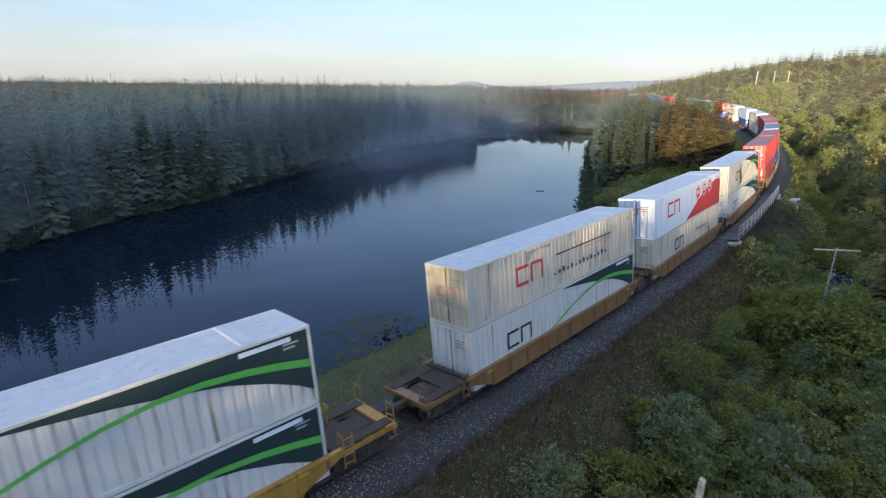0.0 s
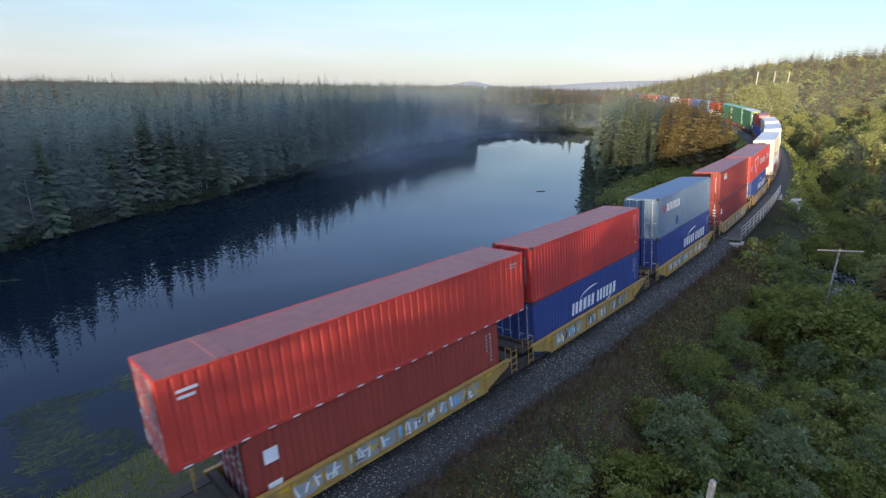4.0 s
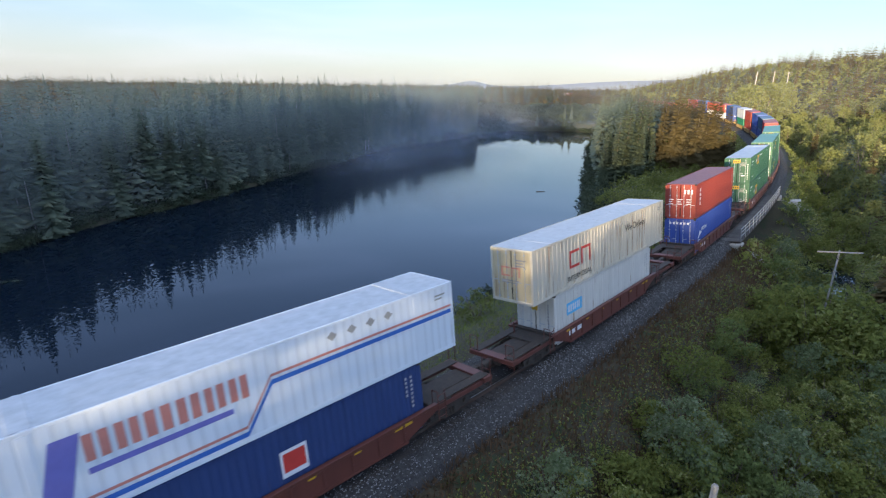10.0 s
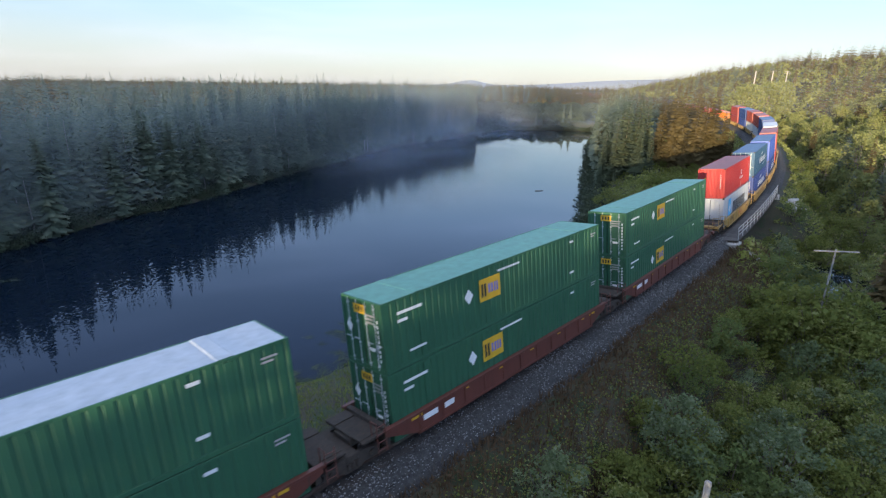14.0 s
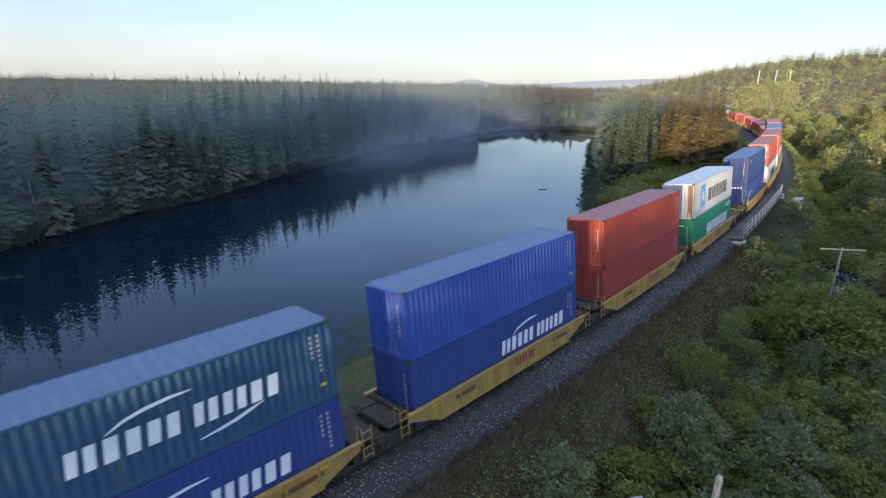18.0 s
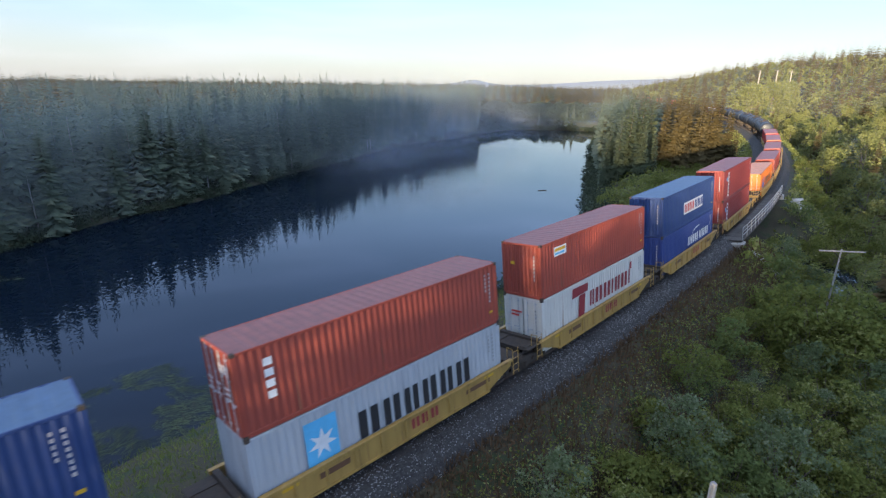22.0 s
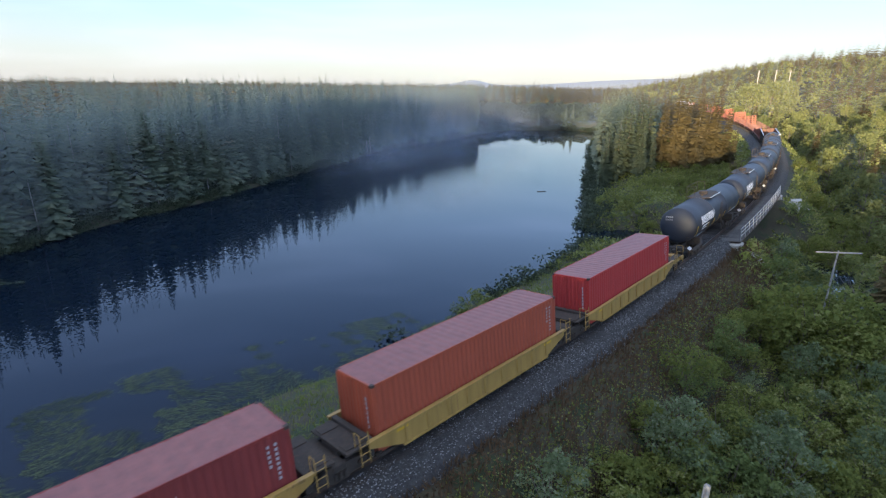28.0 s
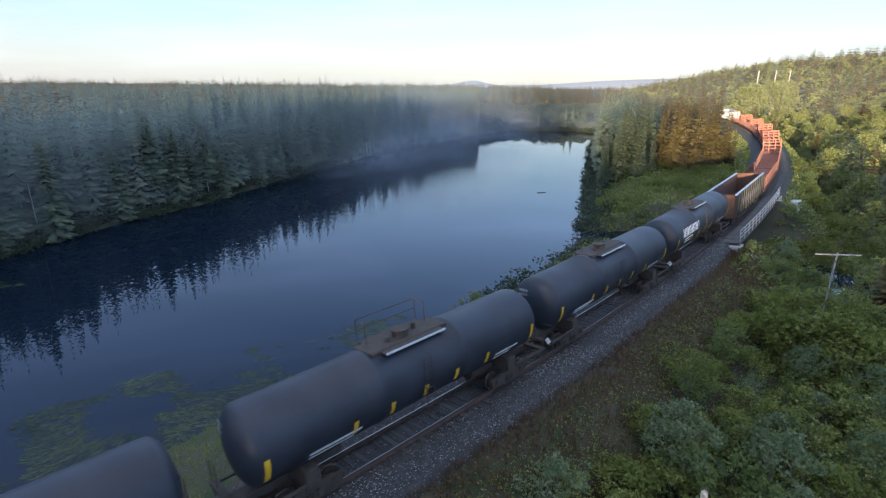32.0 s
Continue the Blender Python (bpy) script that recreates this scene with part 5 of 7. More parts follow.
WELLZ = 0.362
cars = [
    # at, wagon, paint, deco, upper, lower
    (-0.48, 53, GOLD, "plain", (53, WHITE, WHITE, "white container with dark green corner and green stripe", False, wave()), (53, WHITE, WHITE, "white container with dark green corner and green stripe", False, wave())),
    (23.2, 53, OCHRE, "plain", (53, CREAM, STEEL, "stained white container with red mark and yellowed doors", True, red_blocks(), IVORY), (53, WHITE, WHITE, "white container with green stripe and black mark", True, wave())),
    (42.7, 53, OCHRE, "plain", (53, ICE, ICE, "pale container with red swoosh and round badges", True, swoosh), (53, CREAM, WHITE, "worn white container with black mark", True, black_blocks())),
    (62.1, 53, OCHRE, "plain", (53, CREAM, WHITE, "dirty white container with green stripe and brown stains", True, wave("black", 0.2, True)), (53, WHITE, WHITE, "white container with green stripe and black mark", True, wave())),
    (84.6, 40, YELLOW, "graffiti", (53, RED, ROOFRED, "bright red long container", True, dashes), (40, BRICK, BRICK, "brick red container with corrugated sides", True, two_tags)),
    (99.6, 40, YELLOW, "graffiti", (40, RED2, ROOFRED, "scarlet container with yellow tags", False, None), (40, BLUE, ROOFBLUE, "royal blue container with white blocks", True, arc_blocks())),
    (115.0, 40, YELLOW, "graffiti", (40, SLATE, ROOFBLUE, "faded grey-blue container with white blocks", True, tilted_row), (40, BLUE, ROOFBLUE, "royal blue container with white blocks", True, arc_blocks(u=0.46, arcs=1))),
    (130.5, 40, YELLOW, "graffiti", (40, MAROON, ROOFRED, "maroon container with a small yellow tag", False, panel_tag()), (40, MAROON, ROOFRED, "maroon container with white door marks", True, two_tags)),
    (145.6, 40, YELLOW, "graffiti", (53, RED2, ROOFRED, "red long container with white triangle and blocks", True, triangle_row), (40, BLUE, ROOFBLUE, "royal blue container with white blocks", True, arc_blocks(u=0.42, arcs=1, s=1.15))),
    (167.5, 53, BROWN, "brown", (53, CREAM, WHITE, "rust-stained white container with red mark", True, red_blocks(False, False, "", True), IVORY), (53, WHITE, WHITE, "white container with slanted red blocks", True, slanted_red)),
] + [
    (190.1, 40, OXIDE, "oxide", (53, ICE, STEEL, "white container with blue and pink stripes", True, stripes), (40, NAVY, ROOFBLUE, "navy container with a red and white panel", True, navy_40)),
    (211.8, 40, OXIDE, "oxide", (53, CREAM, WHITE, "dirty white container with red mark and slogan", True, red_blocks(False, True, "We Deliver", True), IVORY), (40, WHITE, WHITE, "white container with a small blue panel", True, blue_plate)),
    (233.6, 40, OXIDE, "oxide", (40, BRICK, ROOFRED, "brick red container with white door marks", True, side_tag), (40, BRIGHT, ROOFBLUE, "bright blue container with white marks", True, flock)),
    (256.1, 53, OXIDE, "oxide", (53, GREEN, STEEL, "green container with pale weathered roof", True, yellow_plate(0.30, 0.55)), (53, GREEN, GREEN, "green container with yellow panel", True, yellow_plate(0.28))),
    (275.9, 53, OXIDE, "oxide", (53, GREEN, ROOFGREEN, "green container with yellow panel", True, yellow_plate(0.34, 0.45)), (53, GREEN, GREEN, "green container with yellow panel", True, yellow_plate(0.34, 0.45))),
    (295.6, 53, OXIDE, "oxide", (53, GREEN, ROOFGREEN, "green container with yellow panel", True, yellow_plate(0.32, 0.5)), (53, GREEN, GREEN, "green container with yellow panel", True, yellow_plate(0.32, 0.4))),
    (316.9, 40, YELLOW, "yellow", (40, RED2, ROOFRED, "red container with a small white emblem", False, small_emblem), (40, GREY, STEEL, "light grey container with blue star panel and black blocks", True, star_panel)),
    (332.4, 40, YELLOW, "yellow", (40, TEAL, ROOFBLUE, "dark blue container with white blocks", True, arc_blocks(u=0.36, s=1.1)), (40, BLUE, ROOFBLUE, "royal blue container with white blocks", False, arc_blocks(u=0.36, s=1.1, arcs=1))),
    (347.8, 40, YELLOW, "yellow", (40, BRIGHT, ROOFBLUE, "bright blue plain container", False, None), (40, BLUE, ROOFBLUE, "royal blue container with white blocks", False, arc_blocks(u=0.46, arcs=1))),
] + [
    (363.2, 40, YELLOW, "yellow", (40, BRICK, ROOFRED, "plain brick red container", False, None), (40, BRICK, ROOFRED, "plain brick red container", False, None)),
    (378.6, 40, YELLOW, "yellow", (40, GREY, STEEL, "light grey container with a rusty corner and blue star", False, rust_corner), (40, GREEN2, GREEN2, "sea green container with white blocks", False, disc_end)),
    (398.3, 40, YELLOW, "yellow", (40, NAVY, ROOFBLUE, "navy container with small gold blocks", False, gold_row), (40, BLUE, ROOFBLUE, "blue container with a white emblem", False, flock)),
    (414.1, 40, YELLOW, "yellow", (40, RUSTRED, ROOFRED, "rust red container with white side tag", True, side_tag), (40, GREY, STEEL, "light grey container with blue star panel and black blocks", False, star_panel)),
    (429.7, 40, YELLOW, "yellow", (40, RUSTRED, ROOFRED, "rust red container with a small white tag", False, panel_tag()), (40, WHITE, WHITE, "white container with large maroon blocks", True, big_maroon)),
    (445.1, 40, YELLOW, "yellow", (40, NAVY, ROOFBLUE, "navy container with a red and white panel", False, panel_blocks), (40, BLUE, ROOFBLUE, "royal blue container with white blocks", False, arc_blocks(u=0.46, arcs=1))),
    (460.7, 40, YELLOW, "yellow", (40, MAROON, ROOFRED, "maroon container with white upright tag", False, upright_tag), (40, MAROON, ROOFRED, "maroon container with white upright tag", False, upright_tag)),
    (480.6, 40, YELLOW, "plain", None, (40, ORANGE, ROOFORANGE, "orange container with blue emblem and dark blocks", True, slanted_flags)),
    (496.3, 40, YELLOW, "plain", None, (40, BRICK, ROOFRED, "brick red container with white upright panel", False, letters([0.5], "white", 0.05, 0.1, 0.85))),
    (512.1, 40, YELLOW, "plain", None, (40, MAROON, ROOFRED, "maroon container with a white emblem", False, wave_tag)),
    (527.6, 40, YELLOW, "plain", None, (40, VERMIL, ROOFRED, "plain orange-red container with pinkish roof", False, None)),
    (543.3, 40, YELLOW, "plain", None, (40, RED2, ROOFRED, "plain red container with pinkish roof", False, None)),
]
paint_words = {GOLD: "dull golden yellow well wagon", OCHRE: "rusty orange well wagon", YELLOW: "weathered yellow well wagon", BROWN: "dark brown well wagon", OXIDE: "grimy red-brown well wagon"}
for i, (at_, size, pm, deco, up, lo) in enumerate(cars):
    hwell = (12.55 if size == 40 else 16.5) / 2
    df = (at_ - cars[i - 1][0]) / 2 if i else 12.0
    dr = (cars[i + 1][0] - at_) / 2 if i < len(cars) - 1 else hwell + 3.2
    if i:   # the gap is shared by the two wells
        hp = (12.55 if cars[i - 1][1] == 40 else 16.5) / 2
        df = hwell + (at_ - cars[i - 1][0] - hwell - hp) / 2
    if i < len(cars) - 1:
        hn = (12.55 if cars[i + 1][1] == 40 else 16.5) / 2
        dr = hwell + (cars[i + 1][0] - at_ - hwell - hn) / 2
    w = ride(well_wagon(size, pm, paint_words[pm] + {"graffiti": " covered in pale graffiti", "yellow": " with red and brown lettering bars", "brown": " with yellow lettering bars", "oxide": " with white number panels", "plain": " on the track"}[deco], df, dr, i == 0, deco, i), at_)
    if lo:
        ride(container(lo[0], lo[1], lo[2], lo[3], lo[4], lo[5], door_mat=lo[6] if len(lo) > 6 else None), at_, WELLZ)
    if up:
        ride(container(up[0], up[1], up[2], up[3], up[4], up[5], door_mat=up[6] if len(up) > 6 else None), at_, WELLZ + HC + 0.006)


def tank_wagon(label, logo, L=15.4):
    t = tagged(new("tank_wagon"), label, "rail wagon", "tank wagons of the train")
    R, zc = 1.50, 2.78
    h = L / 2
    prof = [(-h, 0.02)] + [(-h + 0.55 * (1 - math.cos(q * math.pi / 16)) , R * math.sin(q * math.pi / 16)) for q in range(1, 9)]
    prof += [(-h + 2.2, R), (-2.4, R), (-2.37, R + 0.03), (-2.15, R + 0.03), (-2.12, R), (2.12, R), (2.15, R + 0.03), (2.37, R + 0.03), (2.4, R), (h - 2.2, R)]
    prof += [(h - 0.55 * (1 - math.cos(q * math.pi / 16)), R * math.sin(q * math.pi / 16)) for q in range(8, 0, -1)] + [(h, 0.02)]
    b = Geo().lathe(prof, 40)
    b.v = [(x, y, z + zc) for x, y, z in b.v]
    barrel = part("barrel", b, TANK, t, "glossy black tank barrel", smooth=True)
    m = Marks(lambda u, w: Vector((u - h, -(R + 0.016) * math.cos((w - zc) / R), zc + (R + 0.016) * math.sin((w - zc) / R))), True)
    for u in (0.55, 4.0, 5.75, 7.5, 9.3, 11.3, 14.6):
        tall = 0.3 if u in (0.55, 14.6) else 0.0
        m.bar(u, u + 0.2, zc - 0.95, zc - 0.3 + tall, "yellow")
    if logo:
        m.word(1.7, zc - 0.1, zc + 0.55, [0.56, 0.6, 0.6, 0.56, 0.6, 0.6], 0.09, "white", 0.2)
        m.lines(2.1, zc - 0.38, (1.9, 1.5), 0.12, 0.12, "white")
    else:
        m.lines(2.2, zc - 0.85, (2.2, 1.9), 0.16, 0.1, "white")
    m.lines(12.0, zc - 0.8, (1.7, 1.2), 0.14, 0.12, "white")
    m.done("marking", barrel)
    e = Marks(lambda u, w: Vector((-h + 0.05 + 0.24 * ((u * u + (w - zc) ** 2) / (R * R)) ** 1.2 - 0.075, -u, w)))
    for k in range(4):
        e.bar(-0.9 + 0.16 * k, -0.78 + 0.16 * k, zc + 0.72, zc + 0.86, "grey")
        e.bar(-0.9 + 0.16 * k, -0.80 + 0.16 * k, zc + 0.5, zc + 0.62, "grey")
    e.done("marking", barrel)
    mh = Geo()
    mh.cbox(-2.05, 2.05, -0.62, 0.62, zc + R - 0.24, zc + R + 0.035, 0.05)
    mh.tube((-0.1, 0, zc + R - 0.05), (-0.1, 0, zc + R + 0.28), 0.36, 16)
    mh.tube((-0.1, 0, zc + R + 0.28), (-0.1, 0, zc + R + 0.34), 0.42, 16)
    mh.tube((0.7, 0.1, zc + R - 0.05), (0.7, 0.1, zc + R + 0.3), 0.11, 10)
    mh.tube((-0.9, -0.1, zc + R - 0.05), (-0.9, -0.1, zc + R + 0.22), 0.12, 10)
    part("manway", mh, GRIME, t, "bolted manway and valves")
    pl = Geo()
    for sy in (-1, 1):
        pl.box(-1.6, 1.6, min(sy * 0.5, sy * 1.0), max(sy * 0.5, sy * 1.0), zc + R - 0.08, zc + R - 0.03)
    part("platform", pl, GRIME, t, "dark walkway grating")
    part("platform_edge", Geo().box(-1.6, 1.6, -1.02, -0.97, zc + R - 0.08, zc + R - 0.0), STEEL, t, "pale steel walkway edge")
    rl = Geo()
    for sy in (1,):
        y = sy * 1.0
        rl.path([(-1.6, y, zc + 1.3), (-1.6, y, zc + R + 0.95), (1.6, y, zc + R + 0.95), (1.6, y, zc + 1.3)], 0.022)
        rl.path([(-1.6, y, zc + R + 0.5), (1.6, y, zc + R + 0.5)], 0.018)
    for x in (-1.6, 1.6):
        rl.path([(x, 1.0, zc + R + 0.95), (x, 0.35, zc + R + 0.95), (x, 0.35, zc + R)], 0.02)
    ladder(rl, -0.2, -1.55, 1.0, zc + 0.9, 0.4, n=7)
    part("railing", rl, GRIME, t)
    for sx in (-1, 1):
        X = lambda a, b: (min(sx * a, sx * b), max(sx * a, sx * b))
        piece("stub_sill", *X(h - 4.0, h + 0.35), -0.3, 0.3, 0.78, 1.1, 0.02, GRIME, t)
        piece("saddle", *X(h - 2.5, h - 1.9), -1.35, 1.35, 0.85, 1.5, 0.03, GRIME, t)
        piece("end_beam", *X(h + 0.1, h + 0.4), -1.45, 1.45, 0.95, 1.1, 0.02, GRIME, t)
        for sy in (-1, 1):
            piece("side_step", *X(h - 1.9, h + 0.1), min(sy * 1.3, sy * 1.42), max(sy * 1.3, sy * 1.42), 0.98, 1.08, 0.01, GRIME, t)
            part("grab_iron", Geo().path([(sx * (h + 0.3), sy * 1.4, 0.5), (sx * (h + 0.3), sy * 1.4, 2.0), (sx * (h + 0.3), sy * 0.9, 2.0), (sx * (h + 0.3), sy * 0.9, 1.1)], 0.022), GRIME, t)
        piece("coupler", *X(h + 0.4, h + 0.85), -0.15, 0.12, 0.74, 1.0, 0.04, GRIME, t)
    dm = Geo()
    dm.add([(-h - 0.42, -1.2, 1.35), (-h - 0.42, -1.0, 1.15), (-h - 0.42, -1.2, 0.95), (-h - 0.42, -1.4, 1.15)], [(0, 1, 2, 3)])
    part("placard", dm, ink["white"], t, "white diamond placard")
    for sx in (-1, 1):
        truck(t, sx * (h - 2.2))
    return t


for at_, lg in ((562.2, True), (579.4, True), (596.4, False), (613.2, False), (630.0, True)):
    ride(tank_wagon("black tank wagon with yellow reflector stripes" + (" and white blocks" if lg else ""), lg), at_)


def gondola(label, paint_mat, inner, L=16.6, top=3.35, deco=True):
    g0 = tagged(new("gondola_wagon"), label, "rail wagon")
    h = L / 2
    for sy in (-1, 1):
        g = Geo()
        a, b = min(sy * 1.44, sy * 1.40), max(sy * 1.44, sy * 1.40)
        g.box(-h, h, a, b, 1.05, top)
        part("side_wall", g, [paint_mat], g0)
        g = Geo()
        for i in range(13):
            x = -h + 0.15 + i * (L - 0.3) / 12
            g.cbox(x - 0.06, x + 0.06, min(sy * 1.445, sy * 1.56), max(sy * 1.445, sy * 1.56), 1.0, top - 0.04, 0.01)
        part("rib", g, paint_mat, g0)
        part("top_chord", Geo().cbox(-h - 0.05, h + 0.05, min(sy * 1.36, sy * 1.56), max(sy * 1.36, sy * 1.56), top, top + 0.14, 0.02), STEEL, g0, "worn bare steel top edge")
        part("lining", Geo().box(-h + 0.05, h - 0.05, min(sy * 1.365, sy * 1.39), max(sy * 1.365, sy * 1.39), 1.1, top), inner, g0, "rusty inside wall")
    for sx in (-1, 1):
        part("end_wall", Geo().cbox(min(sx * h, sx * (h - 0.08)), max(sx * h, sx * (h - 0.08)), -1.36, 1.36, 1.05, top + 0.1, 0.01), inner, g0)
        truck(g0, sx * (h - 2.2))
        c = Geo().cbox(min(sx * h, sx * (h + 0.8)), max(sx * h, sx * (h + 0.8)), -0.15, 0.15, 0.72, 1.0, 0.03)
        part("coupler", c, GRIME, g0)
    part("floor", Geo().box(-h + 0.05, h - 0.05, -1.36, 1.36, 0.95, 1.08), inner, g0)
    if deco:
        m = Marks(lambda u, w: Vector((u - h, -1.573, w)))
        for k in range(8):
            m.bar(3 + k * 1.35, 3.45 + k * 1.35, 1.9, 2.6, "grey")
        m.done("marking", g0)
    return g0


ride(gondola("dark open gondola wagon, empty and rusty inside", GONDOLA, RUSTY), 648.6)


def stake_wagon(label, tall):
    w = tagged(new("stake_wagon"), label, "rail wagon", "stake wagons of the train")
    h = 9.2
    part("deck", Geo().cbox(-h, h, -1.42, 1.42, 0.98, 1.16, 0.02), RUSTY, w, "bare rusty deck")
    part("centre_sill", Geo().cbox(-h, h, -0.35, 0.35, 0.62, 0.98, 0.02), STAKE, w)
    for sy in (-1, 1):
        part("side_sill", Geo().cbox(-h, h, min(sy * 1.36, sy * 1.52), max(sy * 1.36, sy * 1.52), 0.75, 1.18, 0.02), STAKE, w)
    for i in range(10):
        x = -h + 0.8 + i * (2 * h - 1.6) / 9
        for sy in (-1, 1):
            part("stake", Geo().cbox(x - 0.08, x + 0.08, min(sy * 1.36, sy * 1.52), max(sy * 1.36, sy * 1.52), 1.185, 2.6, 0.02), STAKE, w)
        part("bunk", Geo().cbox(x - 0.15, x + 0.15, -1.3, 1.3, 1.16, 1.36, 0.02), STAKE, w)
    for sx in (-1, 1):
        if tall:
            x = sx * (h - 0.15)
            for y in (-1.42, -0.5, 0.5, 1.42):
                piece("bulkhead_post", x - 0.1, x + 0.1, y - 0.09, y + 0.09, 1.16, 3.9, 0.02, BULK, w)
            for z in (1.5, 2.1, 2.7, 3.3, 3.8):
                piece("bulkhead_bar", x - 0.06, x + 0.06, -1.45, 1.45, z, z + 0.16, 0.02, BULK, w)
        truck(w, sx * (h - 2.0))
        part("coupler", Geo().cbox(min(sx * h, sx * (h + 0.75)), max(sx * h, sx * (h + 0.75)), -0.15, 0.15, 0.72, 1.0, 0.03), GRIME, w)
    return w


for k in range(7):
    ride(stake_wagon("orange-red stake wagon with empty stakes" + (" and tall end bulkheads" if k >= 2 else ""), k >= 2), 667.6 + 20.0 * k)
ride(gondola("pale grey covered gondola wagon", GREY, STEEL, 18.0, 3.6, False), 807.4)


def motions():
    for ob, at_, z in TRAIN:
        walk(ob, [(t, on_track(at_ - 18.508 * t + 0.007857 * t * t) @ Matrix.Translation((0, 0, z))) for t in range(33)])

# ---- plants ----
def rot2(a):
    return np.array([[math.cos(a), -math.sin(a)], [math.sin(a), math.cos(a)]])


def blades(base, tip, side):
    """Flat pointed leaves, twigs or grass blades, one face each. Arrays of n x 3."""
    v = np.stack([base * 0.8 + tip * 0.2 - side, base * 0.8 + tip * 0.2 + side, tip], 1)
    n = len(base)
    return v.reshape(-1, 3), np.arange(n * 3).reshape(n, 3)


def spruce_arrays(h, r, tiers, per, sprays, seed, bare=0.12, dens=1.0, droop=0.42, power=0.95, wide=0.30):
    """Needle boughs of a spruce: folded drooping boughs in uneven tiers, each with a few short sprays, tapering to a leader."""
    g = np.random.default_rng(seed)
    V, F = [], []

    def bough(b, t, sd, fold):
        o, m = len(V), b * 0.42 + t * 0.58
        V.extend([b, m - sd - fold * g.uniform(0.6, 1.5), t, m + sd - fold * g.uniform(0.6, 1.5)])
        F.extend([(o, o + 1, o + 2), (o, o + 2, o + 3)])

    for i in range(tiers):
        q = min(0.985, max(0.0, (i + g.uniform(-0.25, 0.25)) / (tiers - 1)))
        z = h * (bare + (0.97 - bare) * q)
        qq = (z / h - bare) / (1 - bare)
        L0 = r * (1.02 - qq) ** power * min(1.0, 0.7 + 2.2 * qq) * g.uniform(0.82, 1.12)
        n = max(4, int(round(per * (0.5 + 0.5 * (1 - qq)))))
        ph = g.uniform(0, 6.28)
        for k in range(n):
            if g.random() > dens:
                continue
            a = ph + 6.283 * k / n + g.uniform(-0.28, 0.28)
            L = L0 * g.uniform(0.62, 1.16)
            d = np.array([math.cos(a), math.sin(a), 0.0])
            sd = np.array([-d[1], d[0], 0.0])
            zb = z + g.uniform(-0.5, 0.5) * h / tiers
            up = 0.35 * qq - droop * (1 - 0.6 * qq) + g.uniform(-0.14, 0.14)
            b = np.array([0, 0, zb])
            t = b + d * L + np.array([0, 0, up * L])
            bough(b, t, sd * L * wide * g.uniform(0.75, 1.2), np.array([0, 0, L * g.uniform(0.10, 0.22)]))
            for j in range(sprays):
                f = 0.45 + 0.5 * (j + 0.5) / sprays
                p = b * (1 - f) + t * f
                tl = L * g.uniform(0.20, 0.34)
                dd = d * 0.75 + sd * (0.7 if j % 2 else -0.7)
                bough(p, p + dd * tl + np.array([0, 0, -tl * g.uniform(0.1, 0.6)]), np.cross(dd, [0, 0, 1]) * tl * 0.2, np.array([0, 0, tl * 0.2]))
    for a in (0.0, 2.1, 4.2):
        bough(np.array([0, 0, h * 0.93]), np.array([0, 0, h * 0.99]), np.array([math.cos(a), math.sin(a), 0]) * 0.022 * r, np.array([0, 0, 0.01 * h]))
    return np.array(V), np.array(F)


def clump_arrays(h, r, clumps, leaves, size, seed, low=0.3, squash=0.8, spread=0.42):
    """Leaves in uneven clumps that make up a crown."""
    g = np.random.default_rng(seed)
    P = []
    for c in range(clumps):
        a, q = g.uniform(0, 6.283), g.uniform(0, 1)
        z = low + (1 - low) * q
        prof = math.sin(math.pi * min(1, 0.18 + 0.82 * q)) ** 0.7
        rad = r * prof * math.sqrt(g.uniform(0.15, 1.0))
        ctr = np.array([rad * math.cos(a), rad * math.sin(a), h * z * g.uniform(0.9, 1.0)])
        cr = r * spread * g.uniform(0.6, 1.2)
        d = g.normal(size=(leaves, 3))
        d /= np.linalg.norm(d, axis=1)[:, None]
        P.append(ctr + d * (cr * g.uniform(0.35, 1.0, (leaves, 1)) ** 0.5) * np.array([1, 1, squash]))
    P = np.concatenate(P)
    P[:, 2] = np.maximum(P[:, 2], 0.05)
    n = len(P)
    d = g.normal(size=(n, 3))
    d[:, 2] = d[:, 2] * 0.5 - 0.15
    d /= np.linalg.norm(d, axis=1)[:, None]
    s = np.cross(d, g.normal(size=(n, 3)))
    s /= np.linalg.norm(s, axis=1)[:, None]
    L = size * g.uniform(0.6, 1.3, (n, 1))
    return blades(P - d * L * 0.5, P + d * L * 0.5, s * L * 0.36)


def many(v, f, places, turns, scales, heights=None):
    """One joined mesh of many copies."""
    n, k = len(places), len(v)
    c, s = np.cos(turns)[:, None], np.sin(turns)[:, None]
    x, y, z = v[:, 0][None], v[:, 1][None], v[:, 2][None]
    sc = scales[:, None]
    zz = z * (heights[:, None] if heights is not None else sc)
    V = np.stack([(x * c - y * s) * sc + places[:, 0:1], (x * s + y * c) * sc + places[:, 1:2], zz + places[:, 2:3]], -1)
    F = f[None] + (np.arange(n) * k)[:, None, None]
    return V.reshape(-1, 3), F.reshape(-1, f.shape[1])


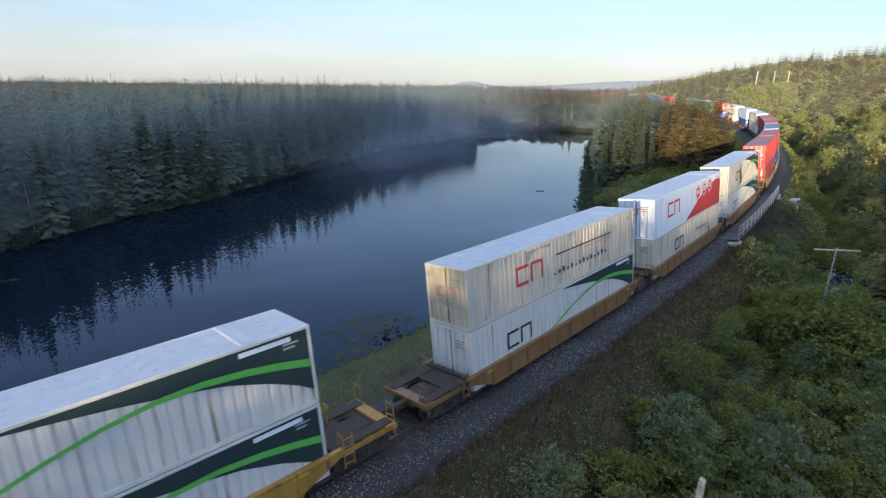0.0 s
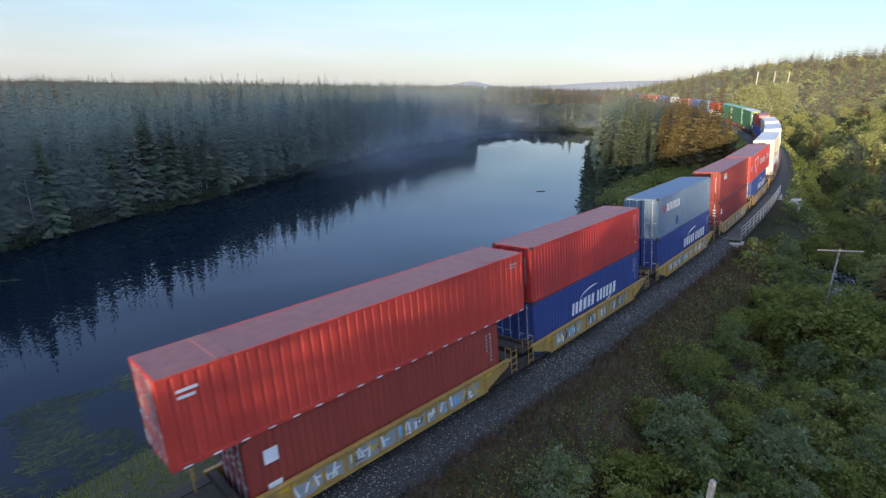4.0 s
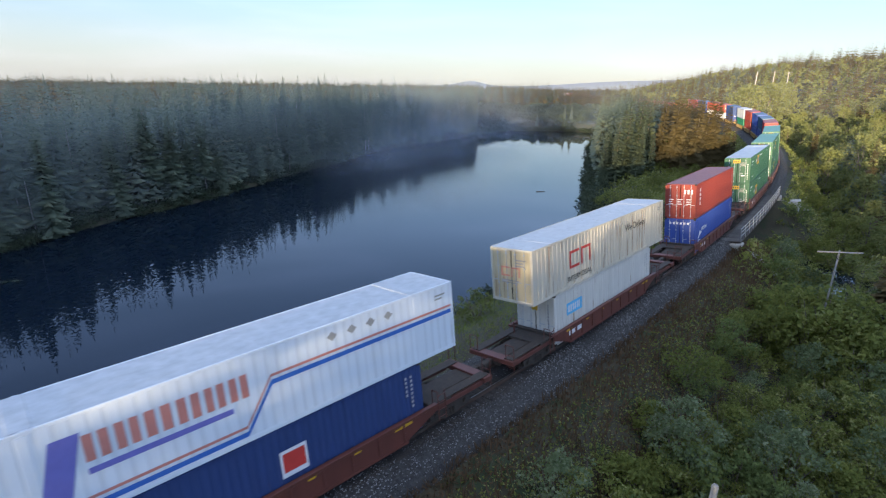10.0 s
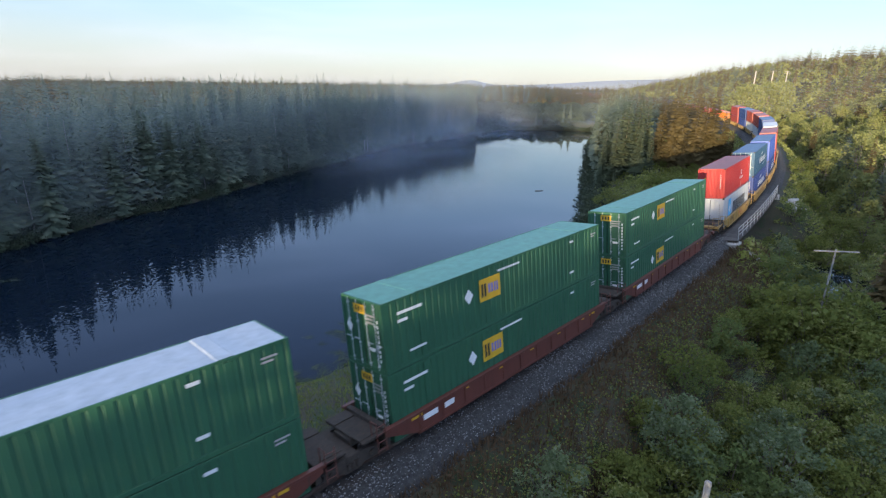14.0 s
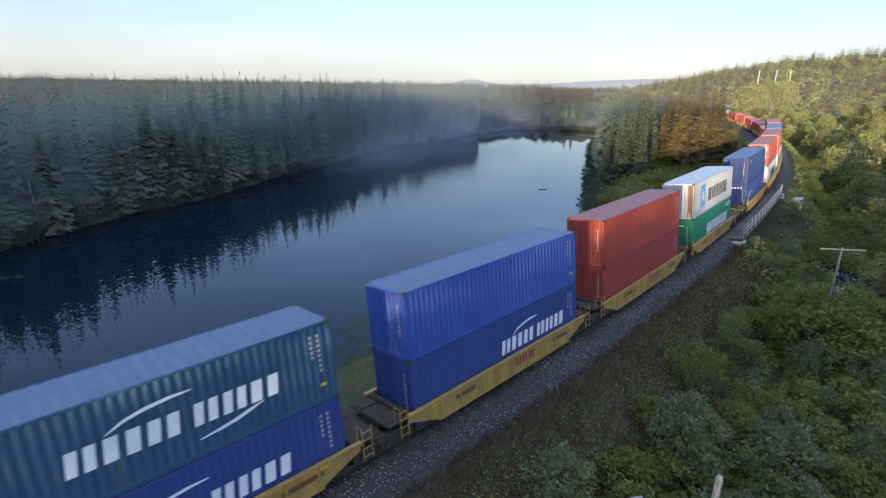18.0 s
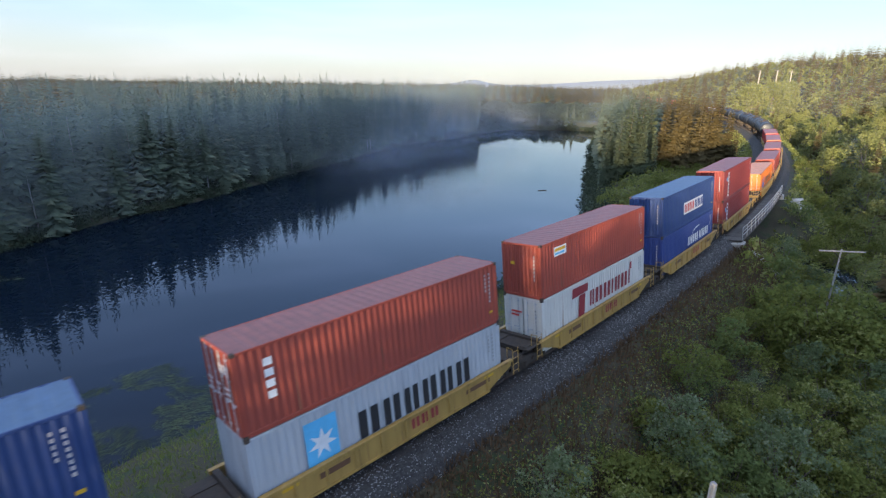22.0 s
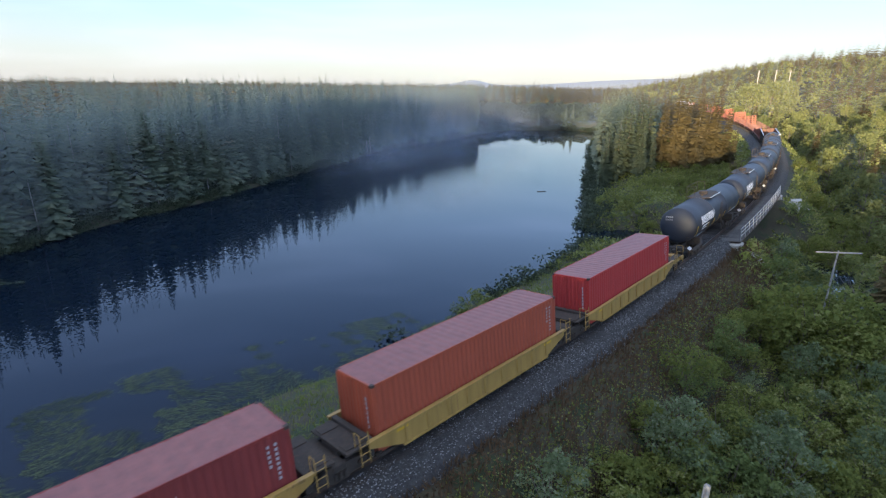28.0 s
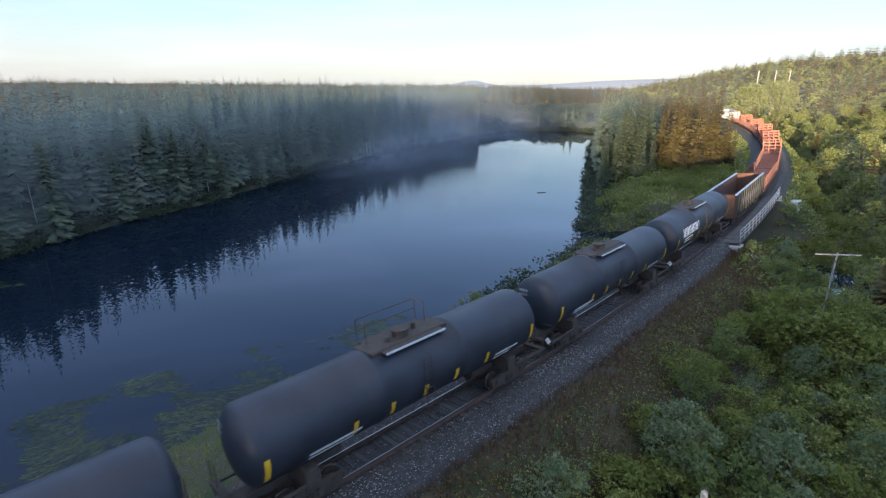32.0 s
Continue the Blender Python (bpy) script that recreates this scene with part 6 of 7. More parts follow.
def trunk_mesh(name, h, r, material, limbs=0, seed=0, lean=0.02, stubs=0):
    g = random.Random(seed)
    t = Geo()
    pts = [Vector((0, 0, -0.4))]
    for i in range(1, 7):
        pts.append(Vector((g.uniform(-1, 1) * lean * h * i / 6, g.uniform(-1, 1) * lean * h * i / 6, h * i / 6)))
    for i in range(6):
        t.tube(pts[i], pts[i + 1], r * (1 - i / 6.6), 7, r * (1 - (i + 1) / 6.6), caps=False)
    for k in range(limbs):
        q = g.uniform(0.3, 0.85)
        p = pts[int(q * 6)]
        a = g.uniform(0, 6.28)
        L = h * g.uniform(0.2, 0.38)
        m = p + Vector((math.cos(a) * L * 0.5, math.sin(a) * L * 0.5, L * 0.4))
        t.tube(p, m, r * 0.4, 5, r * 0.25, caps=False)
        t.tube(m, m + Vector((math.cos(a) * L * 0.4, math.sin(a) * L * 0.4, L * 0.55)), r * 0.25, 5, r * 0.08, caps=False)
    for k in range(stubs):
        q = g.uniform(0.25, 0.97)
        a = g.uniform(0, 6.28)
        L = h * 0.09 * (1.1 - q) * g.uniform(0.5, 1.4)
        t.tube((0, 0, h * q), (math.cos(a) * L, math.sin(a) * L, h * q - L * 0.1), r * 0.18, 4, 0.006, caps=False)
    return t.mesh(name, [material], smooth=True)


bark = mat("spruce_bark", (0.09, 0.075, 0.06), (0.17, 0.14, 0.11), rough=0.95, scale=2, fine=18, bump=0.5, stretch=(4, 4, 0.6))
grey_bark = mat("grey_bark", (0.24, 0.22, 0.19), (0.34, 0.31, 0.27), rough=0.9, scale=2, fine=18, bump=0.4, stretch=(4, 4, 0.6))
needle = leaf_mat("spruce_needles", (0.084, 0.112, 0.080), (0.150, 0.178, 0.122), (0.20, 0.20, 0.125), 0.25, 0.7, 0.3)
# a paler copy of the shore needles for the forest behind
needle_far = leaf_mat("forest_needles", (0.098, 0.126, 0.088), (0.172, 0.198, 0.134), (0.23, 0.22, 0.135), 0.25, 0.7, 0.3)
# the gold of low sunlight is put into this needle colour
needle_gold = leaf_mat("sun_gold_spruce_needles", (0.095, 0.078, 0.036), (0.165, 0.125, 0.056), (0.21, 0.152, 0.066), 0.3, 0.7, 0.3)
leaf_hill = leaf_mat("birch_leaves", (0.13, 0.15, 0.05), (0.22, 0.225, 0.085), (0.28, 0.25, 0.11), 0.45, 0.6, 0.3)
leaf_bush = leaf_mat("alder_leaves", (0.095, 0.115, 0.028), (0.195, 0.215, 0.055), (0.27, 0.28, 0.11), 0.5, 0.6, 0.62)
shore_leaf = leaf_mat("shore_shrub_leaves", (0.04, 0.055, 0.034), (0.065, 0.08, 0.045), (0.08, 0.092, 0.05), 0.25)
leaf_pale = leaf_mat("willow_leaves", (0.09, 0.125, 0.055), (0.155, 0.19, 0.095), (0.21, 0.24, 0.14), 0.45, 0.6, 0.6)
leaf_lime = leaf_mat("hazel_leaves", (0.09, 0.125, 0.038), (0.155, 0.19, 0.065), (0.21, 0.22, 0.09), 0.45)
water_weed = leaf_mat("pond_weed", (0.014, 0.024, 0.016), (0.045, 0.062, 0.030), (0.10, 0.125, 0.05), 0.1, 0.5, 0.7)
weed_dry = leaf_mat("dry_weeds", (0.085, 0.055, 0.032), (0.14, 0.09, 0.05), (0.16, 0.15, 0.06), 0.3)
grass_m = leaf_mat("bank_grass", (0.11, 0.145, 0.03), (0.205, 0.24, 0.06), (0.26, 0.26, 0.09), 0.45)
rngp = np.random.default_rng(11)


def scatter(n, x0, x1, y0, y1, keep):
    """Places on the ground inside a box that pass a test of (x, y, along, right, shore distance)."""
    x, y = rngp.uniform(x0, x1, n), rngp.uniform(y0, y1, n)
    s, r = track_coords(x, y)
    dl = edge_distance(x, y, SHORE)
    dc = edge_distance(x, y, CREEK, closed=False)
    k = keep(x, y, s, r, dl) & ((dc > 2.4) | ((r > 8) & (dc > 1.4)))
    x, y = x[k], y[k]
    return np.stack([x, y, ground_z(x, y)], 1)


def thinned(pl, gap):
    """Drops places that stand closer than gap to an earlier one."""
    keep = []
    for p in pl:
        if all((p[0] - q[0]) ** 2 + (p[1] - q[1]) ** 2 > gap * gap for q in keep):
            keep.append(p)
    return np.array(keep)


def stuff(name, label, category, v, f, material):
    return tagged(new(name, arrays(name, v, f, [material])), label, category, kind="stuff")


# spruce kinds: crown, trunk
def spruce_kind(i, h, r, d, needles, bare=0.10, tiers=42, per=12, trunk_mat=None, droop=0.46, power=0.95):
    v, f = spruce_arrays(h, r, tiers, per, 1, 20 + i, bare=bare, dens=d, droop=droop, wide=0.24, power=power)
    return arrays("crown", v, f, [needles]), trunk_mesh("trunk", h * 0.85, 0.075, trunk_mat or bark, 0, i, 0.002, 6)


SIZES = ((14.0, 2.3, 0.97), (13.0, 2.1, 0.95), (15.0, 2.2, 0.9), (11.5, 2.1, 0.97), (15.5, 2.0, 0.8))
shore_kinds = [spruce_kind(i, *q, needle, bare=(0.03, 0.06, 0.22, 0.02, 0.3)[i], trunk_mat=grey_bark if i in (2, 4) else bark) for i, q in enumerate(SIZES)]
# darker needle copy with the waterside trees' shade put into its colour
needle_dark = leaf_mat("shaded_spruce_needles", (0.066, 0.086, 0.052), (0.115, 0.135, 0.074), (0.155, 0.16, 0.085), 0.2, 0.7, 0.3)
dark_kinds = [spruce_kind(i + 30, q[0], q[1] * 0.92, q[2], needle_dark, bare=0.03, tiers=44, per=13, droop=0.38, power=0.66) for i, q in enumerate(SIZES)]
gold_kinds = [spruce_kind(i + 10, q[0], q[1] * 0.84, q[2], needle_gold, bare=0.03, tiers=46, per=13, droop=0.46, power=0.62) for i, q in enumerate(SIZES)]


def tree(name, kind, crown_mat, m, label, category, group):
    t = tagged(new(name), label, category, group)
    part("trunk", kind[1], bark, t)
    part("crown", kind[0], crown_mat, t)
    t.matrix_basis = m
    return t


def standing(p, sc, lean=1.5):
    return pose(p[0], p[1], p[2] - 0.1, rngp.uniform(-lean, lean), rngp.uniform(-lean, lean), rngp.uniform(0, 360)) @ Matrix.Diagonal((sc, sc, sc, 1))


# front rows of the far bank
front = scatter(9000, -95, 20, 28, 205, lambda x, y, s, r, dl: (dl > 0.0) & (dl < 9) & (r < -40) & (y < 190))
spaced_front = thinned(front[:1400], 2.7)
for k, p in enumerate(spaced_front[:190]):
    tree("spruce_tree", shore_kinds[int(rngp.integers(0, 5))], needle, standing(p, rngp.uniform(0.82, 1.16) * float(np.interp(p[1], [70, 120, 190], [1.0, 1.1, 1.12]))), "dark green spruce at the lake shore", "tree", "spruces along the shore")
# bare dead trunks among them
dead = [trunk_mesh("trunk", h, 0.12, grey_bark, 0, 50 + i, 0.004, 26) for i, h in enumerate((11.0, 13.0, 9.0))]
for k, p in enumerate(front[300:326]):
    t = tagged(new("dead_spruce"), "bare grey dead spruce trunk with stubs", "tree", "dead trees on the shore")
    part("trunk", dead[k % 3], grey_bark, t)
    t.matrix_basis = standing(p, rngp.uniform(0.8, 1.1), 4)
# low growth at the water's edge
lv, lf_ = clump_arrays(1.6, 1.2, 8, 12, 0.28, 33, low=0.05, spread=0.5)
ep = scatter(60000, -95, 70, 28, 262, lambda x, y, s, r, dl: (dl > -0.5) & (dl < 2.6) & (r < -12))[:1700]
v, f = many(lv, lf_, ep, rngp.uniform(0, 6.28, len(ep)), rngp.uniform(0.6, 1.5, len(ep)), rngp.uniform(0.5, 1.5, len(ep)))
stuff("shore_growth", "low green growth along the water's edge", "undergrowth", v, f, shore_leaf)
# a close wall of spruces behind the first row
def marsh(x, y):
    """The low open ground behind the far end of the lake."""
    return (x > 12 + 0.06 * (y - 205)) & (y > 205) & (y < 350) & (x < 0.46 * y)


wall_p = scatter(60000, -95, 70, 28, 262, lambda x, y, s, r, dl: (dl > 1.0) & (dl < 11) & (r < -30) & ~marsh(x, y))[:680]
# forest behind them
fv = [spruce_arrays(13.5, 2.0, 20, 8, 0, 40 + i, bare=0.08, wide=0.34) for i in range(4)]
fr = [spruce_arrays(13.5, 2.1, 16, 7, 0, 240 + i, bare=0.25, wide=0.36) for i in range(4)]
ff = [spruce_arrays(13.5, 2.3, 11, 6, 0, 140 + i, bare=0.35, wide=0.42) for i in range(4)]
sets = [wall_p, scatter(26000, -110, 60, 42, 420, lambda x, y, s, r, dl: (dl > 2.5) & (dl < 55) & (r < -24) & ~marsh(x, y)),
        scatter(16000, -420, 300, -60, 700, lambda x, y, s, r, dl: (dl >= 50) & (dl < 300) & (np.abs(r) > 45) & (y > 30) & (x < y * 0.62) & (x > -y * 1.1) & ~marsh(x, y)),
        scatter(9000, -1100, 800, 300, 1500, lambda x, y, s, r, dl: (dl >= 300) & (np.abs(r) > 25) & (np.abs(x) < y * 1.02)),
        scatter(9000, -150, -35, -60, 60, lambda x, y, s, r, dl: (dl > 1.5) & (dl < 75) & (r < -24) & (x >= -1.05 * y - 6)),
        # the last two sets stand out of view, added to block low sun
        scatter(12000, -170, -45, -80, 90, lambda x, y, s, r, dl: (dl > 4) & (dl < 90) & (r < -24) & (x < -1.05 * y - 6)),
        scatter(9000, -110, 90, -95, -32, lambda x, y, s, r, dl: (np.abs(r) > 5) & (dl > 3))]
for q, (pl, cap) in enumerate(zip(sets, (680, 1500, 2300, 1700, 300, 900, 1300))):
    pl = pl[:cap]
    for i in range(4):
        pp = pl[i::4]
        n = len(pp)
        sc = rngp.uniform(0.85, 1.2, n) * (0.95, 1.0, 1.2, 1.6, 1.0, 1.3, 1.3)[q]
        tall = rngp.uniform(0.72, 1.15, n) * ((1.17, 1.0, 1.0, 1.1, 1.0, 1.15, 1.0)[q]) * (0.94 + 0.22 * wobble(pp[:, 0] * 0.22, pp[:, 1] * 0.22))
        if q == 6:   # unseen wood added behind the camera to shade the near track, lower towards the right
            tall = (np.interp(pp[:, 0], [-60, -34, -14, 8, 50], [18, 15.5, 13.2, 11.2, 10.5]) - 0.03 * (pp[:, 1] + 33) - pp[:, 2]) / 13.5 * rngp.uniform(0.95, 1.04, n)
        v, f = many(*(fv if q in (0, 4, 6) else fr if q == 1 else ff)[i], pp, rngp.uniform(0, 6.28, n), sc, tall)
        # sunlight on far treetops is painted in by giving some sets gold needles
        stuff("spruce_forest", "dense spruce forest, its unseen parts added to cast shade", "forest", v, f, needle_gold if q == 3 or (q == 2 and i == 0) else needle_far)

# scrub on the low ground at the far end of the lake
mv, mf = clump_arrays(3.2, 2.4, 9, 16, 0.8, 34, low=0.05, spread=0.45)
mp_ = scatter(9000, 0, 160, 205, 350, lambda x, y, s, r, dl: (dl > 0.3) & (r < -25) & marsh(x, y))[:520]
v, f = many(mv, mf, mp_, rngp.uniform(0, 6.28, len(mp_)), rngp.uniform(0.8, 1.5, len(mp_)), rngp.uniform(0.5, 1.25, len(mp_)))
stuff("marsh_scrub", "low scrub on the marshy far shore", "undergrowth", v, f, shore_leaf)
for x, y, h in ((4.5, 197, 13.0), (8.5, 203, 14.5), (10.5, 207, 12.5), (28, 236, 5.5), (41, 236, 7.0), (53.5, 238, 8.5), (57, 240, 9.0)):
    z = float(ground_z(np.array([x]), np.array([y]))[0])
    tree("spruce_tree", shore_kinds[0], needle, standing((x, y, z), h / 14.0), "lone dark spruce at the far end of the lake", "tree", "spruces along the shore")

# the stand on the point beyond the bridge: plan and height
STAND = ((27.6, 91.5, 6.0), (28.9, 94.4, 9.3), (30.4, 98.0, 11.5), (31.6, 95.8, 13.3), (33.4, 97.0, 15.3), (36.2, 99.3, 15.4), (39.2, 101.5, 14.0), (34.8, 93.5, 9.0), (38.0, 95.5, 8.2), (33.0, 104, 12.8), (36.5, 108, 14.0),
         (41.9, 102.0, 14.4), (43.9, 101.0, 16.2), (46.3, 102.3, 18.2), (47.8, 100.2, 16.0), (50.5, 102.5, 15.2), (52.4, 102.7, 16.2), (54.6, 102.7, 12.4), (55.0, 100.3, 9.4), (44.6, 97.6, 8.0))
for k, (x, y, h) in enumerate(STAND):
    # the waterside trees wear the shade-dark needles, the others the sun-gold ones
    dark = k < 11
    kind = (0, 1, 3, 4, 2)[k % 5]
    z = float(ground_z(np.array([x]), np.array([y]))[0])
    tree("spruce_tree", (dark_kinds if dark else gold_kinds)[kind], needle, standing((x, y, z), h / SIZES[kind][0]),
         "spruce by the water on the point, shade in its tone" if dark else "tall spruce with morning sun gold in its tone", "tree", "spruces on the point")
point = thinned(scatter(3000, 15, 110, 100, 240, lambda x, y, s, r, dl: (dl > 2.0) & (r < -10) & (s > 114) & (s < 165)), 4.6)
for p in point[:34]:
    kind = int(rngp.integers(0, 5))
    tree("spruce_tree", gold_kinds[kind], needle, standing(p, rngp.uniform(0.5, 0.82)), "spruce in golden morning sun behind the point", "tree", "spruces on the point")

gv = [spruce_arrays(12.5, 2.3, 15, 8, 0, 70 + i, bare=0.1, wide=0.34) for i in range(3)]
band = scatter(9000, 20, 240, 95, 520, lambda x, y, s, r, dl: (r < -6) & (r > -24) & (s > 212) & (s < 400))[:330]
gp = scatter(9000, 20, 240, 95, 520, lambda x, y, s, r, dl: (dl > 2.5) & (r < -8) & (r > -95) & (s > 165) & (s < 520) & ~marsh(x, y))[:330]
gp = np.concatenate([gp, band])
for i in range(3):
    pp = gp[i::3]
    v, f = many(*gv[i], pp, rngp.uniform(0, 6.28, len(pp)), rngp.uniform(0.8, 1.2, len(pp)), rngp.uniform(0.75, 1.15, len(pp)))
    # part of the golden sunlight lies in the needle colour
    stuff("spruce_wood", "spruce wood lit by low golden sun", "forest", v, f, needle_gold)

# hillside right of the track
crowns = []
for i, (h, r) in enumerate(((9.0, 2.8), (7.5, 2.6), (10.5, 2.9), (6.0, 2.4))):
    v, f = clump_arrays(h, r, 26, 44, 0.38, 60 + i, low=0.12, spread=0.36)
    crowns.append((arrays("crown", v, f, [leaf_hill]), trunk_mesh("trunk", h * 0.85, 0.12, bark, 7, i, 0.02)))
hillp = scatter(5000, 18, 190, 18, 215, lambda x, y, s, r, dl: (r > np.where(s > 95, 7.5, 12)) & (r < 78) & (np.hypot(x, y) > 46) & (x < y * 1.2))
for k, p in enumerate(hillp[:240]):
    tree("birch_tree", crowns[k % 4], leaf_hill, standing(p, rngp.uniform(0.65, 1.15)), "leafy green birch on the hillside", "tree", "birches on the hillside")
for k, p in enumerate(hillp[260:310]):
    tree("spruce_tree", (shore_kinds if k % 2 else gold_kinds)[k % 5], needle_gold, standing(p, rngp.uniform(0.55, 0.95)), ("blue-green" if k % 2 else "green") + " spruce among the hillside birches", "tree", "spruces on the hillside")
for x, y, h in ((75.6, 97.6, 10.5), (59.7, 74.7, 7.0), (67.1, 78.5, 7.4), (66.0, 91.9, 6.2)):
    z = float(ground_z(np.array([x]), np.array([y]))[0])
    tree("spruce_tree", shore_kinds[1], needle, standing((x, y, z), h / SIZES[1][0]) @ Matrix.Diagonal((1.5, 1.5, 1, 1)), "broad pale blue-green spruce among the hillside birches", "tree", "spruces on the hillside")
hv = [clump_arrays(9, 2.9, 12, 13, 0.95, 80 + i, low=0.2, spread=0.36) for i in range(3)]
hp = scatter(20000, 30, 520, 40, 620, lambda x, y, s, r, dl: (r > 44) & (r < 300) & (x > y * 0.15) & (x < y * 1.0))
for i in range(3):
    pp = hp[:1500][i::3]
    n = len(pp)
    v, f = many(*hv[i], pp, rngp.uniform(0, 6.28, n), rngp.uniform(0.8, 1.4, n), rngp.uniform(0.7, 1.25, n))
    stuff("hillside_wood", "leafy hillside wood in low sun", "forest", v, f, leaf_hill)
pp = hp[2400:3500]
v, f = many(*ff[1], pp, rngp.uniform(0, 6.28, len(pp)), rngp.uniform(0.9, 1.25, len(pp)), rngp.uniform(0.9, 1.4, len(pp)))
stuff("hillside_spruces", "spruces scattered over the hillside wood", "forest", v, f, needle_gold)

# shrubs beside the track
bushes = []
for i, (h, r, lf) in enumerate(((2.0, 1.4, leaf_bush), (1.5, 1.25, leaf_bush), (2.4, 1.4, leaf_pale), (1.2, 1.1, leaf_bush), (1.7, 1.3, leaf_lime))):
    v, f = clump_arrays(h, r, 28, 48, 0.14, 90 + i, low=0.08, spread=0.28)
    st = Geo()
    gg = random.Random(i)
    for k in range(7):
        a = gg.uniform(0, 6.28)
        st.tube((0, 0, -0.1), (math.cos(a) * r * 0.6, math.sin(a) * r * 0.6, h * gg.uniform(0.6, 0.9)), 0.025, 5, 0.006, caps=False)
    bushes.append((arrays("foliage", v, f, [lf]), st.mesh("stem", [bark]), lf))


def shrub(p, kind, sc):
    fm, sm, lf = bushes[kind]
    b = tagged(new("shrub"), {leaf_pale: "pale grey-green willow shrub beside the track", leaf_lime: "yellow-green leafy shrub beside the track"}.get(lf, "dense green alder shrub beside the track"), "shrub", "shrubs beside the track")
    part("stem", sm, bark, b)
    part("foliage", fm, lf, b)
    b.matrix_basis = pose(p[0], p[1], p[2] - 0.05, 0, 0, rngp.uniform(0, 360)) @ Matrix.Diagonal((sc, sc, sc, 1))


bp = scatter(9000, -6, 62, 8, 66, lambda x, y, s, r, dl: (np.hypot(x - 35.2, y - 39.0) > 5.2) & (r > 6.2) & (r < 32) & (s < 60) & (x < y * 1.12) & (y > 10))
for p in bp[:215]:
    shrub(p, int(rngp.choice([0, 0, 1, 1, 2, 2, 3, 3, 4, 4])), rngp.uniform(0.7, 1.4))
rp_ = scatter(3000, 20, 90, 40, 120, lambda x, y, s, r, dl: (r > 4.6) & (r < 22) & (s > 44) & (s < 118))
for p in rp_[:60]:
    shrub(p, int(rngp.choice([0, 1, 3, 4])), rngp.uniform(0.8, 1.6))
for a, d, sc in ((0.3, 1.6, 1.9), (1.5, 2.2, 2.1), (2.9, 1.5, 1.7), (4.0, 2.4, 2.2), (5.2, 2.0, 1.9), (3.6, 4.0, 2.3), (4.6, 4.4, 2.4)):
    px, py = 27.0 + d * math.cos(a), 33.9 + d * math.sin(a)
    shrub((px, py, float(ground_z(np.array([px]), np.array([py]))[0])), int(a * 2) % 2, sc)
for a, d, sc in ((3.5, 1.3, 2.5), (4.0, 1.1, 2.75), (4.5, 1.4, 2.6), (3.0, 1.6, 2.3)):
    px, py = 27.0 + d * math.cos(a), 33.9 + d * math.sin(a)
    shrub((px, py, float(ground_z(np.array([px]), np.array([py]))[0])), 0, sc)
for px, py, sc in ((38.5, 58.5, 0.7), (41.5, 55, 1.1), (44.5, 57.5, 1.1), (48, 60, 1.3), (36, 54.5, 1.0), (43.5, 52, 1.2), (47.5, 55, 1.4), (52, 65, 1.5), (34, 50.5, 1.0)):
    shrub((px, py, float(ground_z(np.array([px]), np.array([py]))[0])), int(px * 2) % 2, sc)
lp = scatter(4500, -25, 60, 5, 110, lambda x, y, s, r, dl: (r < -4.6) & (r > -22) & (dl > 0.2) & (s > -12) & ((s > 66) | (rngp.random(len(x)) < 0.04)))
for p in lp[:100]:
    shrub(p, int(rngp.choice([0, 1, 3])), rngp.uniform(0.5, 1.25))

# ground cover
def cover(n, x0, x1, y0, y1, keep, tall, size, upright, seed):
    pl = scatter(n, x0, x1, y0, y1, keep)
    g = np.random.default_rng(seed)
    m = len(pl)
    d = g.normal(size=(m, 3))
    d[:, 2] = np.abs(d[:, 2]) * upright
    d /= np.linalg.norm(d, axis=1)[:, None]
    sd = np.cross(d, g.normal(size=(m, 3)))
    sd /= np.linalg.norm(sd, axis=1)[:, None]
    L = size * g.uniform(0.5, 1.4, (m, 1))
    patch = np.clip(0.5 + 0.6 * wobble(pl[:, 0] * 1.7, pl[:, 1] * 1.7), 0.1, 1.2)
    b = pl + np.stack([np.zeros(m), np.zeros(m), tall * patch * g.uniform(0, 1, m)], 1)
    return blades(b, b + d * L, sd * L * (0.3 if upright < 3 else 0.07))


v, f = cover(420000, -8, 66, 6, 80, lambda x, y, s, r, dl: (r > 3.3 + 1.6 * rngp.random(len(x))) & (r < 40) & (x < y * 1.2), 0.85, 0.14, 0.6, 1)
stuff("undergrowth", "low green undergrowth on the embankment", "undergrowth", v[:330000], f[:110000], leaf_bush)
v, f = cover(150000, -8, 60, 4, 66, lambda x, y, s, r, dl: (r > 2.35 + 0.5 * rngp.random(len(x))) & (r < 4.6 + 3.6 * rngp.random(len(x))) & (s < 54), 0.35, 0.2, 0.9, 2)
stuff("dry_weeds", "brown dry weeds beside the ballast", "undergrowth", v[:75000], f[:25000], weed_dry)
v, f = cover(150000, -8, 60, 4, 66, lambda x, y, s, r, dl: (r > 2.7) & (r < 8.0) & (s < 54), 0.1, 0.5, 6, 3)
stuff("weed_stalks", "tall dry weed stalks beside the ballast", "undergrowth", v[:36000], f[:12000], weed_dry)
v, f = cover(520000, -45, 60, -12, 100, lambda x, y, s, r, dl: (r < -3.4) & (r > -16) & (dl > -0.5), 0.28, 0.3, 3.0, 4)
stuff("bank_grass", "long green grass on the lake bank", "grass", v[:270000], f[:90000], grass_m)
v, f = cover(160000, 10, 110, 40, 200, lambda x, y, s, r, dl: (np.abs(r) > 3.6) & (r < 15) & (r > -45) & (s > 42) & (s < 190) & (dl > -0.3), 0.9, 0.5, 0.7, 6)
stuff("verge_growth", "rough green growth beside the far track", "undergrowth", v[:150000], f[:50000], leaf_bush)

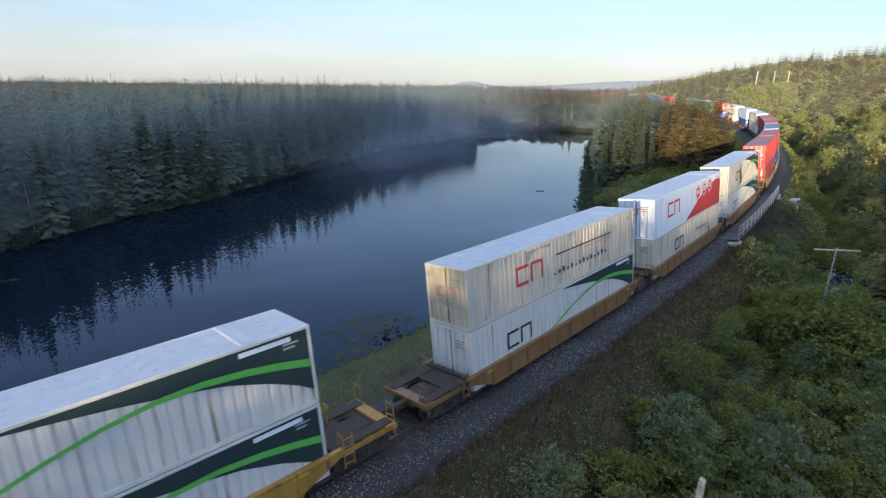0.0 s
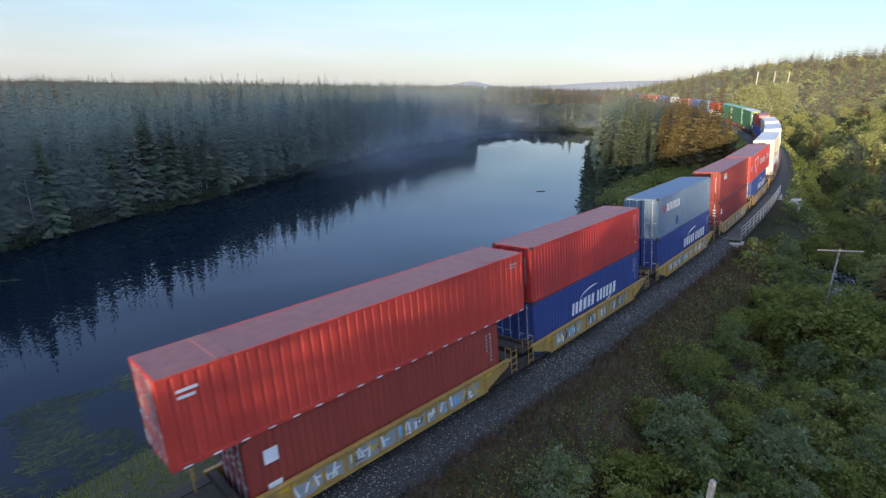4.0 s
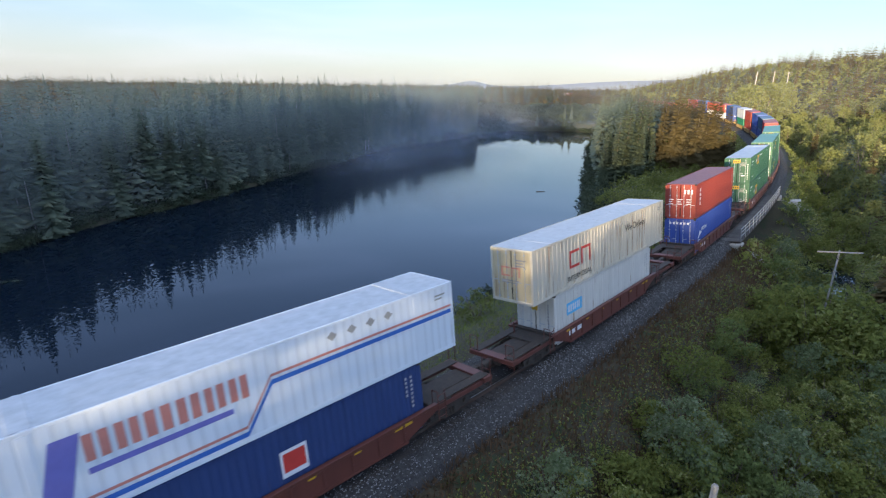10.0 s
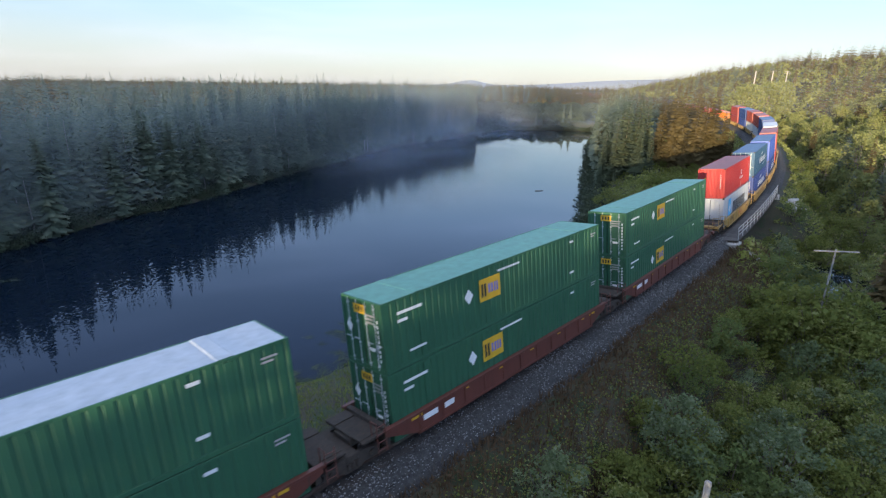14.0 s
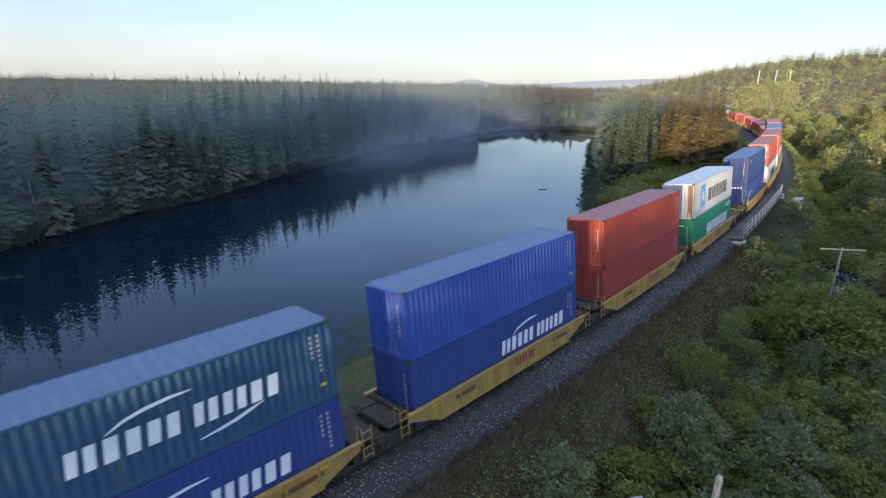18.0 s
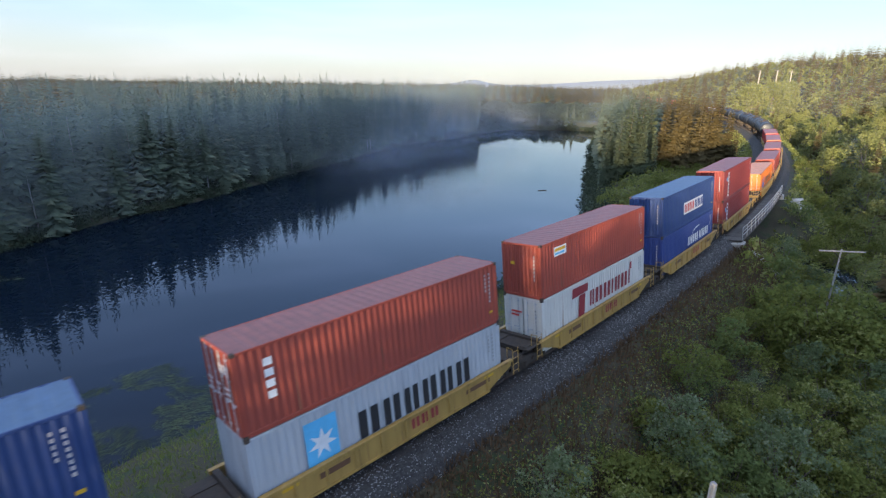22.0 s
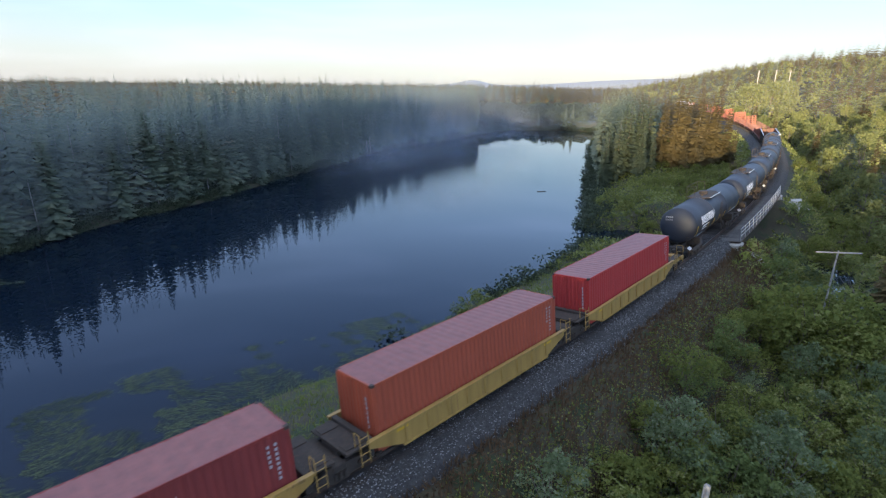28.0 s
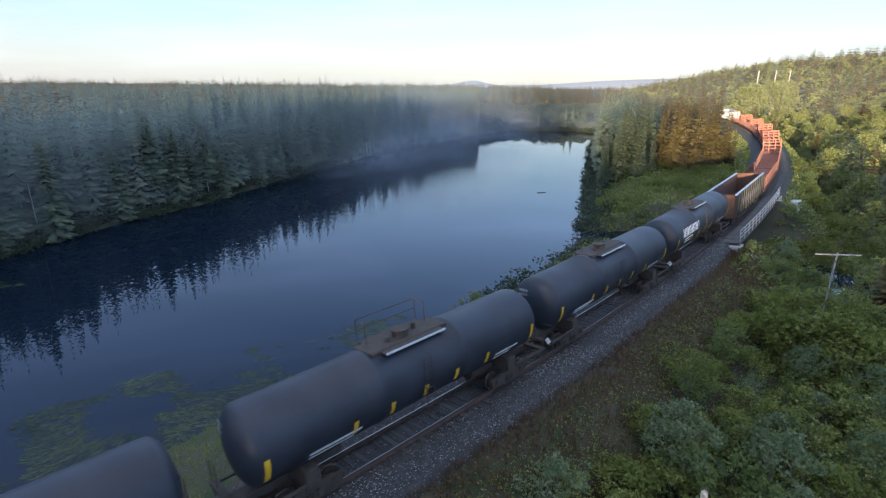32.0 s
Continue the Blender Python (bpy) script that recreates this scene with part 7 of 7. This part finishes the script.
# weeds in the shallows
wg = np.random.default_rng(21)
wx_, wy_ = wg.uniform(-60, 8, 500000), wg.uniform(-6, 46, 500000)
ws, wr = track_coords(wx_, wy_)
wd = edge_distance(wx_, wy_, SHORE)
dens = 0.7 * wobble(wx_ * 0.9 + wy_ * 0.3, wy_ * 1.1) + 0.9 * wobble(wx_ * 2.6, wy_ * 3.4)
reach = np.interp(wx_, [-60, -26, -14, -6, 2], [9.5, 9.5, 8.5, 5.0, 2.0])
k = (wd < -0.3) & (wd > -reach) & (dens > 0.30 - 0.55 * (1 + wd / reach)) & (ws < 26)
wx_, wy_, ws = wx_[k][:26000], wy_[k][:26000], ws[k][:26000]
n = len(wx_)
aa = 0.95 + 0.5 * np.sin(wx_ * 0.45 + wy_ * 0.3) + wg.normal(0, 0.35, n)
L = wg.uniform(0.35, 1.1, n)
b = np.stack([wx_, wy_, np.full(n, WATER_Z + 0.004) + wg.uniform(0, 0.012, n)], 1)
d = np.stack([np.sin(aa) * L, np.cos(aa) * L, np.zeros(n)], 1)
sd = np.stack([np.cos(aa), -np.sin(aa), np.zeros(n)], 1) * wg.uniform(0.006, 0.02, (n, 1))
v, f = blades(b, b + d, sd)
stuff("water_weeds", "trailing green weeds at the water surface", "water plant", v, f, water_weed)
# reeds and twigs standing out of the shallows
k = (wg.random(n) < 0.02) & (edge_distance(wx_, wy_, SHORE) > -2.5)
b = b[k]
v, f = blades(b, b + np.stack([wg.normal(0, 0.2, len(b)), wg.normal(0, 0.2, len(b)), wg.uniform(0.4, 1.1, len(b))], 1), np.stack([np.full(len(b), 0.012), np.zeros(len(b)), np.zeros(len(b))], 1))
stuff("reed_stalks", "pale dry reed stalks in the shallows", "water plant", v, f, weed_dry)

# ---- bridge ----
concrete = mat("weathered_concrete", (0.30, 0.29, 0.26), (0.42, 0.40, 0.36), rough=0.9, scale=1.2, fine=20, bump=0.4, wear=(0.16, 0.15, 0.12), wear_at=0.58)
galv = mat("galvanised_rail", (0.42, 0.43, 0.43), (0.30, 0.30, 0.30), rough=0.5, metal=0.6, fine=40)
girder_m = mat("dark_girder_steel", (0.035, 0.03, 0.028), (0.08, 0.055, 0.04), rough=0.8, scale=1.5, fine=24, wear=(0.11, 0.05, 0.03), wear_at=0.6)
plank_m = mat("walkway_planks", (0.05, 0.047, 0.045), (0.10, 0.095, 0.09), rough=0.9, scale=3, fine=24, per_object=0.5)
bridge = tagged(new("railway_bridge"), "short steel girder railway bridge with grey handrail", "bridge")
BS0, BS1 = 52.0, 77.5
for off in (-1.05, 1.05):
    g = Geo()
    g.add(*swept([(off - 0.22, -0.40), (off + 0.22, -0.40), (off + 0.22, -0.45), (off + 0.03, -0.47), (off + 0.03, -1.75), (off + 0.22, -1.77), (off + 0.22, -1.83), (off - 0.22, -1.83), (off - 0.22, -1.77), (off - 0.03, -1.75), (off - 0.03, -0.47), (off - 0.22, -0.45)], BS0, BS1, 1.5, 0, True))
    part("girder", g, girder_m, bridge, "dark rusty plate girder")
g = Geo()
g.add(*swept([(2.2, -0.36), (-3.05, -0.36), (-3.05, -0.28), (2.2, -0.28)], BS0 - 1, BS1 + 0.5, 1.5, 0, True))
part("deck", g, girder_m, bridge, "dark bridge deck")
plank = Geo().cbox(-0.14, 0.14, -3.0, -1.5, -0.275, -0.225, 0.01).mesh("plank", [plank_m])
s_ = BS0 - 0.8
while s_ < BS1 + 0.3:
    q = part("plank", plank, plank_m, bridge)
    q.matrix_local = on_track(s_)
    s_ += 0.31
for k in range(15):
    s_ = BS0 - 0.6 + k * (BS1 - BS0 + 0.8) / 14
    q = part("rail_post", Geo().cbox(-0.03, 0.03, -3.03, -2.97, -0.28, 0.92, 0.008), galv, bridge)
    q.matrix_local = on_track(s_)
for z in (0.9, 0.55, 0.2):
    g = Geo()
    g.add(*swept([(-3.03, z - 0.025), (-2.98, z - 0.025), (-2.98, z + 0.025), (-3.03, z + 0.025)], BS0 - 0.6, BS1 + 0.2, 1.5, 0, True))
    part("handrail", g, galv, bridge)
for s_, d in ((BS0 - 0.4, -1), (BS1 + 0.2, 1)):
    a = Geo().cbox(-0.7, 0.7, -3.2, 3.0, -5.2, -0.45, 0.05)
    q = part("abutment", a, concrete, bridge, "weathered concrete abutment")
    q.matrix_local = on_track(s_ + d * 0.4)
    wgm = Geo()
    wgm.prism([(-0.35, -5.2), (3.6, -5.2), (3.6, -2.6), (1.2, -1.2), (-0.35, -0.9)], -0.25, 0.25, "y")
    for sy in (-1, 1):
        q = part("wing_wall", wgm, concrete, bridge, "stepped concrete wing wall")
        q.matrix_local = on_track(s_ + d * 0.2) @ pose(0, sy * 3.3, 0, 0, 0, sy * (90 - d * 35))
    if d > 0:
        g = Geo().prism([(-1.6, -5.6), (3.4, -5.6), (3.2, -1.15), (0.9, -1.05), (0.6, -1.7), (-1.5, -1.8)], -5.3, -3.15, "y")
        q = part("wing_step", g, concrete, bridge, "weathered concrete bearing block")
        q.matrix_local = on_track(s_ - 1.0)

# ---- old line poles ----
pole_wood = mat("weathered_pole_wood", (0.17, 0.16, 0.145), (0.32, 0.30, 0.27), rough=0.9, scale=3, fine=26, bump=0.4, stretch=(6, 6, 0.7))


def line_pole(name, x, y, top, label, arms=(), turn=0.0, r=0.13, brace=True):
    gz = float(ground_z(np.array([x]), np.array([y]))[0])
    p = tagged(new(name), label, "pole", "old line poles")
    h = top - gz
    g = Geo().tube((0, 0, -0.5), (0, 0, h - 0.05), r * 1.15, 12, r).tube((0, 0, h - 0.05), (0.02, 0, h), r, 12, r * 0.75)
    part("post", g, pole_wood, p)
    for z, L in arms:
        a = part("crossarm", Geo().cbox(-L / 2, L / 2, -0.15, -0.06, h + z - 0.045, h + z + 0.045, 0.012), pole_wood, p, "grey wooden crossarm")
        for k in range(4):
            xx = -L / 2 + 0.2 + k * (L - 0.4) / 3
            part("insulator_pin", Geo().tube((xx, -0.1, h + z + 0.055), (xx, -0.1, h + z + 0.17), 0.02, 6), girder_m, a)
    if brace and arms:
        part("brace", Geo().tube((-0.5, -0.08, h + arms[0][0] - 0.04), (0, -0.12, h + arms[0][0] - 0.55), 0.018, 5).tube((0.5, -0.08, h + arms[0][0] - 0.04), (0, -0.12, h + arms[0][0] - 0.55), 0.018, 5), girder_m, p)
    p.matrix_basis = pose(x, y, gz, 0, 0, turn)
    return p


line_pole("line_pole", 5.92, 9.56, 5.65, "weathered grey wooden pole with a cut top", (), r=0.078)
line_pole("line_pole", 27.0, 33.9, 3.78, "old wooden line pole with a pale crossarm", ((-0.12, 3.0),), turn=-5, r=0.06)
line_pole("line_pole", 173.8, 276.2, 23.5, "distant wooden line pole with crossarms", ((-0.3, 3.2), (-1.2, 3.2)), turn=-30, r=0.22)
line_pole("line_pole", 136.0, 238.0, 22.0, "distant bare wooden pole", (), r=0.25)
line_pole("line_pole", 155.0, 257.0, 23.0, "distant wooden line pole", ((-0.4, 2.6),), turn=-30, r=0.22)
for px, py, top in ((173.8, 276.2, 23.5), (136.0, 238.0, 22.0), (155.0, 257.0, 23.0)):
    for k in range(7):
        d = 3.0 + 2.2 * k
        qx, qy = px - d * 0.5 + rngp.uniform(-3, 3), py - d * 0.86
        qz = float(ground_z(np.array([qx]), np.array([qy]))[0])
        tree("birch_tree", crowns[k % 2], leaf_hill, standing((qx, qy, qz), max(0.4, (top - 5.0 - qz) / (9.0, 7.5)[k % 2])), "leafy birch at the foot of a line pole", "tree", "birches on the hillside")
stick = tagged(new("broken_crossarm"), "broken grey wooden crossarm leaning in the shrubs", "timber")
part("beam", Geo().cbox(-0.9, 0.9, -0.06, 0.06, -0.05, 0.05, 0.01), pole_wood, stick)
stick.matrix_basis = pose(4.6, 11.6, 2.9, 0, 10, 25)
part("prop", Geo().tube((0.2, 0, -0.04), (0.25, 0, -5.2), 0.05, 6), pole_wood, stick)
log = tagged(new("floating_log"), "dark waterlogged log floating in the lake", "log")
part("stem", Geo().tube((-0.8, 0, 0), (0.8, 0.1, 0.02), 0.08, 8, 0.06), bark, log)
log.matrix_basis = pose(17.5, 93.0, WATER_Z + 0.03, 0, 0, 10)

# ---- mist over the lake ----
def mist_mat(name, strength, lo, hi, size, tone=(0.85, 0.87, 0.9), rise=(0.8, 0.7)):
    """Thin drifting droplets: mostly clear, scattering light in uneven wisps that thin out upwards."""
    m = bpy.data.materials.new(name)
    m.use_nodes = True
    _n, _l = m.node_tree.nodes, m.node_tree.links
    _n.remove(_n["Principled BSDF"])
    _tc = _n.new("ShaderNodeTexCoord")
    _mp = _n.new("ShaderNodeMapping")
    _l.new(_tc.outputs["Object"], _mp.inputs["Vector"])
    _inf = _n.new("ShaderNodeObjectInfo")
    _sc = _n.new("ShaderNodeVectorMath")
    _sc.operation = "MULTIPLY"
    _sc.inputs[1].default_value = (40, 40, 40)
    _l.new(_inf.outputs["Random"], _sc.inputs[0])
    _l.new(_sc.outputs[0], _mp.inputs["Location"])
    _no = _n.new("ShaderNodeTexNoise")
    _no.inputs["Scale"].default_value, _no.inputs["Detail"].default_value, _no.inputs["Roughness"].default_value = size, 5, 0.6
    _l.new(_mp.outputs[0], _no.inputs["Vector"])
    _r = _n.new("ShaderNodeMapRange")
    _r.inputs["From Min"].default_value, _r.inputs["From Max"].default_value = lo, hi
    _l.new(_no.outputs["Fac"], _r.inputs["Value"])
    _se = _n.new("ShaderNodeSeparateXYZ")
    _l.new(_tc.outputs["Generated"], _se.inputs[0])
    _fz = _n.new("ShaderNodeValToRGB")
    for pos, val in ((0.0, 0.0), (0.10, rise[0]), (0.45, rise[1]), (1.0, 0.0)):
        e = _fz.color_ramp.elements[0 if pos == 0 else -1] if pos in (0.0, 1.0) else _fz.color_ramp.elements.new(pos)
        e.color = (val, val, val, 1)
    _l.new(_se.outputs["Z"], _fz.inputs[0])
    _fx = _n.new("ShaderNodeValToRGB")
    for pos, val in ((0.0, 0.0), (0.3, 1.0), (0.7, 1.0), (1.0, 0.0)):
        e = _fx.color_ramp.elements[0 if pos == 0 else -1] if pos in (0.0, 1.0) else _fx.color_ramp.elements.new(pos)
        e.color = (val, val, val, 1)
    _l.new(_se.outputs["X"], _fx.inputs[0])
    _m1, _m2, _m3 = (_n.new("ShaderNodeMath") for _ in range(3))
    for q in (_m1, _m2, _m3):
        q.operation = "MULTIPLY"
    _l.new(_r.outputs[0], _m1.inputs[0])
    _l.new(_fz.outputs["Color"], _m1.inputs[1])
    _l.new(_m1.outputs[0], _m2.inputs[0])
    _l.new(_fx.outputs["Color"], _m2.inputs[1])
    _l.new(_m2.outputs[0], _m3.inputs[0])
    _m3.inputs[1].default_value = strength
    _df, _tl, _tp, _a, _mx = _n.new("ShaderNodeBsdfDiffuse"), _n.new("ShaderNodeBsdfTranslucent"), _n.new("ShaderNodeBsdfTransparent"), _n.new("ShaderNodeMixShader"), _n.new("ShaderNodeMixShader")
    _df.inputs["Color"].default_value = _tl.inputs["Color"].default_value = (*tone, 1)
    _l.new(_df.outputs[0], _a.inputs[1])
    _l.new(_tl.outputs[0], _a.inputs[2])
    _l.new(_m3.outputs[0], _mx.inputs[0])
    _l.new(_tp.outputs[0], _mx.inputs[1])
    _l.new(_a.outputs[0], _mx.inputs[2])
    _l.new(_mx.outputs[0], _n["Material Output"].inputs["Surface"])
    return m


# tones are dimmed towards blue, putting the mist's shade into its colour
mist_m = mist_mat("morning_mist", 0.30, 0.30, 0.85, 0.11, (0.62, 0.72, 0.88))
haze_m = mist_mat("morning_haze", 0.20, -0.5, 0.8, 0.05, (0.60, 0.70, 0.78), (0.40, 0.85))
bank_mist = mist_mat("bank_mist", 0.30, -0.1, 0.85, 0.05, (0.52, 0.60, 0.70))


def veil(name, label, material, x, y, wdt, hgt, turn, base=0.05):
    n = 18
    vs = []
    for i in range(n + 1):
        u = -wdt / 2 + wdt * i / n
        for j in range(5):
            vs.append((u, 2.2 * math.sin(u * 0.13 + j * 0.5) + 0.8 * j, hgt * j / 4))
    fs = [(i * 5 + j, (i + 1) * 5 + j, (i + 1) * 5 + j + 1, i * 5 + j + 1) for i in range(n) for j in range(4)]
    m_ = tagged(new(name, arrays(name, vs, fs, [material], smooth=True)), label, "mist", kind="stuff")
    m_.matrix_basis = pose(x, y, WATER_Z + base, 0, 0, turn)


for q in ((12, 184, 60, 12, 6), (4, 160, 44, 8, 8), (-8, 132, 40, 7, 18), (-14, 112, 34, 6, 30)):
    veil("mist", "thin white morning mist over the water", mist_m, *q)
for q in ((2, 176, 64, 27, 12), (-6, 150, 40, 20, 30), (-9, 126, 46, 13, 26)):
    veil("mist", "soft grey morning mist drifting off the lake", bank_mist, *q)
for q in ((-42, 74, 330, 26, 68),):
    veil("haze", "faint blue morning haze among the shore trees", haze_m, *q)
# far mist is toned darkest, as if no sun reached it
veil("mist", "blue-grey mist along the far shore, shade in its tone", mist_mat("far_mist", 0.16, 0.0, 0.8, 0.03, (0.36, 0.45, 0.58)), 20, 226, 230, 24, 4)
veil("haze", "faint morning haze over the wooded hillside", mist_mat("hillside_haze", 0.05, -0.6, 0.6, 0.02), 150, 195, 260, 46, -38, 6.0)

motions()
